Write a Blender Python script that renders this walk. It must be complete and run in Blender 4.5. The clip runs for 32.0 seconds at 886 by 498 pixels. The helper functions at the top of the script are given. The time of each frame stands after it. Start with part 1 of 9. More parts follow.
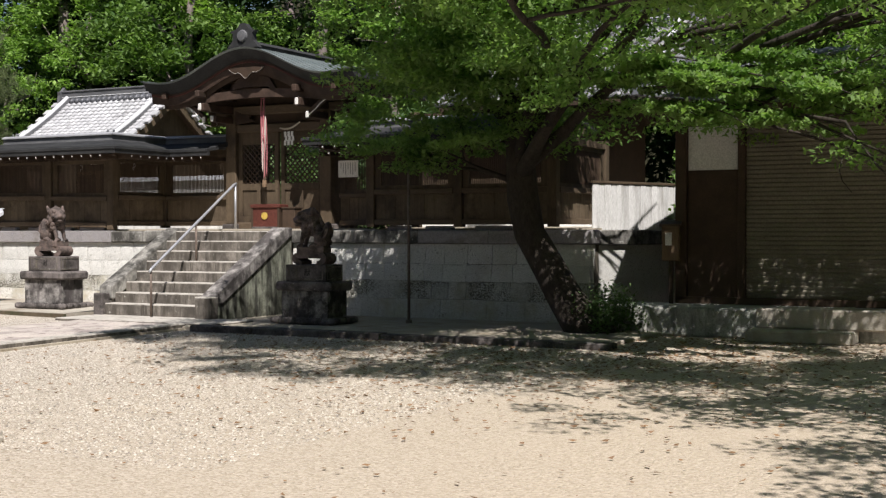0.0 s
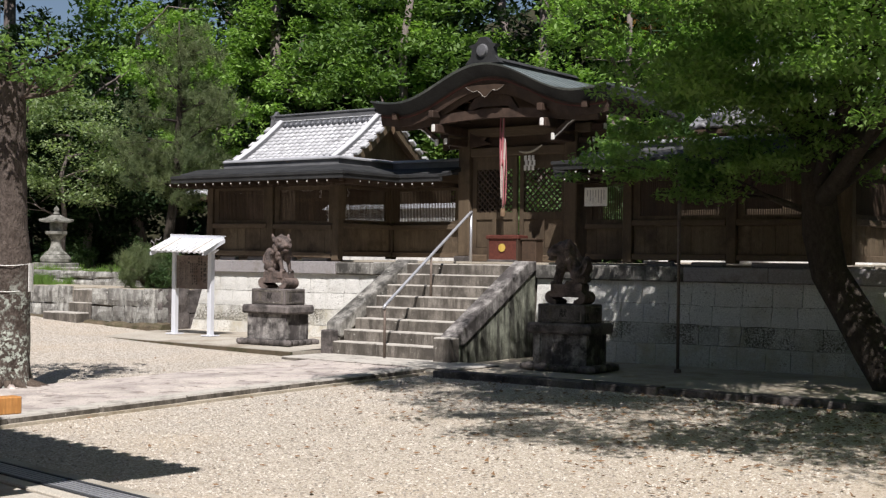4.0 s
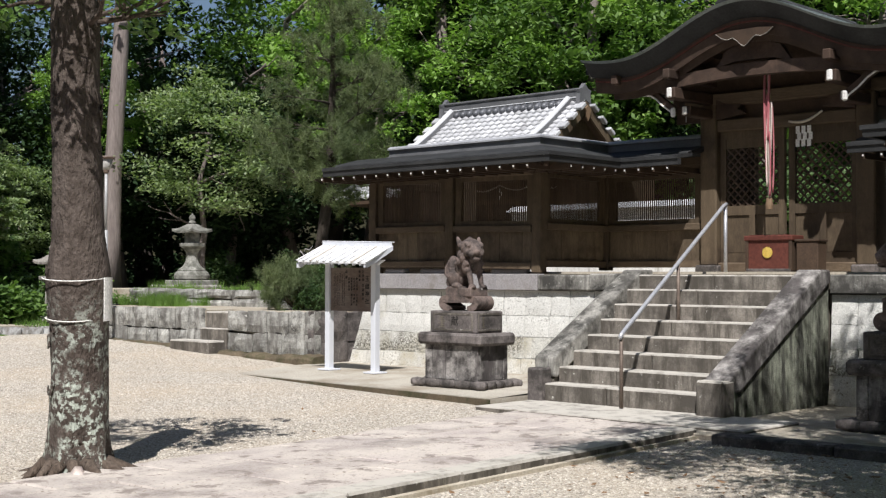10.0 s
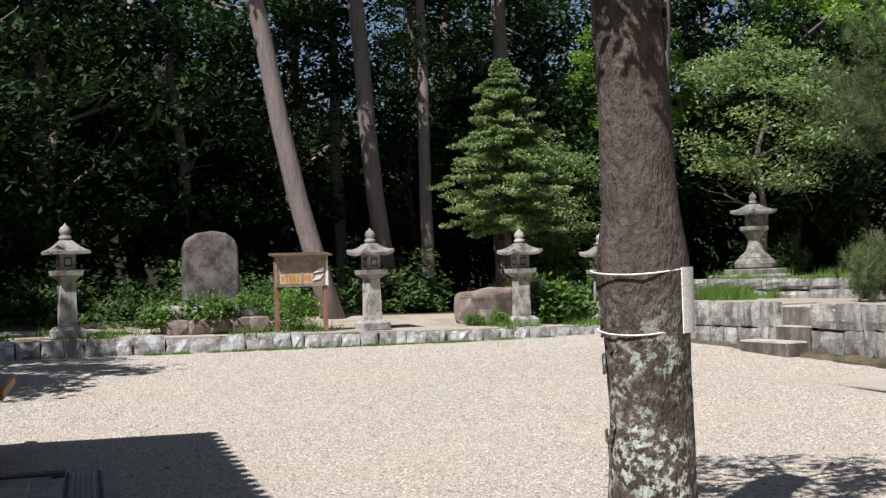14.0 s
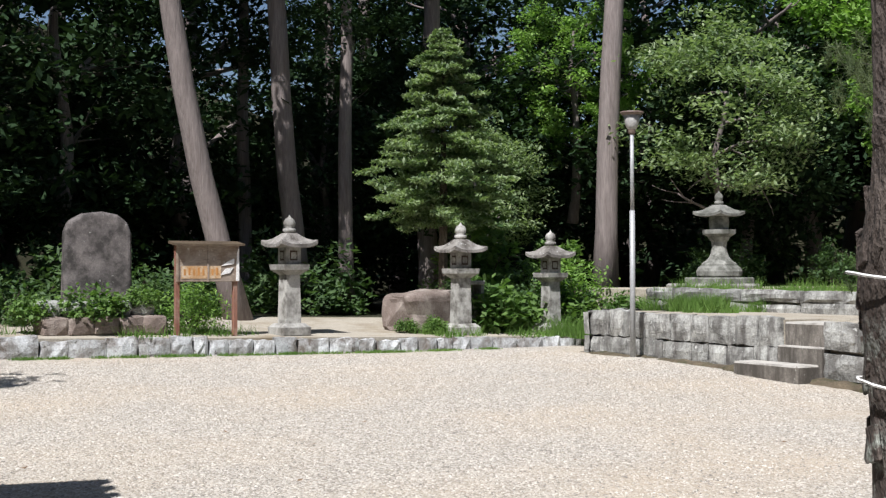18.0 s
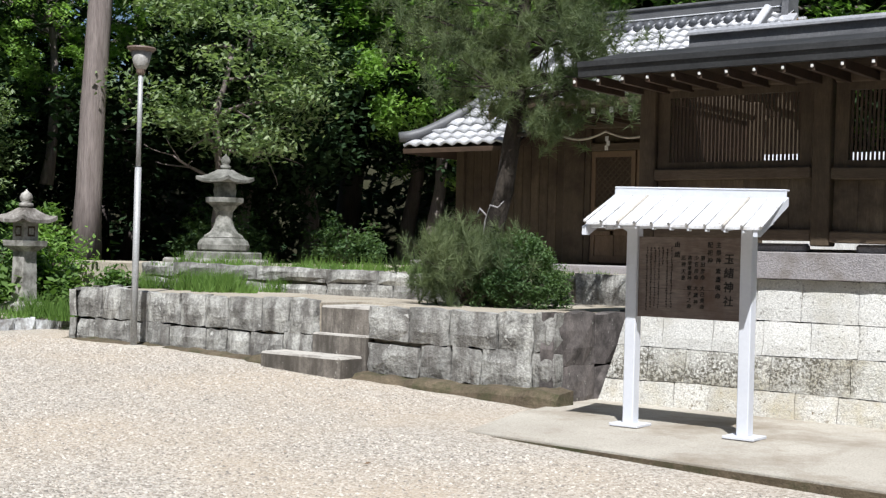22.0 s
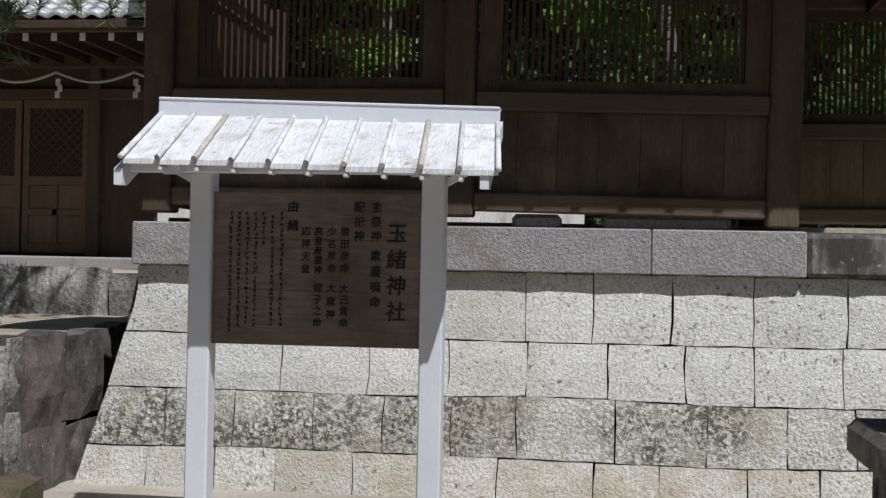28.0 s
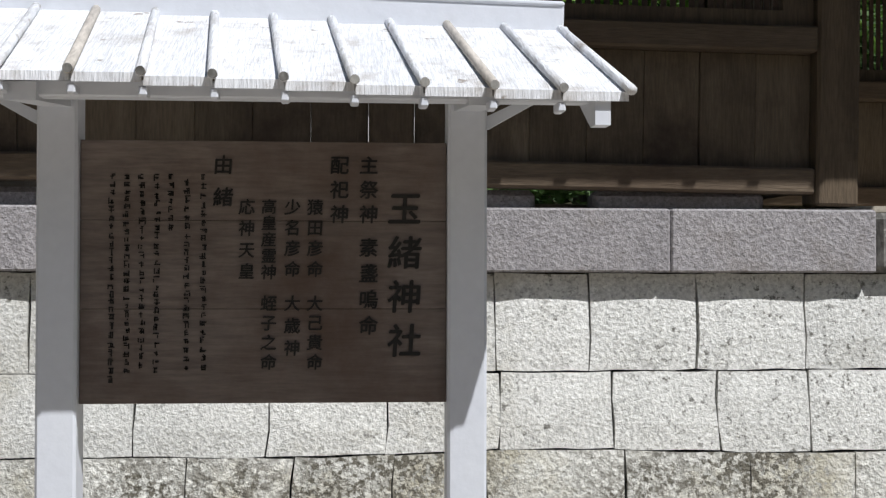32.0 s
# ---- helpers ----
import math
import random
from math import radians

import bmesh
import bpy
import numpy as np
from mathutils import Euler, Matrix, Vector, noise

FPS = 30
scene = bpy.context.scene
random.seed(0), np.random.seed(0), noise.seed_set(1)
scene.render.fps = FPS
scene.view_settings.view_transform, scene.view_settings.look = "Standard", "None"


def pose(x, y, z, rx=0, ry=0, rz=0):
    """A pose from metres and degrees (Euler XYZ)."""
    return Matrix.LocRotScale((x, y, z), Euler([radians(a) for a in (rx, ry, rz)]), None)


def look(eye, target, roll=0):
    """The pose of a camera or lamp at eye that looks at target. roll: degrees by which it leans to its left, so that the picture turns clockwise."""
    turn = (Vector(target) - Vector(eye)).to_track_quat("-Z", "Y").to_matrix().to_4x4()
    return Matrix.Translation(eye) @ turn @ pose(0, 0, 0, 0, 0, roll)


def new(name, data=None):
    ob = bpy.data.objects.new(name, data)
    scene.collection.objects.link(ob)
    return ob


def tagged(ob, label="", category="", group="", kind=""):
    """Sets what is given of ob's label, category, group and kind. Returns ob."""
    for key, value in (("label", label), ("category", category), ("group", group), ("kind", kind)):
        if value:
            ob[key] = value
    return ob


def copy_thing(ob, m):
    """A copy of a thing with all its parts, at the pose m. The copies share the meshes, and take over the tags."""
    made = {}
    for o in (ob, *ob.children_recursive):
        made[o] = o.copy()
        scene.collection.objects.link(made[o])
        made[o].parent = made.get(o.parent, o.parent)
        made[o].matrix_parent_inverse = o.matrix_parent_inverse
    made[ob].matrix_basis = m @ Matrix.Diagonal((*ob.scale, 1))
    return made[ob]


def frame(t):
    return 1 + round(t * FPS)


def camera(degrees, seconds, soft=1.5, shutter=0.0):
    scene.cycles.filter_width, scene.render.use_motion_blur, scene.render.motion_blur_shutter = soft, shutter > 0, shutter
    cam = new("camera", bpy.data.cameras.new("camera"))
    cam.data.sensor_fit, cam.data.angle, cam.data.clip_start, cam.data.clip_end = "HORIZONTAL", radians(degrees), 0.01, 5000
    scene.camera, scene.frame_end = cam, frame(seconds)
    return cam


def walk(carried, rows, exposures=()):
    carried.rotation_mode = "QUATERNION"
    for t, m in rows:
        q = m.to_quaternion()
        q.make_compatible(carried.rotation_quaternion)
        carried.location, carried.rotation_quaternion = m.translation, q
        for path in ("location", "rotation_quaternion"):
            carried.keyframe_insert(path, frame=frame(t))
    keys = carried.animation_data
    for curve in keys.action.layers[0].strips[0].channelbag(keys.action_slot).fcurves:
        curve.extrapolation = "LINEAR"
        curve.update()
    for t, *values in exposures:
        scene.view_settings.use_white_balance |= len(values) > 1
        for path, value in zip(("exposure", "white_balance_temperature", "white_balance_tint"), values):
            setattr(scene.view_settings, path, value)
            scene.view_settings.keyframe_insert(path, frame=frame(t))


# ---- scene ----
# ---- camera ----
PATH = [
    (0, (14.035, -18.183, 1.452), (9.280, -9.387, 1.307), -0.09),
    (0.5, (13.810, -18.104, 1.453), (8.864, -9.412, 1.473), -0.20),
    (1, (13.545, -18.034, 1.470), (8.196, -9.589, 1.734), -0.44),
    (1.5, (13.205, -17.893, 1.471), (7.237, -9.870, 1.575), 1.36),
    (2, (12.922, -17.690, 1.459), (7.029, -9.612, 1.320), 0.25),
    (2.5, (12.645, -17.472, 1.465), (6.817, -9.346, 1.403), -1.34),
    (3, (12.373, -17.255, 1.489), (6.261, -9.341, 1.523), -0.82),
    (3.5, (12.138, -17.034, 1.513), (6.070, -9.086, 1.587), 0.28),
    (5.5, (11.003, -16.217, 1.487), (5.425, -7.918, 1.562), -0.21),
    (6, (10.593, -15.861, 1.483), (4.929, -7.620, 1.565), -0.45),
    (6.5, (10.249, -15.543, 1.489), (4.604, -7.290, 1.605), 1.01),
    (7, (9.911, -15.252, 1.500), (4.360, -6.936, 1.680), 1.38),
    (7.5, (9.529, -14.906, 1.505), (3.926, -6.623, 1.586), 1.07),
    (8, (9.162, -14.523, 1.514), (3.449, -6.316, 1.548), 0.01),
    (8.5, (8.797, -14.193, 1.510), (2.577, -6.364, 1.584), 0.02),
    (9, (8.451, -13.840, 1.482), (2.075, -6.137, 1.606), 1.20),
    (9.5, (8.130, -13.477, 1.457), (1.622, -5.887, 1.641), 0.78),
    (10, (7.838, -13.136, 1.434), (1.018, -5.826, 1.633), 0.15),
    (10.5, (7.545, -12.847, 1.403), (0.558, -5.694, 1.573), 1.44),
    (11, (7.182, -12.539, 1.401), (-0.078, -5.663, 1.449), 1.62),
    (11.5, (6.860, -12.214, 1.382), (-0.926, -5.939, 1.334), 0.72),
    (12, (6.475, -11.942, 1.404), (-1.696, -6.179, 1.510), 0.93),
    (12.5, (6.077, -11.765, 1.407), (-2.591, -6.787, 1.684), 1.17),
    (13, (5.721, -11.634, 1.359), (-3.419, -7.594, 1.718), 2.20),
    (13.5, (5.355, -11.532, 1.384), (-3.648, -7.191, 1.730), 0.71),
    (14, (4.942, -11.482, 1.418), (-4.226, -7.493, 1.606), -1.95),
    (14.5, (4.469, -11.477, 1.389), (-4.935, -8.076, 1.389), -1.67),
    (15, (4.007, -11.402, 1.401), (-5.325, -7.811, 1.438), 0.08),
    (15.5, (3.560, -11.327, 1.378), (-5.785, -7.777, 1.651), 0.32),
    (17.5, (2.257, -11.108, 1.410), (-7.020, -7.378, 1.513), 0.04),
    (18, (1.924, -10.903, 1.410), (-6.847, -6.103, 1.586), -0.12),
    (18.5, (1.614, -10.827, 1.419), (-6.849, -5.505, 1.635), -0.03),
    (19, (1.363, -10.799, 1.430), (-6.839, -5.085, 1.681), 0.95),
    (19.5, (1.069, -10.723, 1.449), (-6.697, -4.423, 1.521), 0.58),
    (20, (0.770, -10.581, 1.464), (-6.804, -4.057, 1.177), -0.37),
    (20.5, (0.470, -10.392, 1.451), (-6.737, -3.462, 1.251), -0.72),
    (21, (0.130, -10.173, 1.407), (-6.757, -2.923, 1.483), -0.34),
    (21.5, (-0.186, -9.941, 1.354), (-6.907, -2.537, 1.468), 1.06),
    (22, (-0.504, -9.719, 1.360), (-6.609, -1.799, 1.401), 1.53),
    (22.5, (-0.812, -9.437, 1.353), (-6.260, -1.052, 1.343), 0.97),
    (23, (-1.122, -9.187, 1.329), (-6.141, -0.538, 1.276), 0.56),
    (23.5, (-1.422, -8.947, 1.318), (-5.737, 0.074, 1.242), -0.97),
    (24, (-1.694, -8.674, 1.317), (-5.794, 0.446, 1.159), -1.04),
    (24.5, (-1.972, -8.366, 1.333), (-5.735, 0.895, 1.065), 0.12),
    (25, (-2.205, -8.063, 1.336), (-5.223, 1.468, 1.128), -0.31),
    (25.5, (-2.432, -7.800, 1.346), (-4.817, 1.911, 1.281), 0.39),
    (27.5, (-3.363, -6.522, 1.285), (-4.748, 3.382, 1.212), 0.69),
    (28, (-3.576, -6.206, 1.276), (-4.920, 3.703, 1.378), 1.12),
    (28.5, (-3.774, -5.929, 1.261), (-5.174, 3.972, 1.332), 1.88),
    (29, (-3.934, -5.657, 1.256), (-4.760, 4.308, 1.117), 1.20),
    (29.5, (-4.069, -5.358, 1.238), (-4.474, 4.627, 0.860), 0.49),
    (30, (-4.223, -5.061, 1.232), (-4.620, 4.923, 0.849), 1.80),
    (30.5, (-4.334, -4.778, 1.252), (-4.512, 5.221, 1.273), 0.47),
    (31, (-4.438, -4.551, 1.251), (-4.466, 5.442, 1.624), 0.68),
    (31.5, (-4.520, -4.405, 1.246), (-3.979, 5.572, 1.653), 1.45),
    (32, (-4.532, -4.323, 1.250), (-3.745, 5.645, 1.395), 0.13),
]
cam = camera(37.58, 32.0, soft=1.3)
walk(cam, [(t, look(eye, target, roll)) for t, eye, target, roll in PATH],
     exposures=[(0.0, 0.45, 6450, 14), (1.0, 0.62, 6450, 14), (2.0, 0.41, 6420, 15), (3.0, 0.40, 6400, 15), (7.0, 0.50, 6250, 13), (8.0, 0.55, 6250, 13), (10.0, 0.4, 6250, 12), (11.0, 0.35, 6250, 12), (12.0, 0.0, 6330, 15), (13.0, 0.28, 6240, 15), (14.0, 0.42, 6200, 15), (19.0, 0.5, 6000, 12), (20.0, 0.3, 6050, 12),
                (22.0, 0.5, 6000, 11), (24.0, 0.12, 6050, 12), (25.0, -0.03, 6100, 12), (28.0, -0.25, 6000, 12), (29.0, -0.1, 6000, 12), (30.0, -0.3, 6000, 12), (31.0, -0.05, 6000, 11), (32.0, 0.05, 6000, 11)])

# ---- world and sun ----
SUN = Vector((0.43, -0.58, 1.0)).normalized()
world = bpy.data.worlds.new("sky")
scene.world = world
world.use_nodes = True
wt = world.node_tree
sky = wt.nodes.new("ShaderNodeTexSky")
sky.sky_type = "NISHITA"
sky.sun_disc = False
sky.sun_elevation = math.asin(SUN.z)
sky.sun_rotation = math.atan2(SUN.x, SUN.y)
bg = wt.nodes["Background"]
bg.inputs["Strength"].default_value = 0.05
wt.links.new(sky.outputs[0], bg.inputs[0])
sun_data = bpy.data.lights.new("sun", "SUN")
sun_data.energy = 5.0
sun_data.angle = radians(0.53)
sun_data.color = (1.0, 0.96, 0.895)
sun = new("sun", sun_data)
sun.matrix_world = look((0, 0, 30), Vector((0, 0, 30)) - SUN)
# ---- materials ----
def material(name, c1, c2, scale=6.0, rough=0.8, bump=0.3, fine=70.0, stretch=(1, 1, 1), stain=None, stain_scale=1.6,
             stain_amount=0.5, spots=None, spot_scale=14.0, spot_amount=0.2, metal=0.0, vary=0.12, spec=0.3, bump_dist=0.006,
             grainy=0.26, pits=None, pit_scale=60.0, pit_amount=0.3, streaks=None, streak_amount=0.4, low_spots=False, lit_top=None, patchy=0.0):
    """A surface with two scales of colour, optional stains and lichen spots, fine relief and a shift from piece to piece."""
    m = bpy.data.materials.new(name)
    m.use_nodes = True
    t = m.node_tree
    n, l = t.nodes, t.links
    b = n["Principled BSDF"]
    geo = n.new("ShaderNodeNewGeometry")
    mp = n.new("ShaderNodeMapping")
    mp.inputs["Scale"].default_value = stretch
    l.new(geo.outputs["Position"], mp.inputs["Vector"])

    def noise_node(sc, detail=5.0, r=0.6, src=mp):
        k = n.new("ShaderNodeTexNoise")
        k.inputs["Scale"].default_value, k.inputs["Detail"].default_value, k.inputs["Roughness"].default_value = sc, detail, r
        l.new(src.outputs[0], k.inputs["Vector"])
        return k.outputs["Fac"]

    def ramp(fac, a, b2):
        k = n.new("ShaderNodeMapRange")
        k.inputs["From Min"].default_value, k.inputs["From Max"].default_value = a, b2
        l.new(fac, k.inputs["Value"])
        return k.outputs[0]

    def mix(fac, ca, cb, mode="MIX"):
        k = n.new("ShaderNodeMix")
        k.data_type, k.blend_type = "RGBA", mode
        for sock, v in ((k.inputs[0], fac), (k.inputs[6], ca), (k.inputs[7], cb)):
            if isinstance(v, bpy.types.NodeSocket):
                l.new(v, sock)
            else:
                sock.default_value = v if isinstance(v, float) else (*v, 1.0)
        return k.outputs[2]

    colour = mix(ramp(noise_node(scale), 0.3, 0.7), c1, c2)
    grain = noise_node(fine, 3.0)
    g2 = n.new("ShaderNodeMapRange")
    g2.inputs["To Min"].default_value, g2.inputs["To Max"].default_value = 1.0 - grainy, 1.0 + grainy * 0.85
    g2.inputs["From Min"].default_value, g2.inputs["From Max"].default_value = 0.28, 0.72
    l.new(grain, g2.inputs["Value"])
    hsv = n.new("ShaderNodeHueSaturation")
    info = n.new("ShaderNodeObjectInfo")
    rv = n.new("ShaderNodeMapRange")
    rv.inputs["To Min"].default_value, rv.inputs["To Max"].default_value = 1.0 - vary, 1.0 + vary
    l.new(info.outputs["Random"], rv.inputs["Value"])
    mul = n.new("ShaderNodeMath")
    mul.operation = "MULTIPLY"
    l.new(g2.outputs[0], mul.inputs[0])
    l.new(rv.outputs[0], mul.inputs[1])
    l.new(mul.outputs[0], hsv.inputs["Value"])
    l.new(colour, hsv.inputs["Color"])
    colour = hsv.outputs[0]
    if stain:
        colour = mix(ramp(noise_node(stain_scale, 8.0, 0.7, geo), 1.0 - stain_amount - 0.1, 1.0 - stain_amount + 0.08), colour, stain)
    if streaks:
        ms = n.new("ShaderNodeMapping")
        ms.inputs["Scale"].default_value = (7, 7, 1.1)
        l.new(geo.outputs["Position"], ms.inputs["Vector"])
        colour = mix(ramp(noise_node(1.0, 6.0, 0.7, ms), 1.0 - streak_amount - 0.08, 1.0 - streak_amount + 0.1), colour, streaks)
    if spots:
        fac = ramp(noise_node(spot_scale, 4.0, 0.65, geo), 1.0 - spot_amount - 0.12, 1.0 - spot_amount - 0.04)
        if patchy:
            # lichen gathers in broad patches
            mp2 = n.new("ShaderNodeMath")
            mp2.operation = "MULTIPLY"
            l.new(fac, mp2.inputs[0])
            l.new(ramp(noise_node(patchy, 5.0, 0.65, geo), 0.41, 0.55), mp2.inputs[1])
            fac = mp2.outputs[0]
        if low_spots:
            # lichen that thins out with height on the trunk
            sx = n.new("ShaderNodeSeparateXYZ")
            l.new(geo.outputs["Position"], sx.inputs[0])
            hi = ramp(sx.outputs[2], 1.35, 0.85)
            mm = n.new("ShaderNodeMath")
            mm.operation = "MULTIPLY"
            l.new(fac, mm.inputs[0])
            l.new(hi, mm.inputs[1])
            fac = mm.outputs[0]
        colour = mix(fac, colour, spots)
    if pits:
        colour = mix(ramp(noise_node(pit_scale, 2.0, 0.5, geo), 1.0 - pit_amount - 0.06, 1.0 - pit_amount + 0.02), colour, pits)
    if lit_top:
        # trodden stone: upward faces are coloured paler, with the treads' sunlight painted in
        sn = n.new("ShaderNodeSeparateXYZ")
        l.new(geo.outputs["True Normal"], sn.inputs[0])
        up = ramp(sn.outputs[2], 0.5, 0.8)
        top_mix = n.new("ShaderNodeMath")
        top_mix.operation = "MULTIPLY"
        l.new(up, top_mix.inputs[0])
        l.new(ramp(noise_node(5.0, 5.0, 0.7, geo), 0.25, 0.5), top_mix.inputs[1])
        colour = mix(top_mix.outputs[0], colour, lit_top)
    l.new(colour, b.inputs["Base Color"])
    b.inputs["Roughness"].default_value = rough
    b.inputs["Metallic"].default_value = metal
    b.inputs["Specular IOR Level"].default_value = spec
    if bump:
        bp = n.new("ShaderNodeBump")
        bp.inputs["Strength"].default_value = bump
        bp.inputs["Distance"].default_value = bump_dist
        l.new(grain, bp.inputs["Height"])
        l.new(bp.outputs[0], b.inputs["Normal"])
    return m


def leaf_material(name, c1, c2, through_light=0.35, scale=1.3, gloss=0.6):
    m = bpy.data.materials.new(name)
    m.use_nodes = True
    t = m.node_tree
    n, l = t.nodes, t.links
    b = n["Principled BSDF"]
    geo = n.new("ShaderNodeNewGeometry")
    k = n.new("ShaderNodeTexNoise")
    k.inputs["Scale"].default_value, k.inputs["Detail"].default_value = scale, 4.0
    l.new(geo.outputs["Position"], k.inputs["Vector"])
    add = n.new("ShaderNodeMath")
    add.operation = "MULTIPLY_ADD"
    l.new(geo.outputs["Random Per Island"], add.inputs[0])
    add.inputs[1].default_value = 0.28
    l.new(k.outputs["Fac"], add.inputs[2])
    r = n.new("ShaderNodeMapRange")
    r.inputs["From Min"].default_value, r.inputs["From Max"].default_value = 0.38, 0.95
    l.new(add.outputs[0], r.inputs["Value"])
    mx = n.new("ShaderNodeMix")
    mx.data_type = "RGBA"
    mx.inputs[6].default_value, mx.inputs[7].default_value = (*c1, 1), (*c2, 1)
    l.new(r.outputs[0], mx.inputs[0])
    l.new(mx.outputs[2], b.inputs["Base Color"])
    b.inputs["Roughness"].default_value = gloss
    b.inputs["Specular IOR Level"].default_value = 0.25 if gloss < 0.8 else 0.08
    tr = n.new("ShaderNodeBsdfTranslucent")
    br = n.new("ShaderNodeMix")
    br.data_type, br.blend_type = "RGBA", "MULTIPLY"
    br.inputs[0].default_value = 1.0
    br.inputs[7].default_value = (1.3, 1.5, 0.7, 1)
    l.new(mx.outputs[2], br.inputs[6])
    l.new(br.outputs[2], tr.inputs["Color"])
    ms = n.new("ShaderNodeMixShader")
    ms.inputs[0].default_value = through_light
    l.new(b.outputs[0], ms.inputs[1])
    l.new(tr.outputs[0], ms.inputs[2])
    l.new(ms.outputs[0], n["Material Output"].inputs["Surface"])
    return m


GRANITE = material("pale_granite", (0.60, 0.597, 0.565), (0.655, 0.65, 0.617), 2.2, 0.9, 0.6, 78, stain=(0.47, 0.45, 0.385), stain_scale=1.3,
                   stain_amount=0.36, spots=(0.17, 0.165, 0.145), spot_scale=38, spot_amount=0.30, patchy=0.9, vary=0.07, bump_dist=0.014, pits=(0.40, 0.40, 0.375), pit_scale=72, pit_amount=0.34, grainy=0.28)
GRANITE_LICHEN = material("lichen_spotted_granite", (0.54, 0.535, 0.495), (0.61, 0.60, 0.555), 2.2, 0.9, 0.75, 62, stain=(0.40, 0.37, 0.28), stain_scale=1.8,
                          stain_amount=0.43, spots=(0.13, 0.12, 0.095), spot_scale=40, spot_amount=0.425, patchy=1.7, vary=0.11, bump_dist=0.02, pits=(0.35, 0.345, 0.31), pit_scale=58, pit_amount=0.38, grainy=0.30)
GRANITE_OCHRE = material("earth_stained_granite", (0.57, 0.56, 0.515), (0.63, 0.615, 0.565), 2.2, 0.9, 0.65, 70, stain=(0.47, 0.425, 0.32), stain_scale=2.6,
                         stain_amount=0.44, spots=(0.20, 0.165, 0.11), spot_scale=26, spot_amount=0.30, patchy=1.4, vary=0.08, bump_dist=0.016, pits=(0.38, 0.36, 0.31), pit_scale=64, pit_amount=0.36, grainy=0.28)
COPING = material("coping_granite", (0.30, 0.285, 0.29), (0.38, 0.36, 0.36), 3, 0.88, 0.7, 80, stain=(0.20, 0.18, 0.165), stain_scale=3, stain_amount=0.40, grainy=0.34, bump_dist=0.012, pits=(0.20, 0.185, 0.18), pit_scale=90, pit_amount=0.32)
COPING_OLD = material("weathered_coping_stone", (0.36, 0.35, 0.32), (0.22, 0.21, 0.19), 4, 0.9, 0.7, 60, stain=(0.055, 0.053, 0.048), stain_scale=3.0,
                      stretch=(1, 1, 0.35), stain_amount=0.49, spots=(0.5, 0.5, 0.46), spot_scale=9, spot_amount=0.24, streaks=(0.07, 0.066, 0.06), streak_amount=0.44)
# the pale top tone paints in the sunlit look of the treads
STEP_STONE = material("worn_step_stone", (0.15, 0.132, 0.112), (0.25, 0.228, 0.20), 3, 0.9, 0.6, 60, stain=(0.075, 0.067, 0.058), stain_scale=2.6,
                      stain_amount=0.46, spots=(0.52, 0.51, 0.47), spot_scale=13, spot_amount=0.22, streaks=(0.07, 0.062, 0.052), streak_amount=0.49, lit_top=(0.47, 0.445, 0.40))
DARK_STONE = material("lichen_dark_stone", (0.13, 0.115, 0.11), (0.21, 0.185, 0.175), 5, 0.9, 0.7, 60, stain=(0.05, 0.045, 0.042), stain_scale=3.5,
                      stain_amount=0.48, spots=(0.42, 0.42, 0.38), spot_scale=18, spot_amount=0.22)
LION_STONE = material("weathered_brown_carved_stone", (0.115, 0.085, 0.074), (0.19, 0.148, 0.13), 7, 0.9, 0.8, 70, stain=(0.048, 0.040, 0.037), stain_scale=6,
                      stain_amount=0.46, spots=(0.36, 0.35, 0.32), spot_scale=13, spot_amount=0.2, bump_dist=0.008)
PED_STONE = material("mottled_black_lichen_stone", (0.30, 0.285, 0.27), (0.40, 0.38, 0.36), 5, 0.9, 0.8, 60, stain=(0.055, 0.05, 0.048), stain_scale=3.2,
                     stain_amount=0.53, spots=(0.5, 0.5, 0.47), spot_scale=15, spot_amount=0.2, streaks=(0.09, 0.08, 0.078), streak_amount=0.45)
MOSS_STONE = material("mossy_rubble_stone", (0.28, 0.285, 0.265), (0.42, 0.42, 0.385), 3, 0.95, 0.9, 45, stain=(0.12, 0.12, 0.11), stain_scale=2.2,
                      stain_amount=0.36, spots=(0.15, 0.17, 0.10), spot_scale=7, spot_amount=0.24, vary=0.18, bump_dist=0.012, streaks=(0.19, 0.195, 0.18), streak_amount=0.42)
TERRACE_STONE = material("blackened_terrace_stone", (0.30, 0.30, 0.278), (0.42, 0.415, 0.385), 5, 0.95, 0.7, 40, stain=(0.09, 0.085, 0.078), stain_scale=4.5,
                         stain_amount=0.44, spots=(0.50, 0.50, 0.47), spot_scale=9, spot_amount=0.24, vary=0.3, bump_dist=0.02, streaks=(0.13, 0.122, 0.112), streak_amount=0.45)
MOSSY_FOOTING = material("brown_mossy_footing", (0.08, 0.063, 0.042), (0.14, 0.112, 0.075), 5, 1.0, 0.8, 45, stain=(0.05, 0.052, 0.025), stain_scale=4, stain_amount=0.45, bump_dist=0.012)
LANTERN_STONE = material("grey_lantern_granite", (0.32, 0.31, 0.285), (0.44, 0.425, 0.39), 6, 0.9, 0.6, 80, stain=(0.13, 0.12, 0.105), stain_scale=5, stain_amount=0.46, spots=(0.46, 0.46, 0.43), spot_scale=16, spot_amount=0.18, vary=0.2)
LANTERN_CAP = material("weathered_lantern_cap", (0.20, 0.185, 0.165), (0.31, 0.29, 0.265), 6, 0.95, 0.7, 70, stain=(0.085, 0.075, 0.065), stain_scale=5, stain_amount=0.47, spots=(0.48, 0.48, 0.45), spot_scale=13, spot_amount=0.26, vary=0.15)
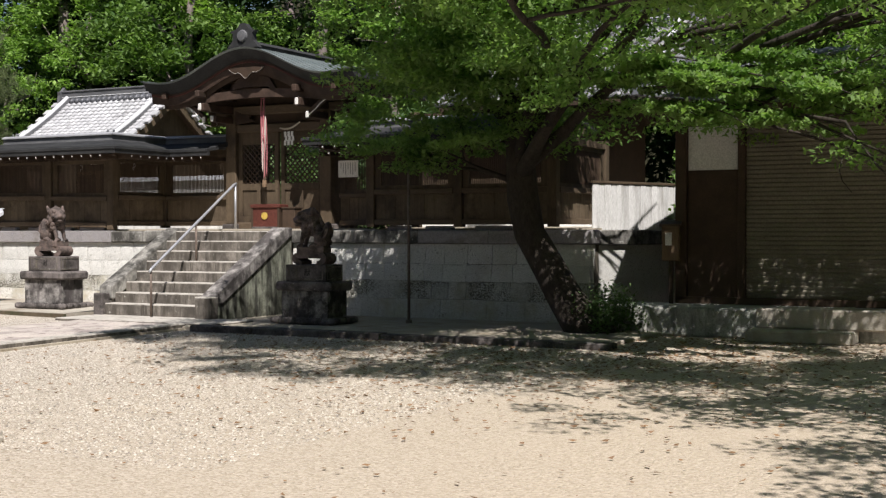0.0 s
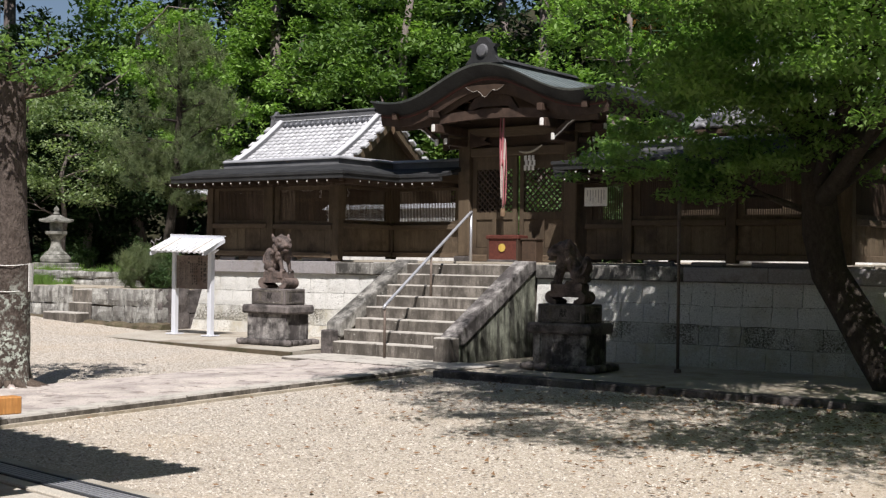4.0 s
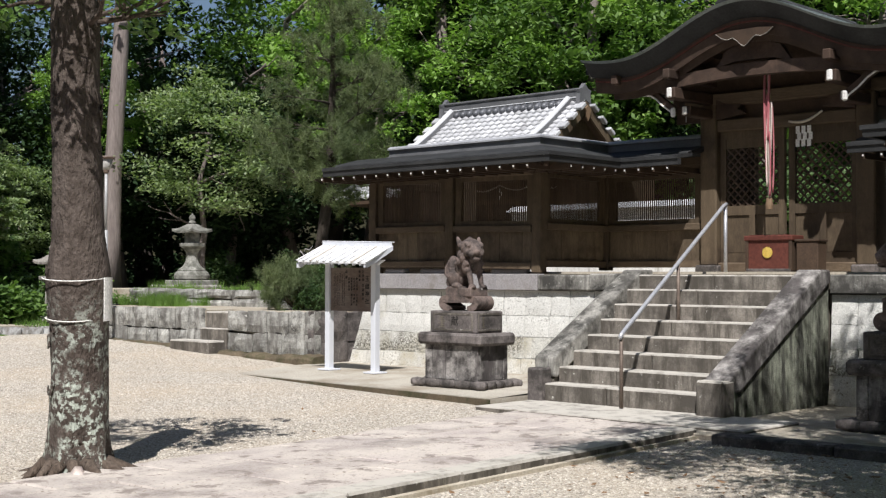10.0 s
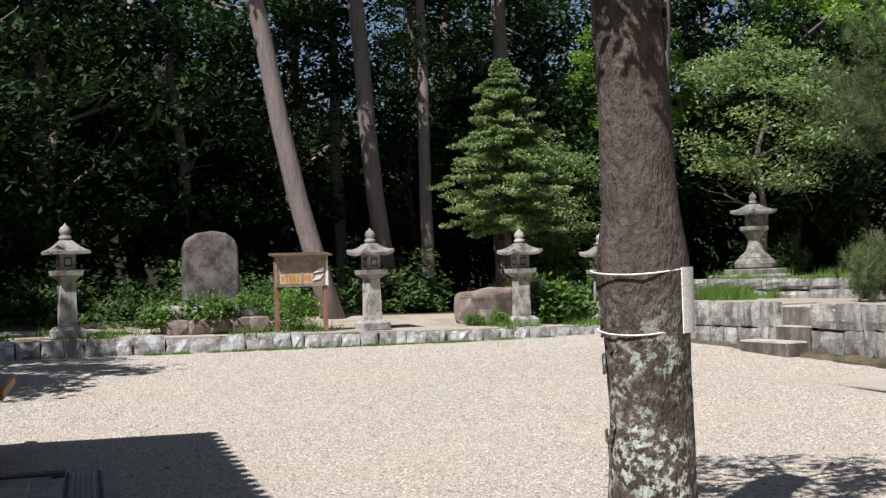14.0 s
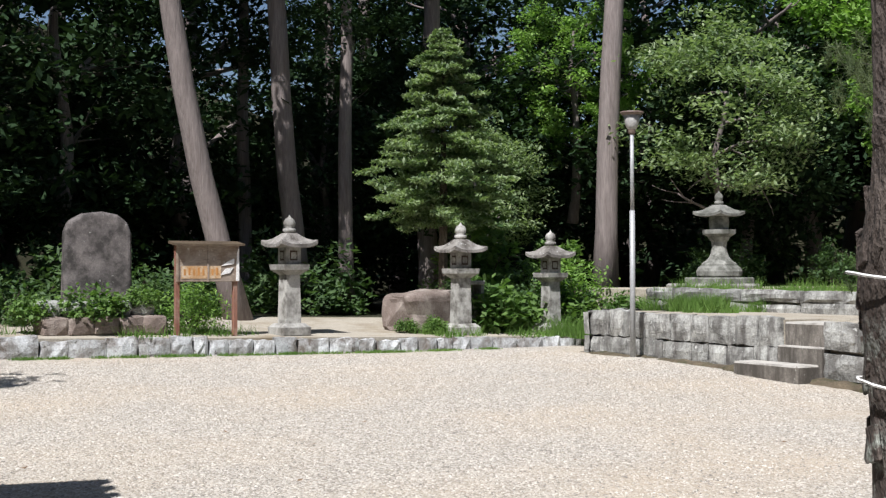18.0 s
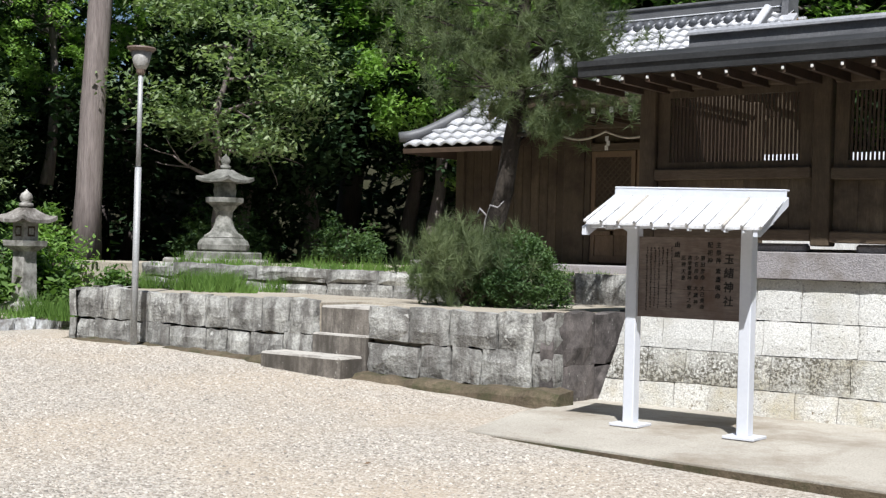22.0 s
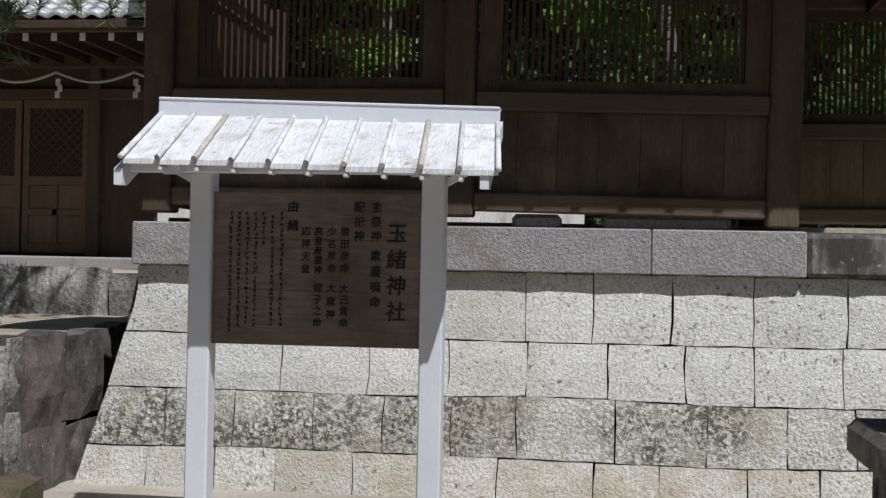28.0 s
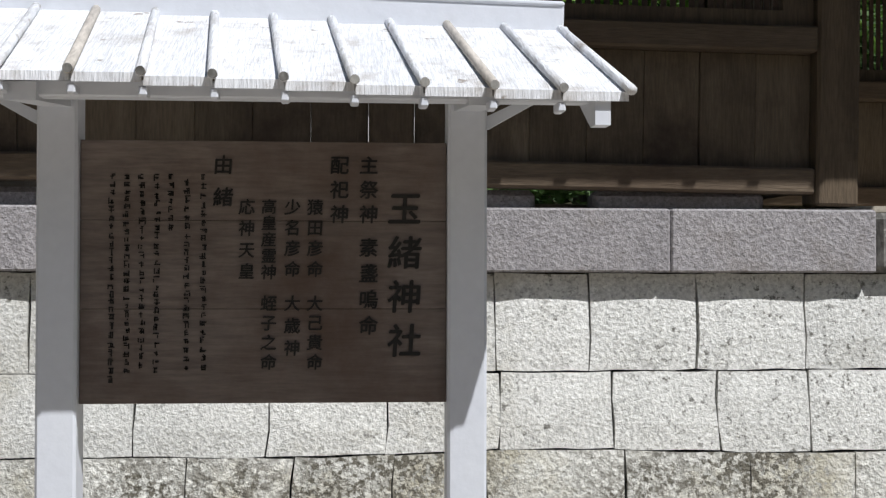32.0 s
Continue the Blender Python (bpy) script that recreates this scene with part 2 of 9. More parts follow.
KERB_STONE = material("white_lichened_kerb_stone", (0.46, 0.47, 0.47), (0.58, 0.59, 0.59), 4, 0.95, 0.9, 45, stain=(0.14, 0.115, 0.095), stain_scale=3.6, stain_amount=0.46, spots=(0.10, 0.09, 0.08), spot_scale=12, spot_amount=0.27, vary=0.2, bump_dist=0.012, streaks=(0.24, 0.23, 0.215), streak_amount=0.42)
# darker lantern granite: tree shade on the tall lantern is in its colour
LANTERN_SHADED = material("mossy_shaded_lantern_granite", (0.23, 0.228, 0.205), (0.35, 0.345, 0.31), 6, 0.9, 0.6, 80, stain=(0.10, 0.10, 0.085), stain_scale=5, stain_amount=0.48, spots=(0.34, 0.34, 0.31), spot_scale=16, spot_amount=0.2, vary=0.2)
CHEEK_LICHEN = material("streaked_lichen_side_stone", (0.30, 0.32, 0.25), (0.42, 0.44, 0.35), 4, 0.9, 0.8, 60, stain=(0.09, 0.09, 0.07), stain_scale=2.4, stain_amount=0.46, streaks=(0.05, 0.05, 0.042), streak_amount=0.52, bump_dist=0.012)
BOULDER = material("brown_boulder_stone", (0.14, 0.108, 0.09), (0.225, 0.18, 0.155), 4, 0.95, 0.9, 45, stain=(0.36, 0.31, 0.27), stain_scale=3, stain_amount=0.42, bump_dist=0.015)
POSTER = material("faded_orange_poster", (0.50, 0.29, 0.13), (0.58, 0.42, 0.26), 9, 0.8, 0.2, 60, stain=(0.60, 0.50, 0.38), stain_scale=9, stain_amount=0.42)
MORTAR = material("dark_joint_earth", (0.10, 0.09, 0.07), (0.16, 0.14, 0.11), 6, 1.0, 0.5, 40)
CONCRETE = material("old_concrete", (0.36, 0.33, 0.28), (0.45, 0.42, 0.36), 1.6, 0.95, 0.4, 80, stain=(0.24, 0.20, 0.15), stain_scale=1.0, stain_amount=0.42)
FLAG = material("paving_granite", (0.30, 0.262, 0.245), (0.42, 0.375, 0.35), 2.0, 0.9, 0.6, 70, stain=(0.52, 0.47, 0.425), stain_scale=1.3, stain_amount=0.50, vary=0.26, spots=(0.24, 0.205, 0.185), spot_scale=5, spot_amount=0.32, pits=(0.27, 0.23, 0.2), pit_scale=34, pit_amount=0.33)
WOOD = material("dark_weathered_wood", (0.074, 0.054, 0.034), (0.112, 0.083, 0.053), 3.0, 0.75, 0.5, 30, stretch=(5, 5, 0.5), stain=(0.048, 0.033, 0.022),
                stain_scale=1.5, stain_amount=0.42, vary=0.16)
WOOD_PLANK = material("weathered_fence_plank", (0.105, 0.079, 0.051), (0.155, 0.119, 0.079), 3.0, 0.75, 0.5, 30, stretch=(5, 5, 0.5), stain=(0.048, 0.033, 0.022),
                stain_scale=1.5, stain_amount=0.42, vary=0.16)
WOOD_H = material("dark_weathered_beam", (0.092, 0.066, 0.043), (0.13, 0.098, 0.066), 3.0, 0.75, 0.5, 30, stretch=(0.5, 5, 5), stain=(0.075, 0.05, 0.032),
                  stain_scale=1.5, stain_amount=0.4, vary=0.14)
WOOD_AGED = material("dark_reddish_aged_wood", (0.05, 0.031, 0.022), (0.08, 0.052, 0.038), 3.0, 0.7, 0.5, 30, stretch=(3, 3, 3), stain=(0.03, 0.02, 0.015), stain_scale=3, stain_amount=0.42, vary=0.15)
WOOD_DARK = material("near_black_wood", (0.045, 0.03, 0.02), (0.07, 0.045, 0.03), 3.0, 0.7, 0.4, 30, stretch=(2, 2, 2), vary=0.12)
WOOD_TAN = material("orange_brown_planed_wood", (0.42, 0.19, 0.055), (0.54, 0.27, 0.09), 2.0, 0.55, 0.3, 22, stretch=(3, 3, 0.4), stain=(0.30, 0.13, 0.04), stain_scale=3, stain_amount=0.35)
WOOD_LIGHT = material("light_brown_door_wood", (0.15, 0.10, 0.06), (0.20, 0.135, 0.085), 2.0, 0.7, 0.4, 26, stretch=(4, 4, 0.5))
WHITE_PAINT = material("flaking_white_paint", (0.68, 0.69, 0.71), (0.75, 0.76, 0.78), 3, 0.6, 0.5, 34, stain=(0.46, 0.44, 0.42), stain_scale=8, stain_amount=0.40, vary=0.07, stretch=(6, 0.5, 0.5), grainy=0.22,
                       spots=(0.30, 0.27, 0.24), spot_scale=19, spot_amount=0.25, bump_dist=0.01)
WHITE_POST = material("smooth_white_post_paint", (0.58, 0.60, 0.65), (0.63, 0.65, 0.69), 3, 0.55, 0.12, 40, vary=0.02, grainy=0.03)
BATTEN_BROWN = material("bare_weathered_batten", (0.46, 0.42, 0.37), (0.60, 0.56, 0.50), 5, 0.8, 0.3, 40, stretch=(3, 0.6, 0.6))
WHITE_TIP = material("white_painted_rafter_end", (0.74, 0.73, 0.70), (0.66, 0.65, 0.62), 9, 0.7, 0.1, 50, vary=0.05)
WHITEWASH = material("streaked_whitewash", (0.58, 0.58, 0.57), (0.68, 0.68, 0.66), 2, 0.85, 0.4, 40, stretch=(3, 3, 0.4), streaks=(0.36, 0.35, 0.33), streak_amount=0.42, vary=0.12)
PLASTER = material("white_plaster", (0.72, 0.72, 0.70), (0.64, 0.64, 0.62), 1.2, 0.9, 0.2, 60, vary=0.03)
TILE = material("silver_grey_roof_tile", (0.38, 0.385, 0.40), (0.54, 0.545, 0.56), 2.0, 0.32, 0.25, 60, stain=(0.24, 0.24, 0.25), stain_scale=2.0, stain_amount=0.38, vary=0.2, spec=0.6)
TILE_PALE = material("pale_silver_ridge_tile", (0.55, 0.56, 0.58), (0.66, 0.67, 0.69), 3.0, 0.4, 0.2, 60, vary=0.1, spec=0.6)
TILE_DARK = material("charcoal_roof_tile", (0.075, 0.08, 0.09), (0.125, 0.13, 0.145), 2.0, 0.42, 0.25, 60, vary=0.2, spec=0.6)
# darker copy of the roof tile, dimmed in colour for the foliage before it
TILE_DIM = material("dim_grey_hall_tile", (0.17, 0.172, 0.18), (0.26, 0.262, 0.27), 2.0, 0.5, 0.25, 60, stain=(0.11, 0.11, 0.112), stain_scale=2.0, stain_amount=0.45, vary=0.2, spec=0.4)
RIDGE = material("ridge_tile_grey", (0.09, 0.092, 0.098), (0.15, 0.152, 0.158), 3.0, 0.55, 0.3, 50, vary=0.1, spec=0.5)
RIDGE_CAP = material("pale_worn_ridge_cap", (0.22, 0.225, 0.24), (0.34, 0.345, 0.36), 3.0, 0.5, 0.2, 50, vary=0.15, spec=0.5)
SHINGLE = material("weathered_copper_sheet", (0.135, 0.165, 0.165), (0.22, 0.25, 0.245), 2.5, 0.45, 0.2, 40, stretch=(1, 0.3, 1), metal=0.35, vary=0.12, spec=0.5)
COPPER_DARK = material("dark_patina_copper_edge", (0.022, 0.023, 0.024), (0.042, 0.043, 0.044), 3, 0.72, 0.2, 40, metal=0.0, spec=0.25)
SIGN_POST = material("faded_red_brown_post", (0.20, 0.085, 0.055), (0.27, 0.135, 0.095), 5, 0.85, 0.4, 30, stretch=(3, 3, 0.4), stain=(0.30, 0.22, 0.17), stain_scale=5, stain_amount=0.4)
SIGN_PANEL = material("bleached_sign_board", (0.27, 0.215, 0.17), (0.38, 0.32, 0.26), 6, 0.9, 0.4, 30, stretch=(1, 0.5, 3), stain=(0.20, 0.14, 0.10), stain_scale=5, stain_amount=0.42, spots=(0.5, 0.46, 0.40), spot_scale=12, spot_amount=0.25)
RED_WOOD = material("faded_red_lacquer", (0.085, 0.026, 0.019), (0.115, 0.037, 0.027), 4, 0.6, 0.2, 30)
GOLD = material("gold_leaf", (0.72, 0.50, 0.10), (0.80, 0.60, 0.16), 10, 0.4, 0.1, 60, metal=0.5)
ROPE_RED = material("faded_red_cloth", (0.30, 0.075, 0.09), (0.42, 0.18, 0.19), 12, 0.9, 0.3, 80, stretch=(1, 1, 0.3))
ROPE_PALE = material("pale_rope_cloth", (0.52, 0.42, 0.38), (0.62, 0.55, 0.5), 10, 0.9, 0.3, 80)
STRAW = material("straw_rope", (0.50, 0.46, 0.38), (0.60, 0.56, 0.47), 20, 0.9, 0.4, 90)
PAPER = material("white_paper", (0.78, 0.77, 0.74), (0.72, 0.71, 0.68), 3, 0.8, 0.05, 60)
INK = material("black_ink", (0.012, 0.011, 0.01), (0.02, 0.018, 0.016), 8, 0.7, 0.0, 60)
BOARD = material("dark_board_wood", (0.14, 0.112, 0.096), (0.19, 0.158, 0.138), 1.3, 0.75, 0.2, 24, stretch=(0.5, 4, 4), stain=(0.10, 0.068, 0.052), stain_scale=1.4, stain_amount=0.42)
STEEL = material("galvanised_steel_pipe", (0.40, 0.41, 0.44), (0.50, 0.51, 0.54), 6, 0.42, 0.1, 60, metal=0.5)
STEEL_DARK = material("brown_rusty_pipe", (0.13, 0.10, 0.085), (0.20, 0.16, 0.13), 8, 0.6, 0.3, 60, metal=0.3)
LAMP_PAINT = material("grey_lamp_pole_paint", (0.33, 0.34, 0.34), (0.40, 0.40, 0.40), 6, 0.5, 0.1, 60, metal=0.2)
LAMP_GLASS = material("dusty_frosted_shade", (0.30, 0.29, 0.27), (0.38, 0.37, 0.35), 8, 0.5, 0.1, 60)
LAMP_HEAD = material("brown_lamp_hood", (0.12, 0.09, 0.07), (0.16, 0.12, 0.10), 6, 0.5, 0.1, 60)
IRON = material("dark_drain_iron", (0.07, 0.075, 0.085), (0.11, 0.115, 0.125), 6, 0.5, 0.3, 60, metal=0.5)
BARK = material("grey_brown_bark", (0.075, 0.055, 0.042), (0.16, 0.125, 0.10), 9, 0.95, 1.0, 26, stretch=(1.6, 1.6, 0.8), stain=(0.05, 0.038, 0.03), stain_scale=4, stain_amount=0.42, bump_dist=0.03)
BARK_LICHEN = material("lichen_bark", (0.062, 0.048, 0.040), (0.115, 0.093, 0.08), 9, 0.95, 1.0, 26, stretch=(1.6, 1.6, 0.8), stain=(0.045, 0.034, 0.027), stain_scale=4,
                       stain_amount=0.42, spots=(0.45, 0.49, 0.43), spot_scale=21.0, spot_amount=0.40, patchy=3.5, bump_dist=0.03, low_spots=True)
BARK_CEDAR = material("cedar_bark", (0.155, 0.128, 0.118), (0.235, 0.20, 0.185), 6, 0.95, 0.8, 20, stretch=(3, 3, 0.25), vary=0.2, bump_dist=0.02)
BARK_BLACK = material("wet_dark_bark", (0.03, 0.024, 0.02), (0.06, 0.05, 0.04), 9, 0.95, 1.0, 26, stretch=(1.6, 1.6, 0.8), bump_dist=0.02)
SOIL = material("bare_earth", (0.36, 0.32, 0.26), (0.44, 0.395, 0.32), 2.0, 1.0, 0.5, 40, stain=(0.25, 0.205, 0.14), stain_scale=1.2, stain_amount=0.4)
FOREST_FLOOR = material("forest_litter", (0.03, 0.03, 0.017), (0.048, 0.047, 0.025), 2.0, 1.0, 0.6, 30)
SHUTTER = material("grey_green_slatted_shutter", (0.155, 0.14, 0.105), (0.20, 0.185, 0.14), 3, 0.6, 0.2, 40, vary=0.03)
# deep evergreen green, darkened further to hold the shade under the canopy
LEAF_DARK = leaf_material("deep_green_shaded_leaf", (0.019, 0.037, 0.017), (0.041, 0.072, 0.031), 0.14, 1.3, 0.8)
LEAF_MID = leaf_material("mid_green_leaf", (0.06, 0.12, 0.032), (0.19, 0.29, 0.085), 0.35)
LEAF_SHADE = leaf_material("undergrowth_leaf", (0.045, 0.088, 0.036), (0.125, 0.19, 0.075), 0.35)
LEAF_BRIGHT = leaf_material("fresh_green_leaf", (0.11, 0.20, 0.05), (0.29, 0.44, 0.11), 0.36)
LEAF_CHERRY = leaf_material("cherry_leaf", (0.10, 0.185, 0.055), (0.26, 0.37, 0.125), 0.5)
LEAF_GLOSSY = leaf_material("pale_glossy_leaf", (0.07, 0.12, 0.052), (0.36, 0.43, 0.235), 0.38, 2.5, 0.45)
LEAF_ORANGE = leaf_material("orange_leaf", (0.32, 0.16, 0.04), (0.42, 0.24, 0.07), 0.35)
NEEDLE = leaf_material("pine_needle", (0.062, 0.09, 0.042), (0.20, 0.24, 0.115), 0.3)
GRASS = leaf_material("grass_blade", (0.08, 0.16, 0.03), (0.16, 0.26, 0.06), 0.3)
DEAD_LEAF = leaf_material("dead_leaf", (0.14, 0.085, 0.05), (0.30, 0.18, 0.10), 0.1)


def gravel_material():
    m = bpy.data.materials.new("raked_gravel")
    m.use_nodes = True
    t = m.node_tree
    n, l = t.nodes, t.links
    b = n["Principled BSDF"]
    geo = n.new("ShaderNodeNewGeometry")

    def vor(scale):
        v = n.new("ShaderNodeTexVoronoi")
        v.inputs["Scale"].default_value = scale
        l.new(geo.outputs["Position"], v.inputs["Vector"])
        return v
    v1, v2 = vor(62.0), vor(31.0)
    sep = n.new("ShaderNodeSeparateColor")
    l.new(v1.outputs["Color"], sep.inputs[0])
    cr = n.new("ShaderNodeValToRGB")
    e = cr.color_ramp.elements
    e[0].position, e[0].color = 0.0, (0.23, 0.205, 0.17, 1)
    e[1].position, e[1].color = 1.0, (0.60, 0.555, 0.49, 1)
    k = e.new(0.35)
    k.color = (0.385, 0.345, 0.29, 1)
    k = e.new(0.7)
    k.color = (0.48, 0.44, 0.385, 1)
    l.new(sep.outputs[0], cr.inputs[0])
    big = n.new("ShaderNodeTexNoise")
    big.inputs["Scale"].default_value, big.inputs["Detail"].default_value = 0.55, 7.0
    l.new(geo.outputs["Position"], big.inputs["Vector"])
    rg = n.new("ShaderNodeMapRange")
    rg.inputs["From Min"].default_value, rg.inputs["From Max"].default_value = 0.42, 0.66
    rg.inputs["To Max"].default_value = 0.55
    l.new(big.outputs["Fac"], rg.inputs["Value"])
    mx = n.new("ShaderNodeMix")
    mx.data_type = "RGBA"
    mx.inputs[7].default_value = (0.49, 0.40, 0.295, 1)
    # the eastern forecourt is sandier and warmer
    sx = n.new("ShaderNodeSeparateXYZ")
    l.new(geo.outputs["Position"], sx.inputs[0])
    ex = n.new("ShaderNodeMapRange")
    ex.inputs["From Min"].default_value, ex.inputs["From Max"].default_value, ex.inputs["To Max"].default_value = 2.0, 11.0, 0.6
    l.new(sx.outputs[0], ex.inputs["Value"])
    wm = n.new("ShaderNodeMath")
    wm.operation = "MAXIMUM"
    l.new(rg.outputs[0], wm.inputs[0])
    l.new(ex.outputs[0], wm.inputs[1])
    l.new(wm.outputs[0], mx.inputs[0])
    l.new(cr.outputs[0], mx.inputs[6])
    l.new(mx.outputs[2], b.inputs["Base Color"])
    b.inputs["Roughness"].default_value = 0.95
    b.inputs["Specular IOR Level"].default_value = 0.2
    ad = n.new("ShaderNodeMath")
    ad.operation = "ADD"
    l.new(v1.outputs["Distance"], ad.inputs[0])
    l.new(v2.outputs["Distance"], ad.inputs[1])
    bp = n.new("ShaderNodeBump")
    bp.invert = True
    bp.inputs["Strength"].default_value, bp.inputs["Distance"].default_value = 0.7, 0.014
    l.new(ad.outputs[0], bp.inputs["Height"])
    l.new(bp.outputs[0], b.inputs["Normal"])
    return m


GRAVEL = gravel_material()


def pebble_material():
    m = bpy.data.materials.new("loose_pebble")
    m.use_nodes = True
    t = m.node_tree
    geo = t.nodes.new("ShaderNodeNewGeometry")
    cr = t.nodes.new("ShaderNodeValToRGB")
    e = cr.color_ramp.elements
    e[0].color, e[1].color = (0.20, 0.18, 0.155, 1), (0.63, 0.59, 0.52, 1)
    k = e.new(0.5)
    k.color = (0.46, 0.405, 0.335, 1)
    t.links.new(geo.outputs["Random Per Island"], cr.inputs[0])
    t.links.new(cr.outputs[0], t.nodes["Principled BSDF"].inputs["Base Color"])
    t.nodes["Principled BSDF"].inputs["Roughness"].default_value = 0.9
    return m


PEBBLE = pebble_material()
# ---- mesh helpers ----
class Shape:
    """Collects plain geometry for one mesh."""

    def __init__(self):
        self.v, self.f = [], []

    def add(self, verts, faces):
        o = len(self.v)
        self.v += [tuple(p) for p in verts]
        self.f += [tuple(i + o for i in face) for face in faces]
        return self

    def box(self, x0, x1, y0, y1, z0, z1, m=None):
        v = [(x, y, z) for z in (z0, z1) for y in (y0, y1) for x in (x0, x1)]
        if m is not None:
            v = [m @ Vector(p) for p in v]
        return self.add(v, [(0, 2, 3, 1), (4, 5, 7, 6), (0, 1, 5, 4), (2, 6, 7, 3), (0, 4, 6, 2), (1, 3, 7, 5)])

    def block(self, x0, x1, y0, y1, z0, z1, c=0.01, m=None):
        """A box with chamfered edges."""
        c = min(c, (x1 - x0) * 0.4, (y1 - y0) * 0.4, (z1 - z0) * 0.4)
        bm = bmesh.new()
        bmesh.ops.create_cube(bm, size=1)
        for p in bm.verts:
            p.co = Vector(((x0 + x1) / 2 + p.co.x * (x1 - x0), (y0 + y1) / 2 + p.co.y * (y1 - y0), (z0 + z1) / 2 + p.co.z * (z1 - z0)))
        bmesh.ops.bevel(bm, geom=bm.edges[:], offset=c, segments=1, affect="EDGES")
        return self.take(bm, m)

    def take(self, bm, m=None):
        bm.verts.index_update()
        vs = [(m @ p.co if m is not None else p.co) for p in bm.verts]
        self.add(vs, [[p.index for p in f.verts] for f in bm.faces])
        bm.free()
        return self

    def prism(self, outline, axis, a, b, m=None):
        """An outline (2D, counter-clockwise) swept along an axis from a to b."""
        k = len(outline)

        def at(p, w):
            return {"x": (w, p[0], p[1]), "y": (p[0], w, p[1]), "z": (p[0], p[1], w)}[axis]
        v = [at(p, a) for p in outline] + [at(p, b) for p in outline]
        if m is not None:
            v = [m @ Vector(p) for p in v]
        return self.add(v, [tuple(range(k))[::-1], tuple(range(k, 2 * k))] + [(i, (i + 1) % k, k + (i + 1) % k, k + i) for i in range(k)])

    def lathe(self, profile, x, y, z, sides=16, m=None, turn=0.0):
        v, f = [], []
        for r, h in profile:
            for i in range(sides):
                a = 2 * math.pi * i / sides + turn
                v.append((x + r * math.cos(a), y + r * math.sin(a), z + h))
        for j in range(len(profile) - 1):
            for i in range(sides):
                k = (i + 1) % sides
                f.append((j * sides + i, j * sides + k, (j + 1) * sides + k, (j + 1) * sides + i))
        f.append(tuple(range(sides))[::-1])
        f.append(tuple(range((len(profile) - 1) * sides, len(profile) * sides)))
        if m is not None:
            v = [m @ Vector(p) for p in v]
        return self.add(v, f)

    def tube(self, points, radii, sides=8):
        pts = [Vector(p) for p in points]
        if not isinstance(radii, (list, tuple)):
            radii = [radii] * len(pts)
        v, f = [], []
        ref = Vector((0.31, 0.17, 0.93))
        for i, p in enumerate(pts):
            d = (pts[min(i + 1, len(pts) - 1)] - pts[max(i - 1, 0)]).normalized()
            if abs(d.dot(ref)) > 0.98:
                ref = Vector((1, 0, 0))
            a = d.cross(ref).normalized()
            b = d.cross(a)
            for s in range(sides):
                w = 2 * math.pi * s / sides
                v.append(p + radii[i] * (math.cos(w) * a + math.sin(w) * b))
        for i in range(len(pts) - 1):
            for s in range(sides):
                k = (s + 1) % sides
                f.append((i * sides + s, i * sides + k, (i + 1) * sides + k, (i + 1) * sides + s))
        f.append(tuple(range(sides))[::-1])
        f.append(tuple(range((len(pts) - 1) * sides, len(pts) * sides)))
        return self.add(v, f)

    def mesh(self, name, mat, smooth=False):
        me = bpy.data.meshes.new(name)
        me.from_pydata(self.v, [], self.f)
        bm = bmesh.new()
        bm.from_mesh(me)
        bmesh.ops.recalc_face_normals(bm, faces=bm.faces)
        bm.to_mesh(me)
        bm.free()
        me.materials.append(mat)
        if smooth:
            me.polygons.foreach_set("use_smooth", [True] * len(me.polygons))
        return me


def thing(name, label="", category="", group="", kind="", m=None):
    ob = new(name)
    ob.empty_display_size = 0.1
    if m is not None:
        ob.matrix_basis = m
    return tagged(ob, label, category, group, kind)


def part(name, shape, mat, parent=None, label="", smooth=False):
    ob = new(name, shape.mesh(name, mat, smooth) if isinstance(shape, Shape) else shape)
    ob.parent = parent
    return tagged(ob, label)


def whole(name, shape, mat, label, category, group="", kind="", smooth=False):
    """A thing that is one mesh."""
    ob = new(name, shape.mesh(name, mat, smooth))
    return tagged(ob, label, category, group, kind)


def ground_z(x, y=-20.0):
    """The forecourt rises to the west and southwest, and a little towards the apron."""
    d = min(x + 1.0, 0.0)
    lift = 0.05 * min(1.0, max(0.0, (y + 7.0) / 4.0)) * min(1.0, max(0.0, -0.4 - x)) * min(1.0, max(0.0, (x + 11.6) / 2.2))
    west = 0.0135 * min(max(-2.5 - y, 0.0), 10.0) * min(1.0, max(0.0, (-7.0 - x) / 6.8))
    return lift + west + (0.0031 * d * d if d > -10 else 0.31 - 0.006 * (d + 10))


def bank_z(x, y):
    """The planted bank behind the kerb rises to the south and away from the forecourt."""
    return 0.475 - 0.0215 * max(y, -14.0) + 0.05 * (-14.3 - max(x, -17.4))


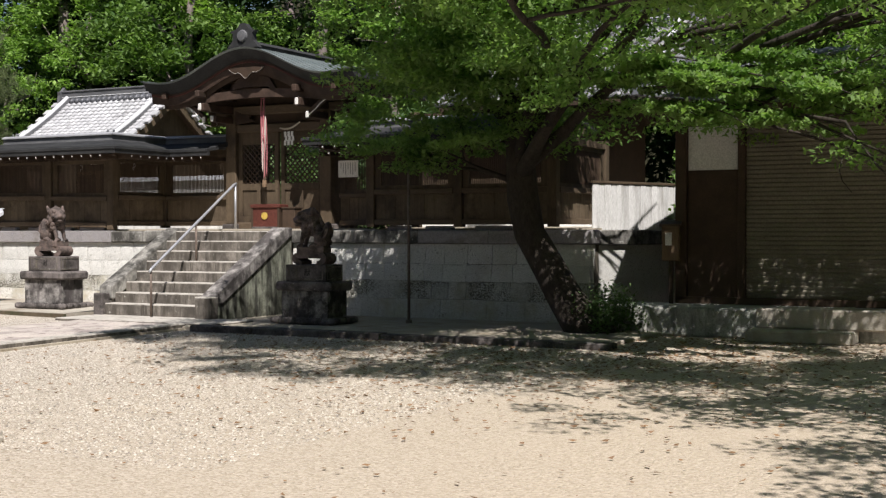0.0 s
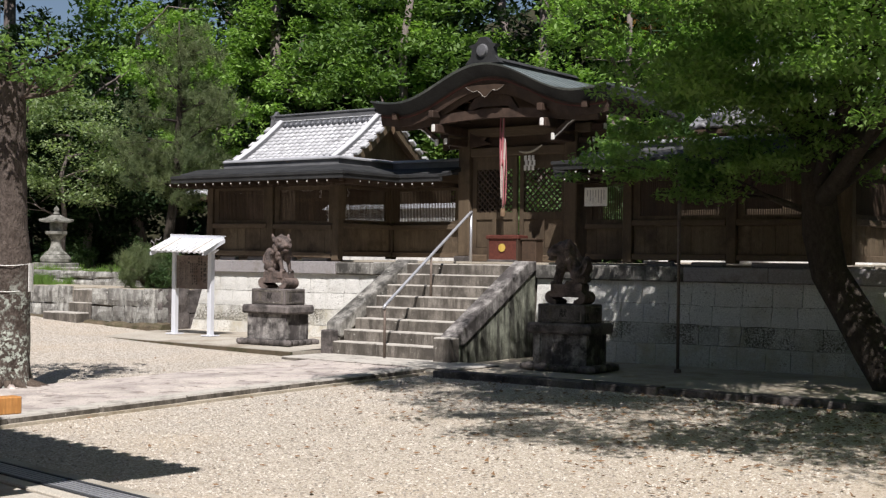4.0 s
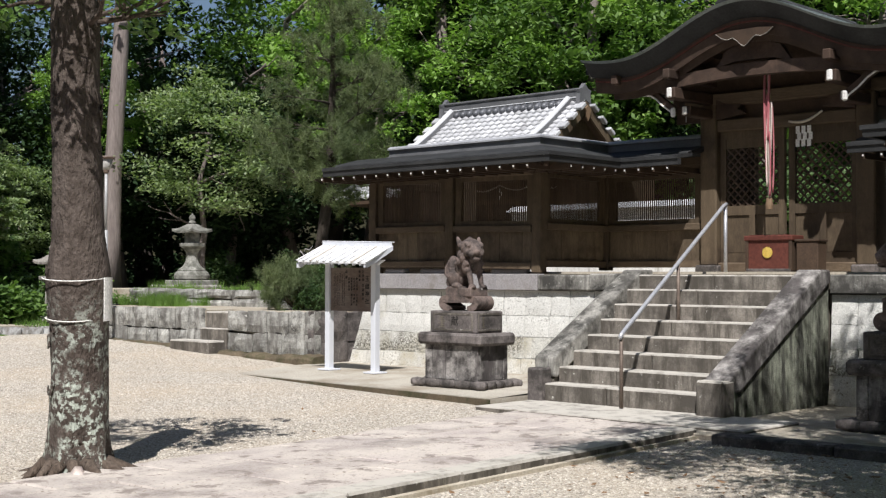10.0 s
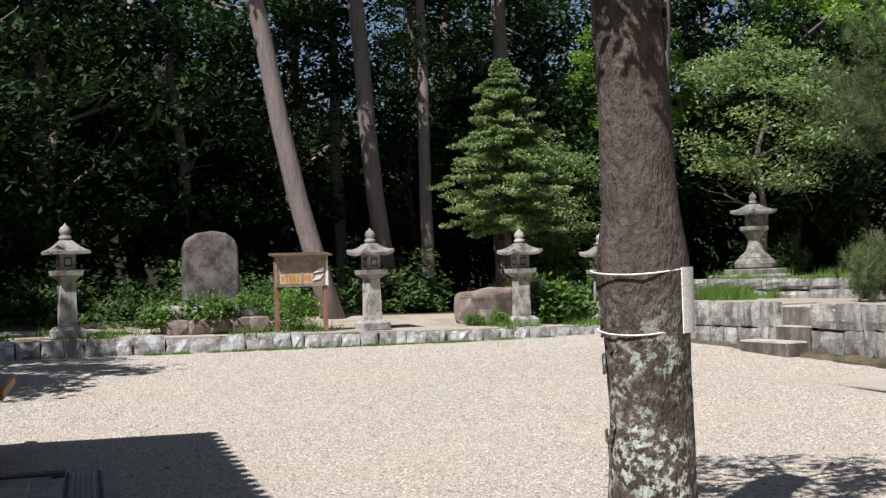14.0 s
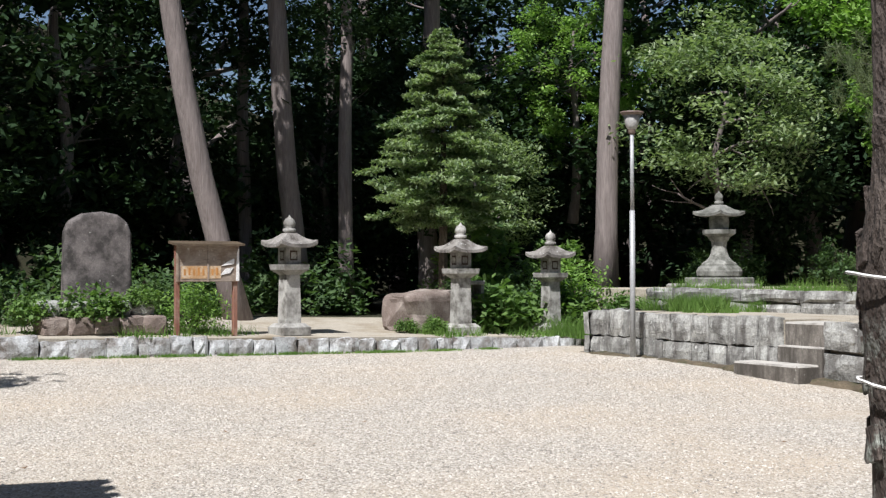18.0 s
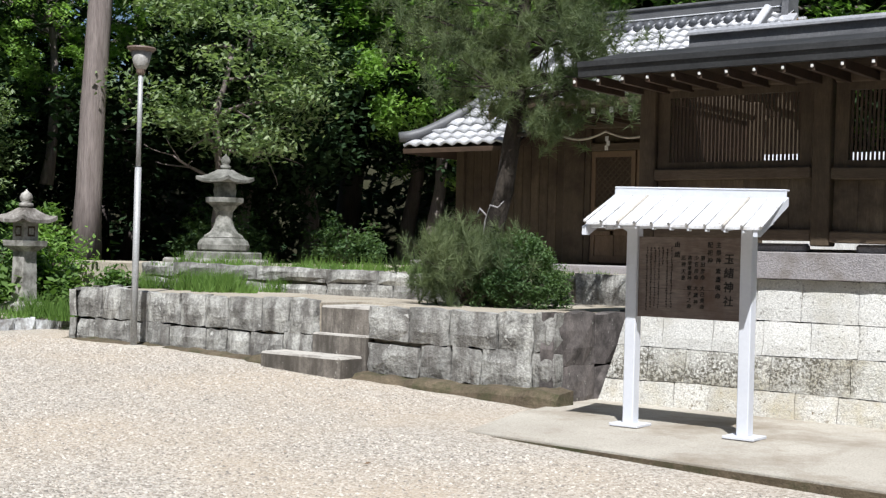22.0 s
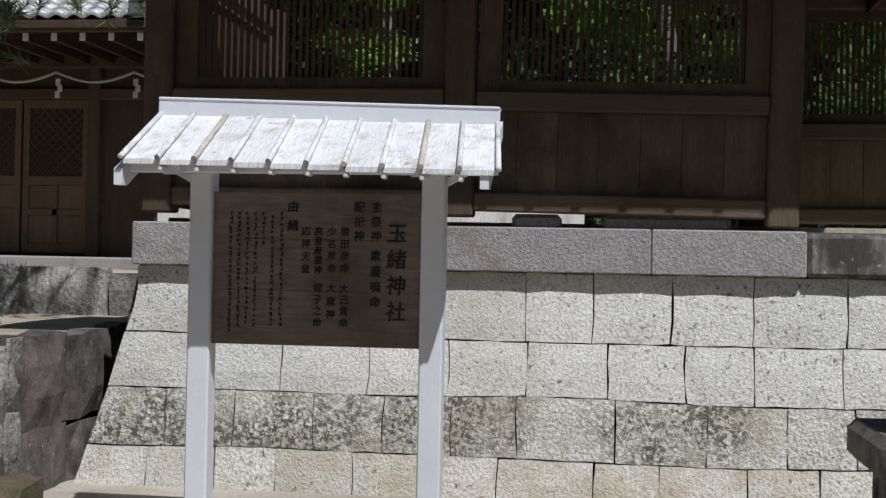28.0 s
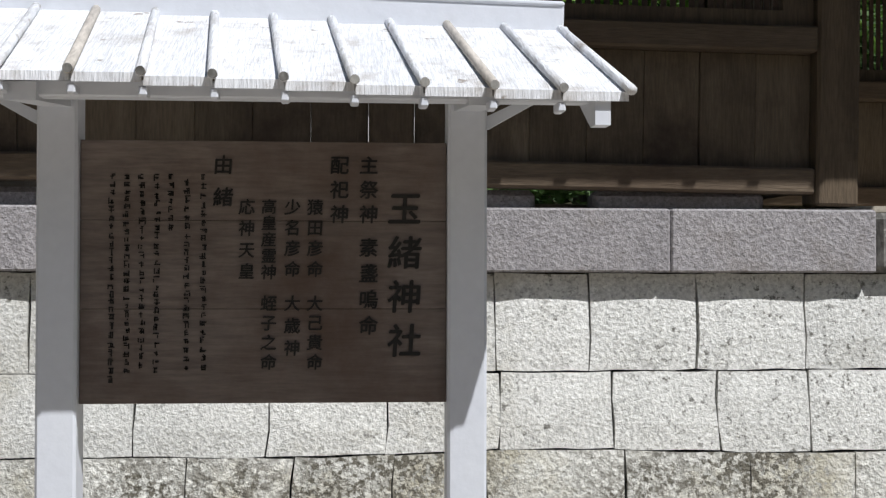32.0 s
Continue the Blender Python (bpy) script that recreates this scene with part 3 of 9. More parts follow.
def rough_stone(rng, x0, x1, z0, z1, depth, c=0.008, wob=0.005):
    """One dressed stone: a chamfered slab with an uneven face, seen from -y; its face is at y = 0."""
    nx, nz = 4, 3
    edge_play = 3.0
    v, f = [], []
    for j in range(nz + 1):
        for i in range(nx + 1):
            edge = i in (0, nx) or j in (0, nz)
            x = x0 + (x1 - x0) * (i / nx) + (0 if i in (0, nx) else rng.uniform(-1, 1) * 0.02)
            z = z0 + (z1 - z0) * (j / nz)
            if edge:
                x += rng.uniform(-0.35, 0.35) * wob * edge_play
                z += rng.uniform(-0.35, 0.35) * wob * edge_play
            v.append((x, c if edge else rng.uniform(-wob, wob), z))
    for j in range(nz):
        for i in range(nx):
            a = j * (nx + 1) + i
            f.append((a, a + 1, a + nx + 2, a + nx + 1))
    o = len(v)
    ring = [i for i in range(nx + 1)] + [j * (nx + 1) + nx for j in range(1, nz + 1)] + [nz * (nx + 1) + i for i in range(nx - 1, -1, -1)] + [j * (nx + 1) for j in range(nz - 1, 0, -1)]
    v += [(v[i][0], depth, v[i][2]) for i in ring]
    k = len(ring)
    f += [(ring[i], o + i, o + (i + 1) % k, ring[(i + 1) % k]) for i in range(k)]
    return v, f
# ---- ground ----
def build_ground():
    s = Shape()
    xs = [-1500, -400, -120, -60, -40, -30, -26, -22] + [-20 + 0.5 * i for i in range(41)] + [2, 6, 12, 20, 40, 120, 400, 1500]
    ys = [-1500, -300, -80, -30, -10] + [-7 + 0.5 * i for i in range(9)] + [0, 10, 30, 80, 300, 1500]
    for y in ys:
        for x in xs:
            s.v.append((x, y, ground_z(max(x, -16.0), y if y < -2.9 else -3.0)))
    w = len(xs)
    for j in range(len(ys) - 1):
        for i in range(w - 1):
            s.f.append((j * w + i, j * w + i + 1, (j + 1) * w + i + 1, (j + 1) * w + i))
    whole("ground", s, GRAVEL, "pale beige gravel forecourt, slightly raked", "ground", kind="structure", smooth=True)


build_ground()

# ---- podium, its core behind the facing stones ----
TOP = 1.45
FACE = 0.02


def face_y(z):
    """The wall leans back a little towards its coping."""
    return FACE - 0.10 * (1.24 - z)


podium = thing("podium", "pale granite block podium carrying the shrine fence", "stone podium", kind="structure")
s = Shape()
s.prism([(-6.22, 0.0), (-1.2, 0.0), (-1.2, TOP), (-5.93, TOP)], "y", 0.1, 9.0)
s.prism([(-1.2, 0.0), (1.25, 0.0), (1.25, TOP), (-1.2, TOP)], "y", 0.02, 9.0)
s.prism([(1.25, 0.0), (6.7, 0.0), (6.7, TOP), (1.25, TOP)], "y", 0.1, 9.0)
part("core", s, MORTAR, podium)
s = Shape()
s.box(-5.9, 6.7, 0.3, 9.0, TOP, TOP + 0.03)
part("floor", s, SOIL, podium, "bare earth floor behind the fence")

# ---- terrace on the west side ----
terrace = thing("terrace", "two-tier rubble stone terrace with earth top", "terrace", kind="structure")
s = Shape()
s.prism([(-0.62, 0.0), (14, 0.0), (14, 0.90), (-0.62, 0.87)], "x", -12.62, -8.96)
s.prism([(-0.62, 0.0), (14, 0.0), (14, 0.90), (-0.62, 0.87)], "x", -8.28, -6.36)
s.prism([(-0.05, 0.0), (14, 0.0), (14, 0.90), (-0.05, 0.87)], "x", -8.96, -8.28)
part("core", s, SOIL, terrace)
s = Shape()
s.box(-16.0, -7.9, 1.12, 14, 0.8, 1.14)
s.box(-7.9, -6.1, 2.2, 14, 0.8, 1.14)
part("upper_core", s, SOIL, terrace)

# ---- raised ground beyond the kerb ----
def bank_sheet(xs, ys, lift=0.0):
    """A solid strip of ground that follows the bank."""
    sh = Shape()
    for a, b in zip(xs, xs[1:]):
        for c, d in zip(ys, ys[1:]):
            k = len(sh.v)
            pts = [(a, c), (b, c), (b, d), (a, d)]
            sh.v += [(x, y, 0.1) for x, y in pts] + [(x, y, bank_z(x, y) + lift) for x, y in pts]
            sh.f += [tuple(k + q for q in f) for f in ((3, 2, 1, 0), (4, 5, 6, 7), (0, 1, 5, 4), (1, 2, 6, 5), (2, 3, 7, 6), (3, 0, 4, 7))]
    return sh


whole("planting_bank", bank_sheet((-17.4, -15.6, -14.0), (-60, -14, -7, 0.6)), SOIL, "low earth bank behind a stone kerb", "earth bank", kind="structure")
s = bank_sheet((-60, -17.4), (-60, -14, 0.6))
t = bank_sheet((-17.4, -15.9), (-60, -14, -8.2), 0.015)
s.add(t.v, t.f)
s.box(-60, -17.4, 0.6, 60, 0.3, 0.60)
s.box(-17.4, -15.3, 1.0, 60, 0.3, 0.52)
s.box(-15.3, -6.0, 14, 60, 0.3, 1.2)
s.box(-6.0, 60, 9.0, 60, 0.0, 1.2)
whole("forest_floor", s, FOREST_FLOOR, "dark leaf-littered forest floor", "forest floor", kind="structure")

# ---- concrete apron and stair landing ----
s = Shape()
for x0, x1, ya, yb in ((-6.45, -5.93, 0.0, -2.38), (-5.93, -1.2, -2.38, -2.72)):
    s.prism([(x0, ya - 0.001), (x1, yb), (x1, 0.0), (x0, 0.0)], "z", -0.1, 0.125)
s.add([(-6.44, 0.0, 0.127), (-5.93, -2.37, 0.127), (-1.2, -2.71, 0.127), (-1.2, 0.0, 0.155), (-6.35, 0.0, 0.155), (-6.12, -1.4, 0.166), (-1.2, -1.5, 0.160)], [(1, 2, 6, 5), (5, 6, 3, 4), (0, 1, 5, 4)])
apron = whole("apron", s, CONCRETE, "stained concrete apron along the podium foot", "concrete apron", kind="structure")
# thin dark strip that covers the slab's outer faces
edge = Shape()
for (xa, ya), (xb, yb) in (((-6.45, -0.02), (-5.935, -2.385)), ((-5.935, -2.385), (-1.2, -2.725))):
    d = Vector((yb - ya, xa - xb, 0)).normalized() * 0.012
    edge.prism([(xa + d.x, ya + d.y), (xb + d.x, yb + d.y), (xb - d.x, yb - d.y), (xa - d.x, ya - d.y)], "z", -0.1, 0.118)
part("slab_edge", edge, MOSSY_FOOTING, apron, "dark brown slab edge strip")
s = Shape()
s.block(1.3, 8.2, -3.25, 0.0, -0.1, 0.05, 0.01)
whole("east_apron", s, SOIL, "packed earth strip at the podium foot in tree shade", "earth strip", kind="structure")
kerb_line = thing("dark_edging", "dark stone edging of the packed earth strip", "stone edging", kind="structure")
rng = random.Random(5)
x = 1.95
while x < 8.0:
    w = rng.uniform(0.8, 1.3)
    s = Shape()
    s.block(x, x + w - 0.012, -3.5 + rng.uniform(-0.012, 0.012), -3.26, -0.1, 0.085 + rng.uniform(-0.008, 0.008), 0.015)
    part("edging_stone", s, DARK_STONE, kerb_line)
    x += w


# ---- stairs ----
def build_stairs():
    st = thing("stone_stairs", "worn grey stone stairs with sloping cheek slabs", "stairs", kind="structure")
    n, rise, tread = 8, 0.168, 0.255
    y0, z0 = -2.06, 0.10
    rng = random.Random(3)
    for i in range(n):
        cuts = [-1.0, rng.uniform(-0.25, 0.05), 1.02]
        for a, b in zip(cuts[:-1], cuts[1:]):
            s = Shape()
            y = y0 + i * tread + rng.uniform(-0.006, 0.006)
            s.block(a + 0.003, b - 0.003, y, y + tread + 0.12, z0 + i * rise - (0.12 if i == 0 else 0.04), z0 + (i + 1) * rise - 0.002 * rng.random(), 0.016)
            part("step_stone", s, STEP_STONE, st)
    s = Shape()
    s.prism([(y0 + 0.05, 0.0), (0.1, 0.0), (0.1, TOP - 0.05), (y0 + 7 * tread, 1.2)], "x", -0.99, 1.01)
    part("core", s, MORTAR, st)
    for x0, x1, nm in ((-1.26, -0.98, "west"), (1.02, 1.30, "east")):
        low = [(-1.90, 0.33), (-1.84, 0.31)] if nm == "west" else [(-2.10, 0.32), (-2.02, 0.30), (-1.86, 0.30)]
        head = [(-1.90, 0.535)] if nm == "west" else [(-2.10, 0.42)]
        s = Shape()
        s.prism(low + [(0.02, 1.36), (0.02, 1.50), (-0.20, 1.50)] + head, "x", x0, x1)
        cheek = part("cheek_slab", s, COPING_OLD if nm == "west" else PED_STONE, st, "sloping cheek slab with black lichen")
        bv = cheek.modifiers.new("bevel", "BEVEL")
        bv.width, bv.segments = 0.022, 2
        s = Shape()
        y_f = -1.88 if nm == "west" else -2.0
        s.prism([(y_f, 0.0), (0.02, 0.0), (0.02, 1.36), (-1.86, 0.30), (y_f, 0.30)], "x", x0 + 0.03, x1 - 0.03)
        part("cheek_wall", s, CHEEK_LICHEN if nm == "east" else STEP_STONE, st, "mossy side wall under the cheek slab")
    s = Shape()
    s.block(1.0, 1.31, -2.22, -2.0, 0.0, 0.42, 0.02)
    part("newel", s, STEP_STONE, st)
    return st


build_stairs()
s = Shape()
s.block(-1.19, -0.99, -2.12, -1.92, 0.0, 0.43, 0.02)
whole("bollard", s, DARK_STONE, "short dark square stone post beside the stair foot", "stone post")

# ---- handrail ----
rail = thing("handrail", "galvanised pipe handrail on thin dark posts", "handrail")
rx = -0.30
s = Shape()
s.tube([(0.13, -2.24, 0.80), (0.12, -2.19, 0.84), (-0.30, 0.50, 2.27), (-0.31, 0.57, 2.29)], 0.023, 10)
part("rail_pipe", s, STEEL, rail, "shiny galvanised rail", smooth=True)
for rx, y, a, b in ((0.12, -2.2, 0.085, 0.84), (-0.09, -0.82, 0.85, 1.56)):
    s = Shape()
    s.tube([(rx, y, a), (rx, y, b)], 0.02, 8)
    part("rail_post", s, STEEL_DARK, rail, smooth=True)
s = Shape()
s.tube([(-0.31, 0.55, 1.45), (-0.31, 0.55, 2.29)], 0.022, 8)
part("rail_post", s, STEEL, rail, smooth=True)


# ---- lattice fence ----
FENCE_Z = 1.50


def fence_bay(p, q, posts=(True, True), sag=0.0):
    """A bay of the wooden fence from p to q, facing to the right of that way (as seen from above); sag: how far it has sunk out of level at q, in radians."""
    p, q = Vector((*p, 0)), Vector((*q, 0))
    d = q - p
    L = d.length
    m = Matrix.Translation(p) @ Matrix.Rotation(math.atan2(d.y, d.x), 4, "Z") @ Matrix.Translation((-0.6, 0, 1.6)) @ Matrix.Rotation(sag, 4, "Y") @ Matrix.Translation((0.6, 0, -1.6))
    bay = thing("lattice_fence", "dark brown wooden fence bay with barred window over planks", "wooden fence", "fence bays", m=m)
    rng = random.Random(int(1000 * (p.x + 3 * p.y)) + 7)
    for on, x in zip(posts, (0.0, L)):
        if on:
            s = Shape()
            s.block(x - 0.075, x + 0.075, -0.075, 0.075, FENCE_Z + 0.0, 2.92, 0.01)
            part("post", s, WOOD, bay)
    a, b = 0.078, L - 0.078
    for nm, z0, z1, t in (("sill_beam", 1.54, 1.63, 0.07), ("middle_rail", 2.03, 2.12, 0.085), ("top_beam", 2.78, 2.90, 0.07)):
        s = Shape()
        s.block(a, b, -t, t * 0.6, z0, z1, 0.008)
        part(nm, s, WOOD_H, bay)
    n = max(3, round((b - a) / 0.19))
    x = a
    for i in range(n):
        w = (b - a) / n
        s = Shape()
        s.block(x + 0.0004, x + w - 0.0004, -0.012 + rng.uniform(-0.004, 0.004), 0.012, 1.63, 2.03, 0.003)
        part("plank", s, WOOD_PLANK, bay)
        x += w
    win = Shape()
    wa, wb, z0, z1 = a + 0.11, b - 0.11, 2.18, 2.72
    for bx in ((a, wa, 2.12, 2.78), (wb, b, 2.12, 2.78), (wa, wb, 2.12, z0), (wa, wb, z1, 2.78)):
        win.box(bx[0], bx[1], -0.03, 0.02, bx[2], bx[3])
    frame_ob = part("window_frame", win, WOOD, bay)
    n = int((wb - wa) / 0.033)
    sl = Shape().box(-0.010, 0.010, -0.006, 0.002, z0, z1)
    me = sl.mesh("slat", WOOD_DARK)
    for i in range(n):
        o = new("slat", me)
        o.parent = frame_ob
        o.location = (wa + (i + 0.5) * (wb - wa) / n, 0, 0)
    return bay


XC, XM, XL, YF, YI = 2.82, 4.36, 5.88, 0.12, 1.60
fence_bay((-XL, YF), (-XM, YF))
fence_bay((-XM, YF), (-XC, YF), posts=(False, True), sag=0.016)
fence_bay((-XC, YF), (-XC, YI), posts=(False, True))
fence_bay((-XC, YI), (-1.18, YI), posts=(False, False))
fence_bay((-XL, 2.2), (-XL, YF), posts=(True, False))
fence_bay((1.18, YI), (XC, YI), posts=(False, True))
fence_bay((XC, YI), (XC, YF), posts=(False, True))
fence_bay((XC, YF), (4.44, YF), posts=(False, True))
fence_bay((4.44, YF), (6.06, YF), posts=(False, True))
fence_bay((6.06, YF), (6.06, 2.2), posts=(False, True))


def sweep(line, profile):
    """A profile of (out, up) points swept along a level line with mitred corners; out is to the right of the way."""
    s = Shape()
    pts = [Vector((*p, 0)) for p in line]
    k = len(profile)
    for i, p in enumerate(pts):
        def side(a, b):
            d = (b - a).normalized()
            return Vector((d.y, -d.x, 0))
        if i == 0:
            o = side(pts[0], pts[1])
        elif i == len(pts) - 1:
            o = side(pts[-2], pts[-1])
        else:
            n1, n2 = side(pts[i - 1], p), side(p, pts[i + 1])
            o = (n1 + n2) / (1 + n1.dot(n2))
        s.v += [tuple(p + o * r + Vector((0, 0, h))) for r, h in profile]
    for i in range(len(pts) - 1):
        for j in range(k):
            j2 = (j + 1) % k
            s.f.append((i * k + j, i * k + j2, (i + 1) * k + j2, (i + 1) * k + j))
    s.f.append(tuple(range(k))[::-1])
    s.f.append(tuple(range((len(pts) - 1) * k, len(pts) * k)))
    return s


def fence_roof(line, rafter_runs):
    """The small gabled roof on the fence: sheets, box ridge, eave boards and rafters with white ends."""
    roof = thing("fence_roof", "dark copper fence roof with box ridge and white rafter ends", "fence roof", kind="structure")
    # the ridge stops short of the outer eave ends
    top_line = [tuple(Vector(a) + (Vector(b) - Vector(a)).normalized() * (0.62 if abs(a[0]) > 6 else 0.0)) for a, b in ((line[0], line[1]),)] + list(line[1:-1]) + [
        tuple(Vector(a) + (Vector(b) - Vector(a)).normalized() * (0.62 if abs(a[0]) > 6 else 0.0)) for a, b in ((line[-1], line[-2]),)]
    part("roof_sheet", sweep(line, [(0.84, 2.905), (0.84, 2.95), (0.52, 2.995), (0.12, 3.10), (-0.12, 3.10), (-0.40, 3.015), (-0.60, 2.99), (-0.60, 2.945),
                                    (-0.40, 2.97), (-0.12, 3.05), (0.12, 3.05), (0.52, 2.95)]), COPPER_DARK, roof)
    part("sheet_step", sweep(line, [(0.60, 2.988), (0.57, 3.01), (0.15, 3.115), (0.12, 3.1)]), COPPER_DARK, roof, "grey upper roof course")
    part("box_ridge", sweep(top_line, [(0.10, 3.095), (0.10, 3.225), (-0.10, 3.225), (-0.10, 3.095)]), RIDGE, roof, "grey box ridge")
    part("ridge_cap", sweep(top_line, [(0.135, 3.22), (0.135, 3.24), (0.08, 3.272), (-0.08, 3.272), (-0.135, 3.24), (-0.135, 3.22)]), RIDGE_CAP, roof, "overhanging pale ridge cap")
    part("ridge_foot", sweep(top_line, [(0.16, 3.085), (0.16, 3.12), (-0.16, 3.12), (-0.16, 3.085)]), RIDGE, roof)
    part("eave_board", sweep(line, [(0.815, 2.83), (0.825, 2.905), (0.76, 2.905), (0.76, 2.83)]), COPPER_DARK, roof)
    part("wall_plate", sweep(line, [(0.09, 2.88), (0.09, 2.98), (-0.09, 2.98), (-0.09, 2.88)]), WOOD_H, roof)
    raft = Shape().box(-0.02, 0.02, -0.785, 0.0, 2.76, 2.828)
    rm = raft.mesh("rafter", WOOD_DARK)
    tip = Shape().block(-0.011, 0.011, -0.80, -0.785, 2.782, 2.808, 0.004).mesh("rafter_end", WHITE_TIP)
    for (ax, ay), (bx, by) in rafter_runs:
        d = Vector((bx - ax, by - ay, 0))
        n = int(d.length / 0.215)
        rot = Matrix.Rotation(math.atan2(d.y, d.x), 4, "Z")
        for i in range(n + 1):
            r = new("rafter", rm)
            r.parent = roof
            c = Vector((ax, ay, 0)) + d * (i / n)
            r.matrix_basis = Matrix.Translation(c) @ rot
            e = new("rafter_end", tip)
            e.parent = r


fence_roof([(-6.12, YF), (-XC, YF), (-XC, YI), (-1.12, YI)], [((-6.17, YF), (-XC + 0.45, YF)), ((-XC, YF - 0.35), (-XC, YI - 0.65)), ((-XC + 0.65, YI), (-1.3, YI))])
fence_roof([(1.12, YI), (XC, YI), (XC, YF), (6.55, YF)], [((1.3, YI), (XC - 0.65, YI)), ((XC, YI - 0.65), (XC, YF - 0.35)), ((XC - 0.45, YF), (6.45, YF))])
for x, y, a in ((-XC + 0.59, YF - 0.59, -45), (XC - 0.59, YF - 0.59, -135)):
    s = Shape()
    s.block(-0.3, 0.06, -0.03, 0.03, 2.80, 2.87, 0.008)
    hip = whole("hip_rafter", s, WOOD_DARK, "dark corner rafter with white end cap", "rafter")
    hip.matrix_basis = pose(x, y, 0, 0, 0, a)
    part("end_cap", Shape().block(0.06, 0.085, -0.045, 0.045, 2.85, 2.96, 0.01), WHITE_TIP, hip)
# ---- gate with its bow-shaped gable ----
GY = 1.50
KX, KF, KB = 2.29, 0.30, 2.6


def bow(x):
    a = abs(x)
    if a < 1.75:
        return 4.15 + 0.265 * (1 + math.cos(math.pi * a / 1.75))
    return 4.15 + 0.07 * ((a - 1.75) / 0.59) ** 2


def bow_strip(y0, y1, up0, up1, half, n=48, under=0.0):
    """A curved slab that follows the bow between two depths and two offsets from it; under: how far its lower front edge is set back."""
    s = Shape()
    for i in range(n + 1):
        x = -half + 2 * half * i / n
        z = bow(x)
        s.v += [(x, y0 + under, z + up0), (x, y0, z + up1), (x, y1, z + up1), (x, y1, z + up0)]
    for i in range(n):
        for j in range(4):
            k = (j + 1) % 4
            s.f.append((i * 4 + j, i * 4 + k, i * 4 + 4 + k, i * 4 + 4 + j))
    s.f += [(0, 1, 2, 3), (n * 4 + 3, n * 4 + 2, n * 4 + 1, n * 4)]
    return s


def build_gate():
    gate = thing("shrine_gate", "dark wooden shrine gate under a bow-shaped copper roof", "shrine gate")
    part("roof_sheet", bow_strip(KF, KB, -0.03, 0.0, KX, under=0.03), SHINGLE, gate, "grey-green weathered copper roof", smooth=False)
    # standing courses across the roof, one strip each
    for i in range(11):
        y = KF + 0.16 + i * 0.26
        part("roof_course", bow_strip(y, y + 0.02, 0.0, 0.012, KX - 0.02, 36), SHINGLE, gate)
    part("thick_eave", bow_strip(KF + 0.035, KF + 0.5, -0.20, -0.03, KX - 0.02, under=0.19), COPPER_DARK, gate, "thick dark layered eave edge")
    part("bargeboard", bow_strip(KF + 0.21, KF + 0.28, -0.39, -0.20, KX - 0.08, under=0.04), WOOD_AGED, gate, "curved bargeboard with raised edge")
    part("bargeboard_bead", bow_strip(KF + 0.205, KF + 0.225, -0.255, -0.235, KX - 0.10), RED_WOOD, gate)
    part("inner_bargeboard", bow_strip(KF + 0.30, KF + 0.37, -0.46, -0.30, KX - 0.30, under=0.04), WOOD_AGED, gate)
    part("soffit", bow_strip(KF + 0.24, KB - 0.1, -0.10, -0.06, KX - 0.15), WOOD_DARK, gate)
    for i in range(17):
        x = -1.9 + 3.8 * i / 16
        s = Shape().box(x - 0.025, x + 0.025, KF + 0.29, KB - 0.2, bow(x) - 0.17, bow(x) - 0.10)
        part("rafter", s, WOOD_AGED, gate)
    s = Shape()
    n = 24
    for i in range(n + 1):
        x = -1.62 + 3.24 * i / n
        s.v += [(x, GY + 0.02, 3.42), (x, GY + 0.02, bow(x) - 0.10), (x, GY + 0.06, bow(x) - 0.10), (x, GY + 0.06, 3.42)]
    for i in range(n):
        for j in range(4):
            s.f.append((i * 4 + j, i * 4 + (j + 1) % 4, i * 4 + 4 + (j + 1) % 4, i * 4 + 4 + j))
    s.f += [(0, 1, 2, 3), (n * 4 + 3, n * 4 + 2, n * 4 + 1, n * 4)]
    part("tympanum", s, WOOD_DARK, gate, "dark boarding under the gable")
    for sx in (-1, 1):
        s = Shape()
        # the side eave sags a little towards its back end
        for i in range(9):
            a, da = KF + 0.2 + (KB + 0.1 - KF) * i / 8, 0.20 * (i / 8) ** 1.6
            x0, x1, z = sx * KX - 0.05, sx * KX + 0.05, bow(KX)
            s.v += [(x0, a, z - 0.17 - da), (x1, a, z - 0.17 - da), (x1, a, z - 0.04 - da), (x0, a, z - 0.04 - da)]
        for i in range(8):
            s.f += [tuple(i * 4 + q for q in (j, 4 + j, 4 + (j + 1) % 4, (j + 1) % 4)) for j in range(4)]
        s.f += [(0, 1, 2, 3), (35, 34, 33, 32)]
        part("side_eave", s, COPPER_DARK, gate)
    # ridge with end ornament
    s = Shape()
    s.block(-0.10, 0.10, KF + 0.16, KB + 0.6, bow(0) - 0.01, bow(0) + 0.08, 0.015)
    s.prism([(-0.14, bow(0) + 0.075), (0.14, bow(0) + 0.075), (0.08, bow(0) + 0.13), (-0.08, bow(0) + 0.13)], "y", KF + 0.12, KB + 0.6)
    part("ridge", s, COPPER_DARK, gate, "dark copper box ridge")
    s = Shape()
    s.prism([(-0.34, 0.0), (0.34, 0.0), (0.22, 0.13), (0.21, 0.25), (0.28, 0.30), (0.14, 0.33), (0.05, 0.43), (-0.05, 0.43), (-0.14, 0.33), (-0.28, 0.30), (-0.21, 0.25), (-0.22, 0.13)],
            "y", KF + 0.06, KF + 0.18, Matrix.Translation((0, 0, bow(0) - 0.01)))
    orn = part("ridge_ornament", s, COPPER_DARK, gate, "dark demon-tile ridge ornament")
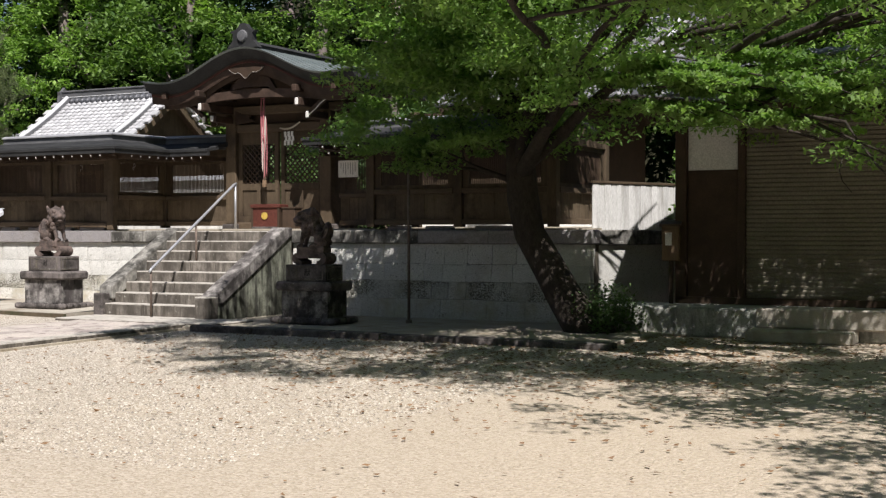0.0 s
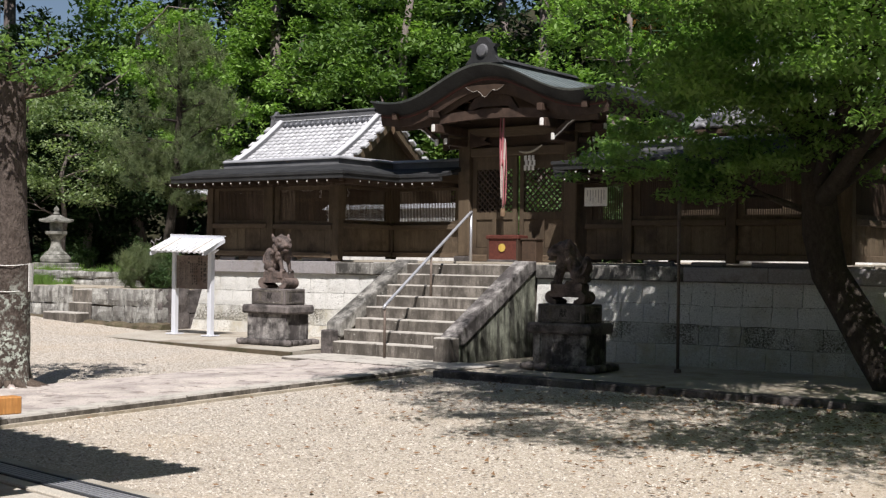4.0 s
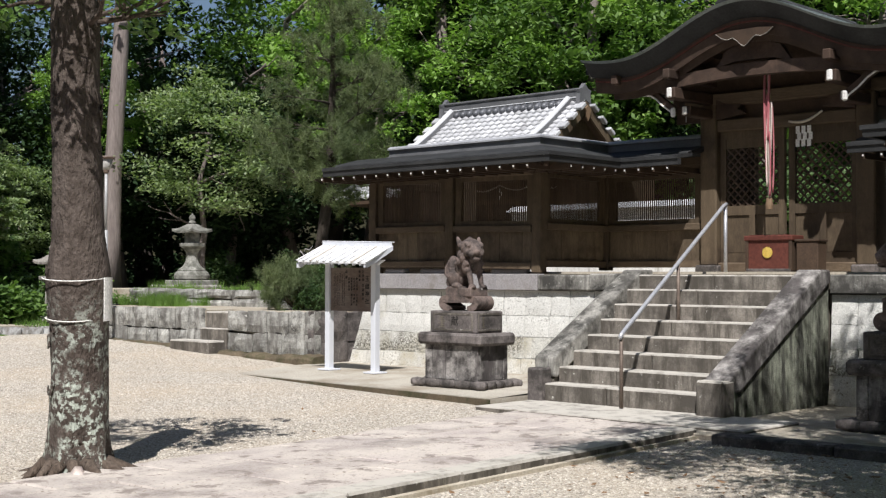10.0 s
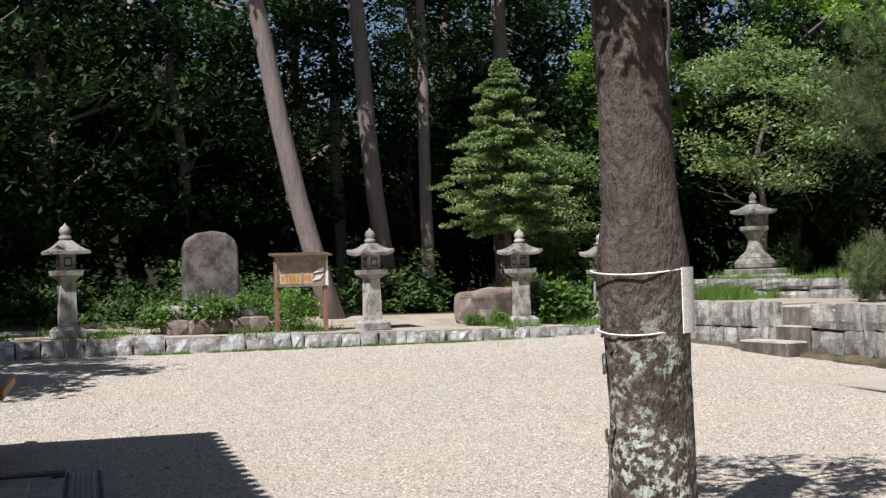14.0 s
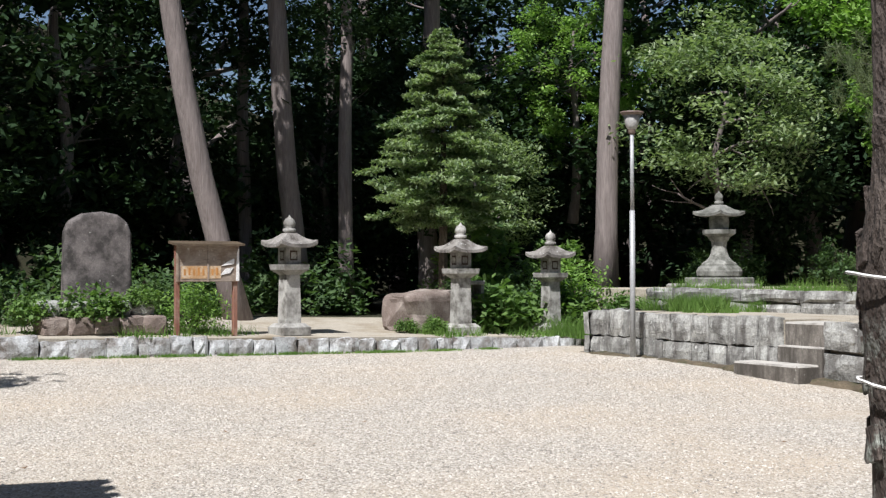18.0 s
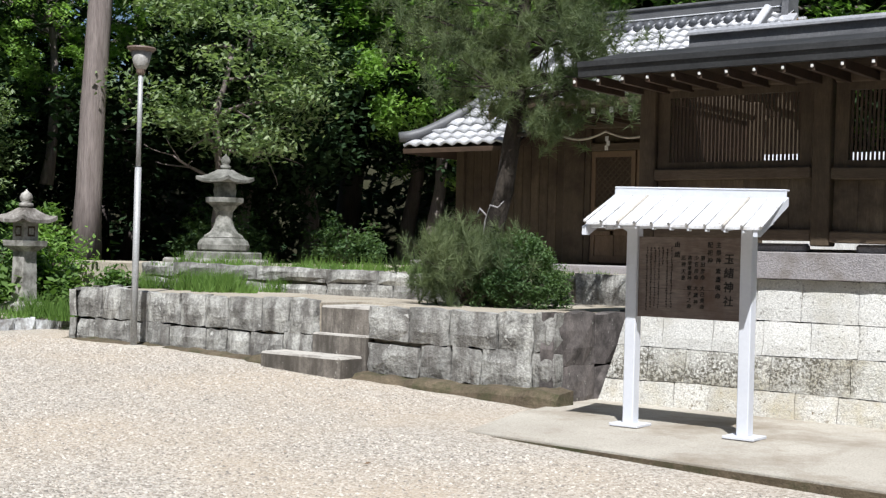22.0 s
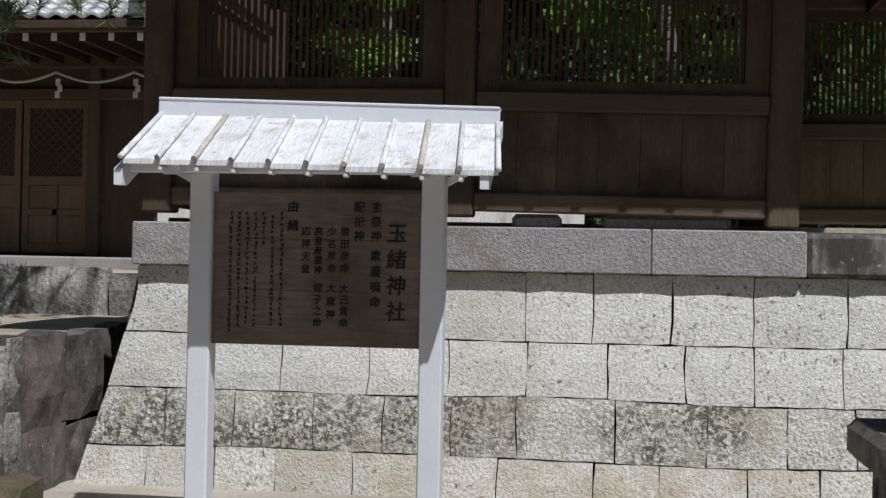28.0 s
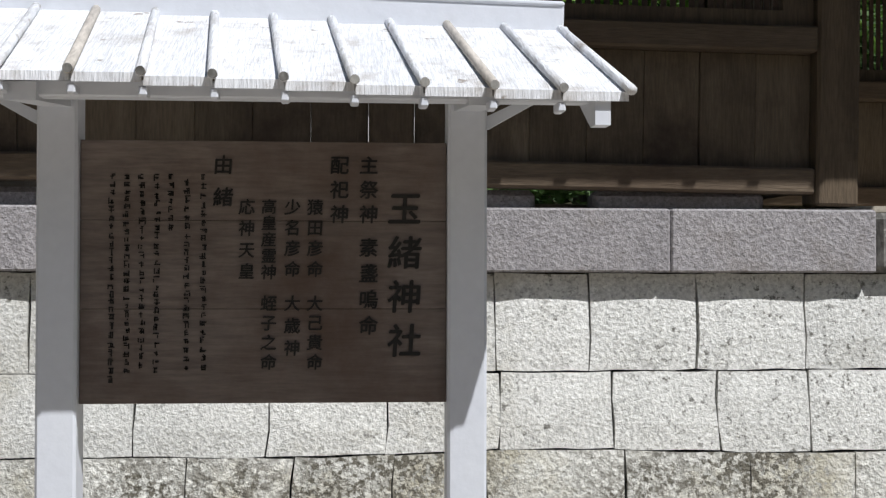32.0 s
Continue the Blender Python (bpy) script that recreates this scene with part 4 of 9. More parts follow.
    part("ornament_boss", Shape().lathe([(0.0, 0.0), (0.11, 0.0), (0.09, 0.04), (0.0, 0.05)], 0, 0, 0, 16, Matrix.Translation((0, KF + 0.06, bow(0) + 0.2)) @ Matrix.Rotation(radians(90), 4, "X")), RIDGE, orn)
    # pendant under the peak
    s = Shape()
    drop = [(-0.38, 0.04), (-0.30, -0.02), (-0.22, -0.045), (-0.15, -0.03), (-0.09, -0.07), (-0.04, -0.12), (0.0, -0.14)]
    drop = drop + [(-x, z) for x, z in drop[-2::-1]]
    s.prism((drop + [(0.2, 0.06), (-0.2, 0.06)])[::-1], "y", KF + 0.15, KF + 0.20, Matrix.Translation((0, 0, bow(0) - 0.40)))
    pend = part("gable_pendant", s, WOOD_DARK, gate, "scalloped dark gable pendant")
    part("pendant_rim", Shape().tube([(x, KF + 0.147, bow(0) - 0.402 + z) for x, z in drop], 0.006, 5), STEP_STONE, pend, "pale worn rim")
    # posts, sill, lintels
    for sx in (-1, 1):
        s = Shape().block(sx * 1.06 - 0.12, sx * 1.06 + 0.12, GY - 0.12, GY + 0.12, 1.56, 3.62, 0.018)
        pst = part("post", s, WOOD, gate, "thick square gate post")
        part("post_base", Shape().block(sx * 1.06 - 0.17, sx * 1.06 + 0.17, GY - 0.17, GY + 0.17, 1.45, 1.57, 0.02), DARK_STONE, pst)
        s = Shape().block(sx * 1.0 - 0.09, sx * 1.0 + 0.09, 2.24, 2.42, 1.5, 3.7, 0.015)
        part("rear_post", s, WOOD, gate)
    for nm, z0, z1, y0, y1, hx in (("threshold", 1.48, 1.60, GY - 0.09, GY + 0.09, 0.94), ("lintel", 3.27, 3.42, GY - 0.1, GY + 0.1, 0.94), ("head_beam", 3.60, 3.76, GY - 0.11, GY + 0.11, 1.42)):
        part(nm, Shape().block(-hx, hx, y0, y1, z0, z1, 0.014), WOOD_H, gate)
    # curved front beam and the beams that carry the gable
    s = Shape()
    n = 20
    for i in range(n + 1):
        x = -1.5 + 3.0 * i / n
        z = 3.72 + 0.10 * (1 - (x / 1.5) ** 2)
        s.v += [(x, KF + 0.34, z), (x, KF + 0.34, z + 0.15), (x, KF + 0.46, z + 0.15), (x, KF + 0.46, z)]
    for i in range(n):
        for j in range(4):
            s.f.append((i * 4 + j, i * 4 + (j + 1) % 4, i * 4 + 4 + (j + 1) % 4, i * 4 + 4 + j))
    s.f += [(0, 1, 2, 3), (n * 4 + 3, n * 4 + 2, n * 4 + 1, n * 4)]
    part("rainbow_beam", s, WOOD_AGED, gate, "curved front beam")
    for sx in (-1, 1):
        for z0, z1, y0 in ((3.62, 3.76, KF + 0.20), (3.44, 3.56, KF + 0.55)):
            arm = part("bracket_arm", Shape().block(sx * 1.06 - 0.07, sx * 1.06 + 0.07, y0, GY - 0.1, z0, z1, 0.012), WOOD_AGED, gate)
            part("arm_end", Shape().block(sx * 1.06 - 0.035, sx * 1.06 + 0.035, y0 - 0.03, y0, z0 + 0.01, z1 - 0.005, 0.012), WHITE_TIP, arm, "white painted arm end")
        for x0, x1, z0, z1 in ((1.18, 1.62, 3.62, 3.74), (1.18, 1.42, 3.42, 3.53)):
            a, b = sorted((sx * x0, sx * x1))
            arm = part("side_arm", Shape().block(a, b, GY - 0.07, GY + 0.07, z0, z1, 0.012), WOOD_AGED, gate)
            e = sx * x1
            part("arm_end", Shape().block(min(e, e + sx * 0.02), max(e, e + sx * 0.02), GY - 0.045, GY + 0.045, z0 + 0.02, z1 - 0.01, 0.004), WHITE_TIP, arm)
        s = Shape().block(sx * 1.06 - 0.05, sx * 1.06 + 0.05, KF + 0.1, KB - 0.3, 3.86, 3.98, 0.012)
        part("purlin", s, WOOD_AGED, gate)
        s = Shape().block(sx * 1.85 - 0.05, sx * 1.85 + 0.05, KF + 0.12, KB - 0.3, 3.86, 3.98, 0.012)
        part("purlin", s, WOOD_AGED, gate)
        # cloud-shaped arm with a white edge that reaches out under the gable
        out = [(sx * (1.14 + 0.66 * u), 3.50 + 0.36 * u ** 0.7 - 0.03 * math.sin(3 * math.pi * u)) for u in (0, 0.12, 0.25, 0.4, 0.55, 0.7, 0.85, 1.0)]
        s = Shape()
        for x, z in out:
            s.v += [(x, KF + 0.42, z - 0.05), (x, KF + 0.42, z + 0.05), (x, KF + 0.50, z + 0.05), (x, KF + 0.50, z - 0.05)]
        for i in range(len(out) - 1):
            for j in range(4):
                s.f.append((i * 4 + j, i * 4 + (j + 1) % 4, i * 4 + 4 + (j + 1) % 4, i * 4 + 4 + j))
        s.f += [(0, 1, 2, 3), tuple(len(s.v) - 4 + i for i in (3, 2, 1, 0))]
        cl = part("cloud_arm", s, WOOD_AGED, gate)
        part("cloud_edge", Shape().tube([(x, KF + 0.415, z - 0.045) for x, z in out], 0.012, 5), WHITE_TIP, cl, "white painted edge")
        for x, z in (out[0], out[-1]):
            part("cloud_tip", Shape().block(x - 0.03, x + 0.03, KF + 0.37, KF + 0.42, z - 0.085, z + 0.03, 0.015), WHITE_TIP, cl, "white painted tip")
        # scrolled bracket between arm and beam
        s = Shape().prism([(0, 0), (0.42, 0.06), (0.30, 0.12), (0.36, 0.17), (0.16, 0.19), (0.0, 0.26)], "y", GY - 0.12, GY - 0.06,
                          Matrix.Translation((sx * 0.94, 0, 3.42)) @ Matrix.Diagonal((-sx, 1, 1, 1)))
        part("scroll_bracket", s, WOOD_AGED, gate)
    s = Shape()
    s.prism([(-0.5, 0.0), (-0.36, 0.2), (-0.12, 0.28), (0.12, 0.28), (0.36, 0.2), (0.5, 0.0), (0.25, 0.06), (-0.25, 0.06)], "y", KF + 0.36, KF + 0.43, Matrix.Translation((0, 0, 3.95)))
    part("frog_leg_strut", s, WOOD_AGED, gate, "carved strut over the beam")
    # two door leaves, diamond lattice over panels
    for sx in (-1, 1):
        x0, x1 = (-0.93, -0.03) if sx < 0 else (0.03, 0.93)
        leaf = part("door_leaf", Shape().box(x0, x0 + 0.08, GY - 0.03, GY + 0.03, 1.6, 3.27).box(x1 - 0.08, x1, GY - 0.03, GY + 0.03, 1.6, 3.27)
                    .box(x0 + 0.08, x1 - 0.08, GY - 0.03, GY + 0.03, 3.17, 3.27).box(x0 + 0.08, x1 - 0.08, GY - 0.03, GY + 0.03, 2.20, 2.32)
                    .box(x0 + 0.08, x1 - 0.08, GY - 0.03, GY + 0.03, 1.6, 1.72).box((x0 + x1) / 2 - 0.04, (x0 + x1) / 2 + 0.04, GY - 0.03, GY + 0.03, 1.72, 2.20), WOOD, gate)
        for a, b in ((x0 + 0.08, (x0 + x1) / 2 - 0.04), ((x0 + x1) / 2 + 0.04, x1 - 0.08)):
            part("door_panel", Shape().block(a, b, GY - 0.008, GY + 0.012, 1.72, 2.20, 0.006), WOOD, leaf)
        a, b, z0, z1 = x0 + 0.08, x1 - 0.08, 2.32, 3.05
        part("lattice_rail", Shape().box(a, b, GY - 0.02, GY + 0.02, 3.05, 3.17), WOOD, leaf)
        w, h = b - a, z1 - z0
        step = 0.105
        n = int((w + h) / step)
        for k in range(1, n + 1):
            for flip in (False, True):
                c = k * step
                u0, v0 = (c, 0.0) if c <= w else (w, c - w)
                u1, v1 = (0.0, c) if c <= h else (c - h, h)
                if flip:
                    u0, u1 = w - u0, w - u1
                L = math.hypot(u1 - u0, v1 - v0)
                if L < 0.05:
                    continue
                ang = math.atan2(v1 - v0, u1 - u0)
                mm = Matrix.Translation((a + u0, GY + (0.008 if flip else -0.004), z0 + v0)) @ Matrix.Rotation(-ang, 4, "Y")
                part("lattice_bar", Shape().box(0, L, -0.006, 0.006, -0.011, 0.011, mm), WOOD_DARK, leaf)
    # side walls of the gate passage
    for sx in (-1, 1):
        part("side_wall", Shape().box(sx * 1.0 - 0.02, sx * 1.0 + 0.02, GY + 0.12, 2.24, 1.5, 3.5), WOOD, gate)
    return gate


build_gate()

# offering box
ob = thing("offering_box", "faded dark red lacquered offering box with gold crest", "offering box")
part("body", Shape().prism([(-0.27, 1.50), (0.27, 1.50), (0.30, 1.87), (-0.30, 1.87)], "y", 1.02, 1.26), RED_WOOD, ob)
part("rim", Shape().block(-0.325, 0.325, 0.995, 1.285, 1.86, 1.92, 0.008), RED_WOOD, ob)
# dark panels over both box sides, painting in the side's shade
for x in (-0.29, 0.29):
    part("corner_strap", Shape().block(x - 0.02, x + 0.02, 1.005, 1.27, 1.50, 1.86, 0.004), WOOD_DARK, ob, "dark panel over the box side, in place of its shade")
for i in range(7):
    part("slat", Shape().block(-0.26 + 0.075 * i, -0.22 + 0.075 * i, 1.01, 1.27, 1.915, 1.93, 0.003), RED_WOOD, ob)
part("foot", Shape().block(-0.30, 0.30, 1.0, 1.275, 1.45, 1.52, 0.008), DARK_STONE, ob)
part("crest", Shape().lathe([(0.0, 0.0), (0.066, 0.0), (0.066, 0.012), (0.0, 0.014)], 0, 0, 0, 24, Matrix.Translation((-0.01, 1.015, 1.715)) @ Matrix.Rotation(radians(90), 4, "X")), GOLD, ob, "round gold crest")
sb = thing("side_box", "small black lacquer box beside the offering box", "box")
part("body", Shape().block(0.34, 0.62, 1.06, 1.28, 1.45, 1.84, 0.01), WOOD_DARK, sb)
part("lid", Shape().block(0.325, 0.635, 1.045, 1.295, 1.84, 1.87, 0.006), WOOD_DARK, sb)

# bell rope
bell = thing("bell_rope", "faded red and white bell rope hanging from the gable", "bell rope")
s = Shape()
bx, by = 0.10, 0.86
s.tube([(bx, by, 4.1), (bx, by, 3.6), (bx - 0.005, by, 3.0), (bx + 0.01, by, 2.35)], [0.015, 0.018, 0.02, 0.024], 10)
part("rope", s, ROPE_PALE, bell, smooth=True)
for k, (dx, dy, z0, z1, w) in enumerate(((-0.035, -0.02, 4.05, 3.0, 0.02), (0.01, -0.03, 4.05, 3.05, 0.022), (0.03, -0.02, 3.5, 2.5, 0.014), (0.045, 0.0, 3.5, 2.42, 0.012), (-0.03, -0.025, 3.4, 2.62, 0.014),
                                         (0.0, -0.035, 3.3, 2.5, 0.010), (-0.045, 0.0, 3.6, 2.95, 0.016), (0.02, -0.035, 3.15, 2.38, 0.012))):
    s = Shape()
    n = 14
    for i in range(n + 1):
        z = z0 + (z1 - z0) * i / n
        wob = 0.016 * math.sin(3.1 * z + k * 1.7)
        r = w * (0.6 + 0.5 * i / n)
        s.v += [(bx + dx + wob - r, by + dy, z), (bx + dx + wob, by + dy - 0.018, z), (bx + dx + wob + r, by + dy, z), (bx + dx + wob, by + dy + 0.012, z)]
    for i in range(n):
        for j in range(4):
            s.f.append((i * 4 + j, i * 4 + (j + 1) % 4, i * 4 + 4 + (j + 1) % 4, i * 4 + 4 + j))
    s.f += [(0, 1, 2, 3), (n * 4 + 3, n * 4 + 2, n * 4 + 1, n * 4)]
    part("cloth_strip", s, ROPE_PALE if k in (5, 2) else ROPE_RED, bell, smooth=True)
part("end_tube", Shape().lathe([(0.0, 0.0), (0.04, 0.0), (0.045, 0.05), (0.035, 0.13), (0.0, 0.14)], bx, by, 2.23, 12), WOOD_LIGHT, bell)
part("bell_cap", Shape().lathe([(0.0, -0.09), (0.05, -0.08), (0.085, -0.03), (0.085, 0.03), (0.05, 0.08), (0.0, 0.09)], bx, by, 4.0, 16), WOOD_DARK, bell, smooth=True)

# paper streamers and notice
st = thing("shimenawa", "straw rope with white zigzag paper across the gate", "sacred rope")
part("straw", Shape().tube([(0.1 + 0.055 * i, GY - 0.16, 3.32 - 0.06 * math.sin(i / 8 * math.pi) + 0.012 * i) for i in range(9)], [0.012 + 0.006 * math.sin(i / 8 * math.pi) for i in range(9)], 8), STRAW, st)
for k in range(3):
    x = 0.2 + 0.075 * k
    s = Shape()
    for j in range(3):
        s.box(x + 0.02 * (j % 2), x + 0.05 + 0.02 * (j % 2), GY - 0.172 - 0.002 * j, GY - 0.168 - 0.002 * j, 3.24 - 0.08 * (j + 1), 3.25 - 0.08 * j)
    part("paper_streamer", s, PAPER, st)
nt = thing("notice", "white paper notice pinned to the dark fence", "notice")
nm = pose(1.47, YI - 0.095, 0)
nt.matrix_basis = nm
part("sheet", Shape().box(-0.21, 0.21, -0.006, 0.0, 2.40, 2.70), PAPER, nt)
for i in range(7):
    h = (0.16, 0.22, 0.2, 0.12, 0.21, 0.18, 0.1)[i]
    part("text_line", Shape().box(0.15 - i * 0.05 - 0.006, 0.15 - i * 0.05 + 0.006, -0.009, -0.006, 2.66 - h, 2.66), COPING, nt, "unreadable grey writing")


# ---- tiled hall roof behind the west fence ----
def tile_mesh(w, l, t=0.018, amp=0.03):
    """One pantile: a wave across and a lip at its lower end; x across, y up the slope."""
    s = Shape()
    n = 8
    prof = [(w * (i / n), amp * max(0.0, math.sin(math.pi * (i / n) * 1.0)) ** 1.0 if i <= 8 else 0) for i in range(n + 1)]
    prof = [(x, amp * (0.5 - 0.5 * math.cos(2 * math.pi * x / w))) for x, _ in prof]
    lip = 0.2 * w
    for y, lift in ((0.0, lip), (l, 0.0)):
        for x, z in prof:
            s.v.append((x, y, z + lift))
    for x, z in prof:
        s.v.append((x, 0.0, z + lip - t - 0.03))
    k = n + 1
    for i in range(n):
        s.f.append((i, i + 1, k + i + 1, k + i))
        s.f.append((2 * k + i, 2 * k + i + 1, i + 1, i))
    return s


def slope_curve(y_e, z_e, y_r, z_r, sag, n=10):
    """Points up a slightly hollow roof slope from eave to ridge."""
    return [(y_e + (y_r - y_e) * i / n, z_e + (z_r - z_e) * i / n - sag * math.sin(math.pi * i / n)) for i in range(n + 1)]


def gabled_tile_roof(name, label, m, x0, x1, half, z_e, z_r, sag, tile_w, tile_mat, rows, front_parts=True, verge=True):
    """A gabled roof along local x; the front slope faces local -y, with single tiles there."""
    roof = thing(name, label, "tiled roof", m=m)
    n = rows
    curve = slope_curve(-half, z_e, 0.0, z_r, sag, n)
    back = slope_curve(half, z_e, 0.0, z_r, sag, n)
    base = Shape()
    for c in (curve, back):
        o = len(base.v)
        for y, z in c:
            base.v += [(x0, y, z - 0.03), (x1, y, z - 0.03), (x1, y, z - 0.10), (x0, y, z - 0.10)]
        for i in range(n):
            for j in range(4):
                base.f.append((o + i * 4 + j, o + i * 4 + (j + 1) % 4, o + i * 4 + 4 + (j + 1) % 4, o + i * 4 + 4 + j))
        base.f += [(o, o + 1, o + 2, o + 3), (o + n * 4 + 3, o + n * 4 + 2, o + n * 4 + 1, o + n * 4)]
    part("roof_bed", base, WOOD_DARK, roof)
    cols = round((x1 - x0) / tile_w)
    w = (x1 - x0) / cols
    joined = Shape()
    me = None
    for side, c in ((0, curve), (1, back)):
        for r in range(n):
            (ya, za), (yb, zb) = c[r], c[r + 1]
            L = math.hypot(yb - ya, zb - za)
            ang = math.atan2(zb - za, (yb - ya) * (1 if side == 0 else -1))
            tm = tile_mesh(w, L * 1.12, 0.018, 0.2 * w)
            if me is None:
                me = tm.mesh("roof_tile", tile_mat, True)
            for q in range(cols):
                mm = Matrix.Translation((x0 + q * w, ya, za)) @ (Matrix.Rotation(ang, 4, "X") if side == 0 else Matrix.Translation((w, 0, 0)) @ Matrix.Rotation(math.pi, 4, "Z") @ Matrix.Rotation(ang, 4, "X"))
                if side == 0 and front_parts:
                    o = new("roof_tile", me)
                    o.parent = roof
                    o.matrix_basis = mm
                else:
                    joined.add([mm @ Vector(p) for p in tm.v], tm.f)
    rest = part("tile_field", joined, tile_mat, roof, smooth=True)
    tagged(rest, kind="stuff")
    part("ridge", Shape().block(x0 + 0.08, x1 - 0.08, -0.10, 0.10, z_r - 0.02, z_r + 0.20, 0.01).block(x0 + 0.05, x1 - 0.05, -0.13, 0.13, z_r + 0.19, z_r + 0.235, 0.012), RIDGE, roof, "grey stacked ridge tiles")
    part("ridge_line", Shape().block(x0 + 0.06, x1 - 0.06, -0.112, 0.112, z_r + 0.045, z_r + 0.065, 0.006), TILE_PALE, roof, "thin pale tile course")
    # dark row of half-round tiles under the ridge
    nb = int((x1 - x0 - 0.9) / w)
    for q in range(nb):
        xq = x0 + 0.45 + (x1 - x0 - 0.9) * (q + 0.5) / nb
        part("ridge_course", Shape().tube([(xq, -0.24, z_r - 0.10), (xq, -0.10, z_r - 0.01)], [0.06, 0.055], 8), TILE_DARK, roof, smooth=True)
    for x, sx in ((x0 + 0.06, -1), (x1 - 0.06, 1)):
        s = Shape().prism([(-0.20, -0.10), (0.20, -0.10), (0.17, 0.12), (0.20, 0.20), (0.08, 0.24), (0.0, 0.34), (-0.08, 0.24), (-0.20, 0.20), (-0.17, 0.12)], "x", x - 0.05, x + 0.05, Matrix.Translation((0, 0, z_r)))
        part("ridge_end_tile", s, RIDGE, roof, "moulded ridge-end tile")
    for x in (x0 + 0.34, x1 - 0.34):
        for sgn, c in ((0, curve), (1, back)):
            pts = [(x, y, z + 0.055) for y, z in c[:-1]]
            s = Shape()
            for px, py, pz in pts:
                s.v += [(px - 0.085, py, pz - 0.06), (px - 0.075, py, pz + 0.10), (px + 0.075, py, pz + 0.10), (px + 0.085, py, pz - 0.06)]
            for i in range(len(pts) - 1):
                for j in range(4):
                    s.f.append((i * 4 + j, i * 4 + (j + 1) % 4, i * 4 + 4 + (j + 1) % 4, i * 4 + 4 + j))
            s.f += [(0, 1, 2, 3), tuple(len(s.v) - 4 + i for i in (3, 2, 1, 0))]
            ridge = part("descending_ridge", s, RIDGE, roof)
            top = Shape().tube([(x, y, z + 0.155) for y, z in c[:-1]], 0.062, 8)
            part("ridge_tile", top, TILE_PALE, ridge, "pale half-round ridge tiles", smooth=True)
            px, py, pz = pts[0]
            sg = -1 if sgn == 0 else 1
            part("corner_ornament", Shape().block(px - 0.10, px + 0.10, min(py, py + sg * 0.07), max(py, py + sg * 0.07), pz - 0.05, pz + 0.17, 0.02).block(px - 0.13, px - 0.06, min(py, py + sg * 0.05), max(py, py + sg * 0.05), pz + 0.10, pz + 0.24, 0.02).block(px + 0.06, px + 0.13, min(py, py + sg * 0.05), max(py, py + sg * 0.05), pz + 0.10, pz + 0.24, 0.02), TILE_DARK, roof)
    if verge:
        for x, sx in ((x0, -1), (x1, 1)):
            s = Shape()
            pts = curve + back[::-1][1:]
            for y, z in pts:
                s.v += [(x - 0.02, y, z - 0.26), (x - 0.02, y, z - 0.04), (x + 0.03, y, z - 0.04), (x + 0.03, y, z - 0.26)]
            for i in range(len(pts) - 1):
                for j in range(4):
                    s.f.append((i * 4 + j, i * 4 + (j + 1) % 4, i * 4 + 4 + (j + 1) % 4, i * 4 + 4 + j))
            s.f += [(0, 1, 2, 3), tuple(len(s.v) - 4 + i for i in (3, 2, 1, 0))]
            part("bargeboard", s, WOOD, roof)
            g = Shape().prism([(-half * 0.86, z_e), (half * 0.86, z_e), (0, z_r - 0.12)], "x", x - sx * 0.34, x - sx * 0.30)
            part("gable_wall", g, WOOD, roof, "boarded gable")
            for c in (curve, back):
                for r in range(0, n, 2 if n > 12 else 1):
                    (ya, za), (yb, zb) = c[r], c[r + 1]
                    mm = Matrix.Translation((x, (ya + yb) / 2, (za + zb) / 2 + 0.02)) @ Matrix.Rotation(math.atan2(zb - za, yb - ya), 4, "X")
                    part("verge_tile", Shape().block(-0.12, 0.12, -0.115, 0.085, -0.04, 0.035, 0.012, mm), tile_mat, roof)
            s = Shape().prism([(-0.10, 0.0), (-0.05, -0.16), (0.0, -0.24), (0.05, -0.16), (0.10, 0.0), (0.0, 0.08)][::-1], "x", x + sx * 0.035, x + sx * 0.065, Matrix.Translation((0, 0, z_r - 0.2)))
            part("gable_pendant", s, WOOD_LIGHT, roof)
    return roof


gabled_tile_roof("upper_shrine_roof", "silver-grey pantile gable roof of the side shrine", pose(0, 8.0, 0), -11.85, -7.95, 1.95, 3.63, 4.98, 0.07, 0.186, TILE, 14)
hall_roof_m = pose(4.6, 6.1, 0)
gabled_tile_roof("main_hall_roof", "large grey tiled roof of the main hall", hall_roof_m, -2.4, 1.9, 2.5, 3.80, 5.50, 0.12, 0.22, TILE_DIM, 12, front_parts=False)
mh = thing("main_hall", "dark wooden main hall body behind the fence", "hall")
part("wall", Shape().box(1.3, 4.8, 4.35, 7.8, 1.48, 3.75), WOOD_DARK, mh)
part("plaster_base", Shape().block(1.0, 5.1, 4.0, 8.0, 1.46, 1.78, 0.05), PLASTER, mh, "white plastered base mound")
for x in (1.25, 2.4, 3.6, 4.8):
    part("post", Shape().block(x - 0.09, x + 0.09, 4.24, 4.4, 1.48, 3.78, 0.012), WOOD, mh)
for z in (2.3, 3.55):
    part("beam", Shape().block(1.15, 4.95, 4.27, 4.34, z, z + 0.14, 0.01), WOOD_H, mh)
iw = thing("inner_wall", "low whitewashed inner wall with tiled cap behind the fence", "garden wall", kind="structure")
part("wall", Shape().box(-7.9, -3.9, 5.6, 5.78, 1.26, 2.62), WHITEWASH, iw)
part("cap", Shape().prism([(5.48, 2.61), (5.90, 2.61), (5.69, 2.72)], "x", -7.94, -3.84), TILE_PALE, iw, "pale tile cap")
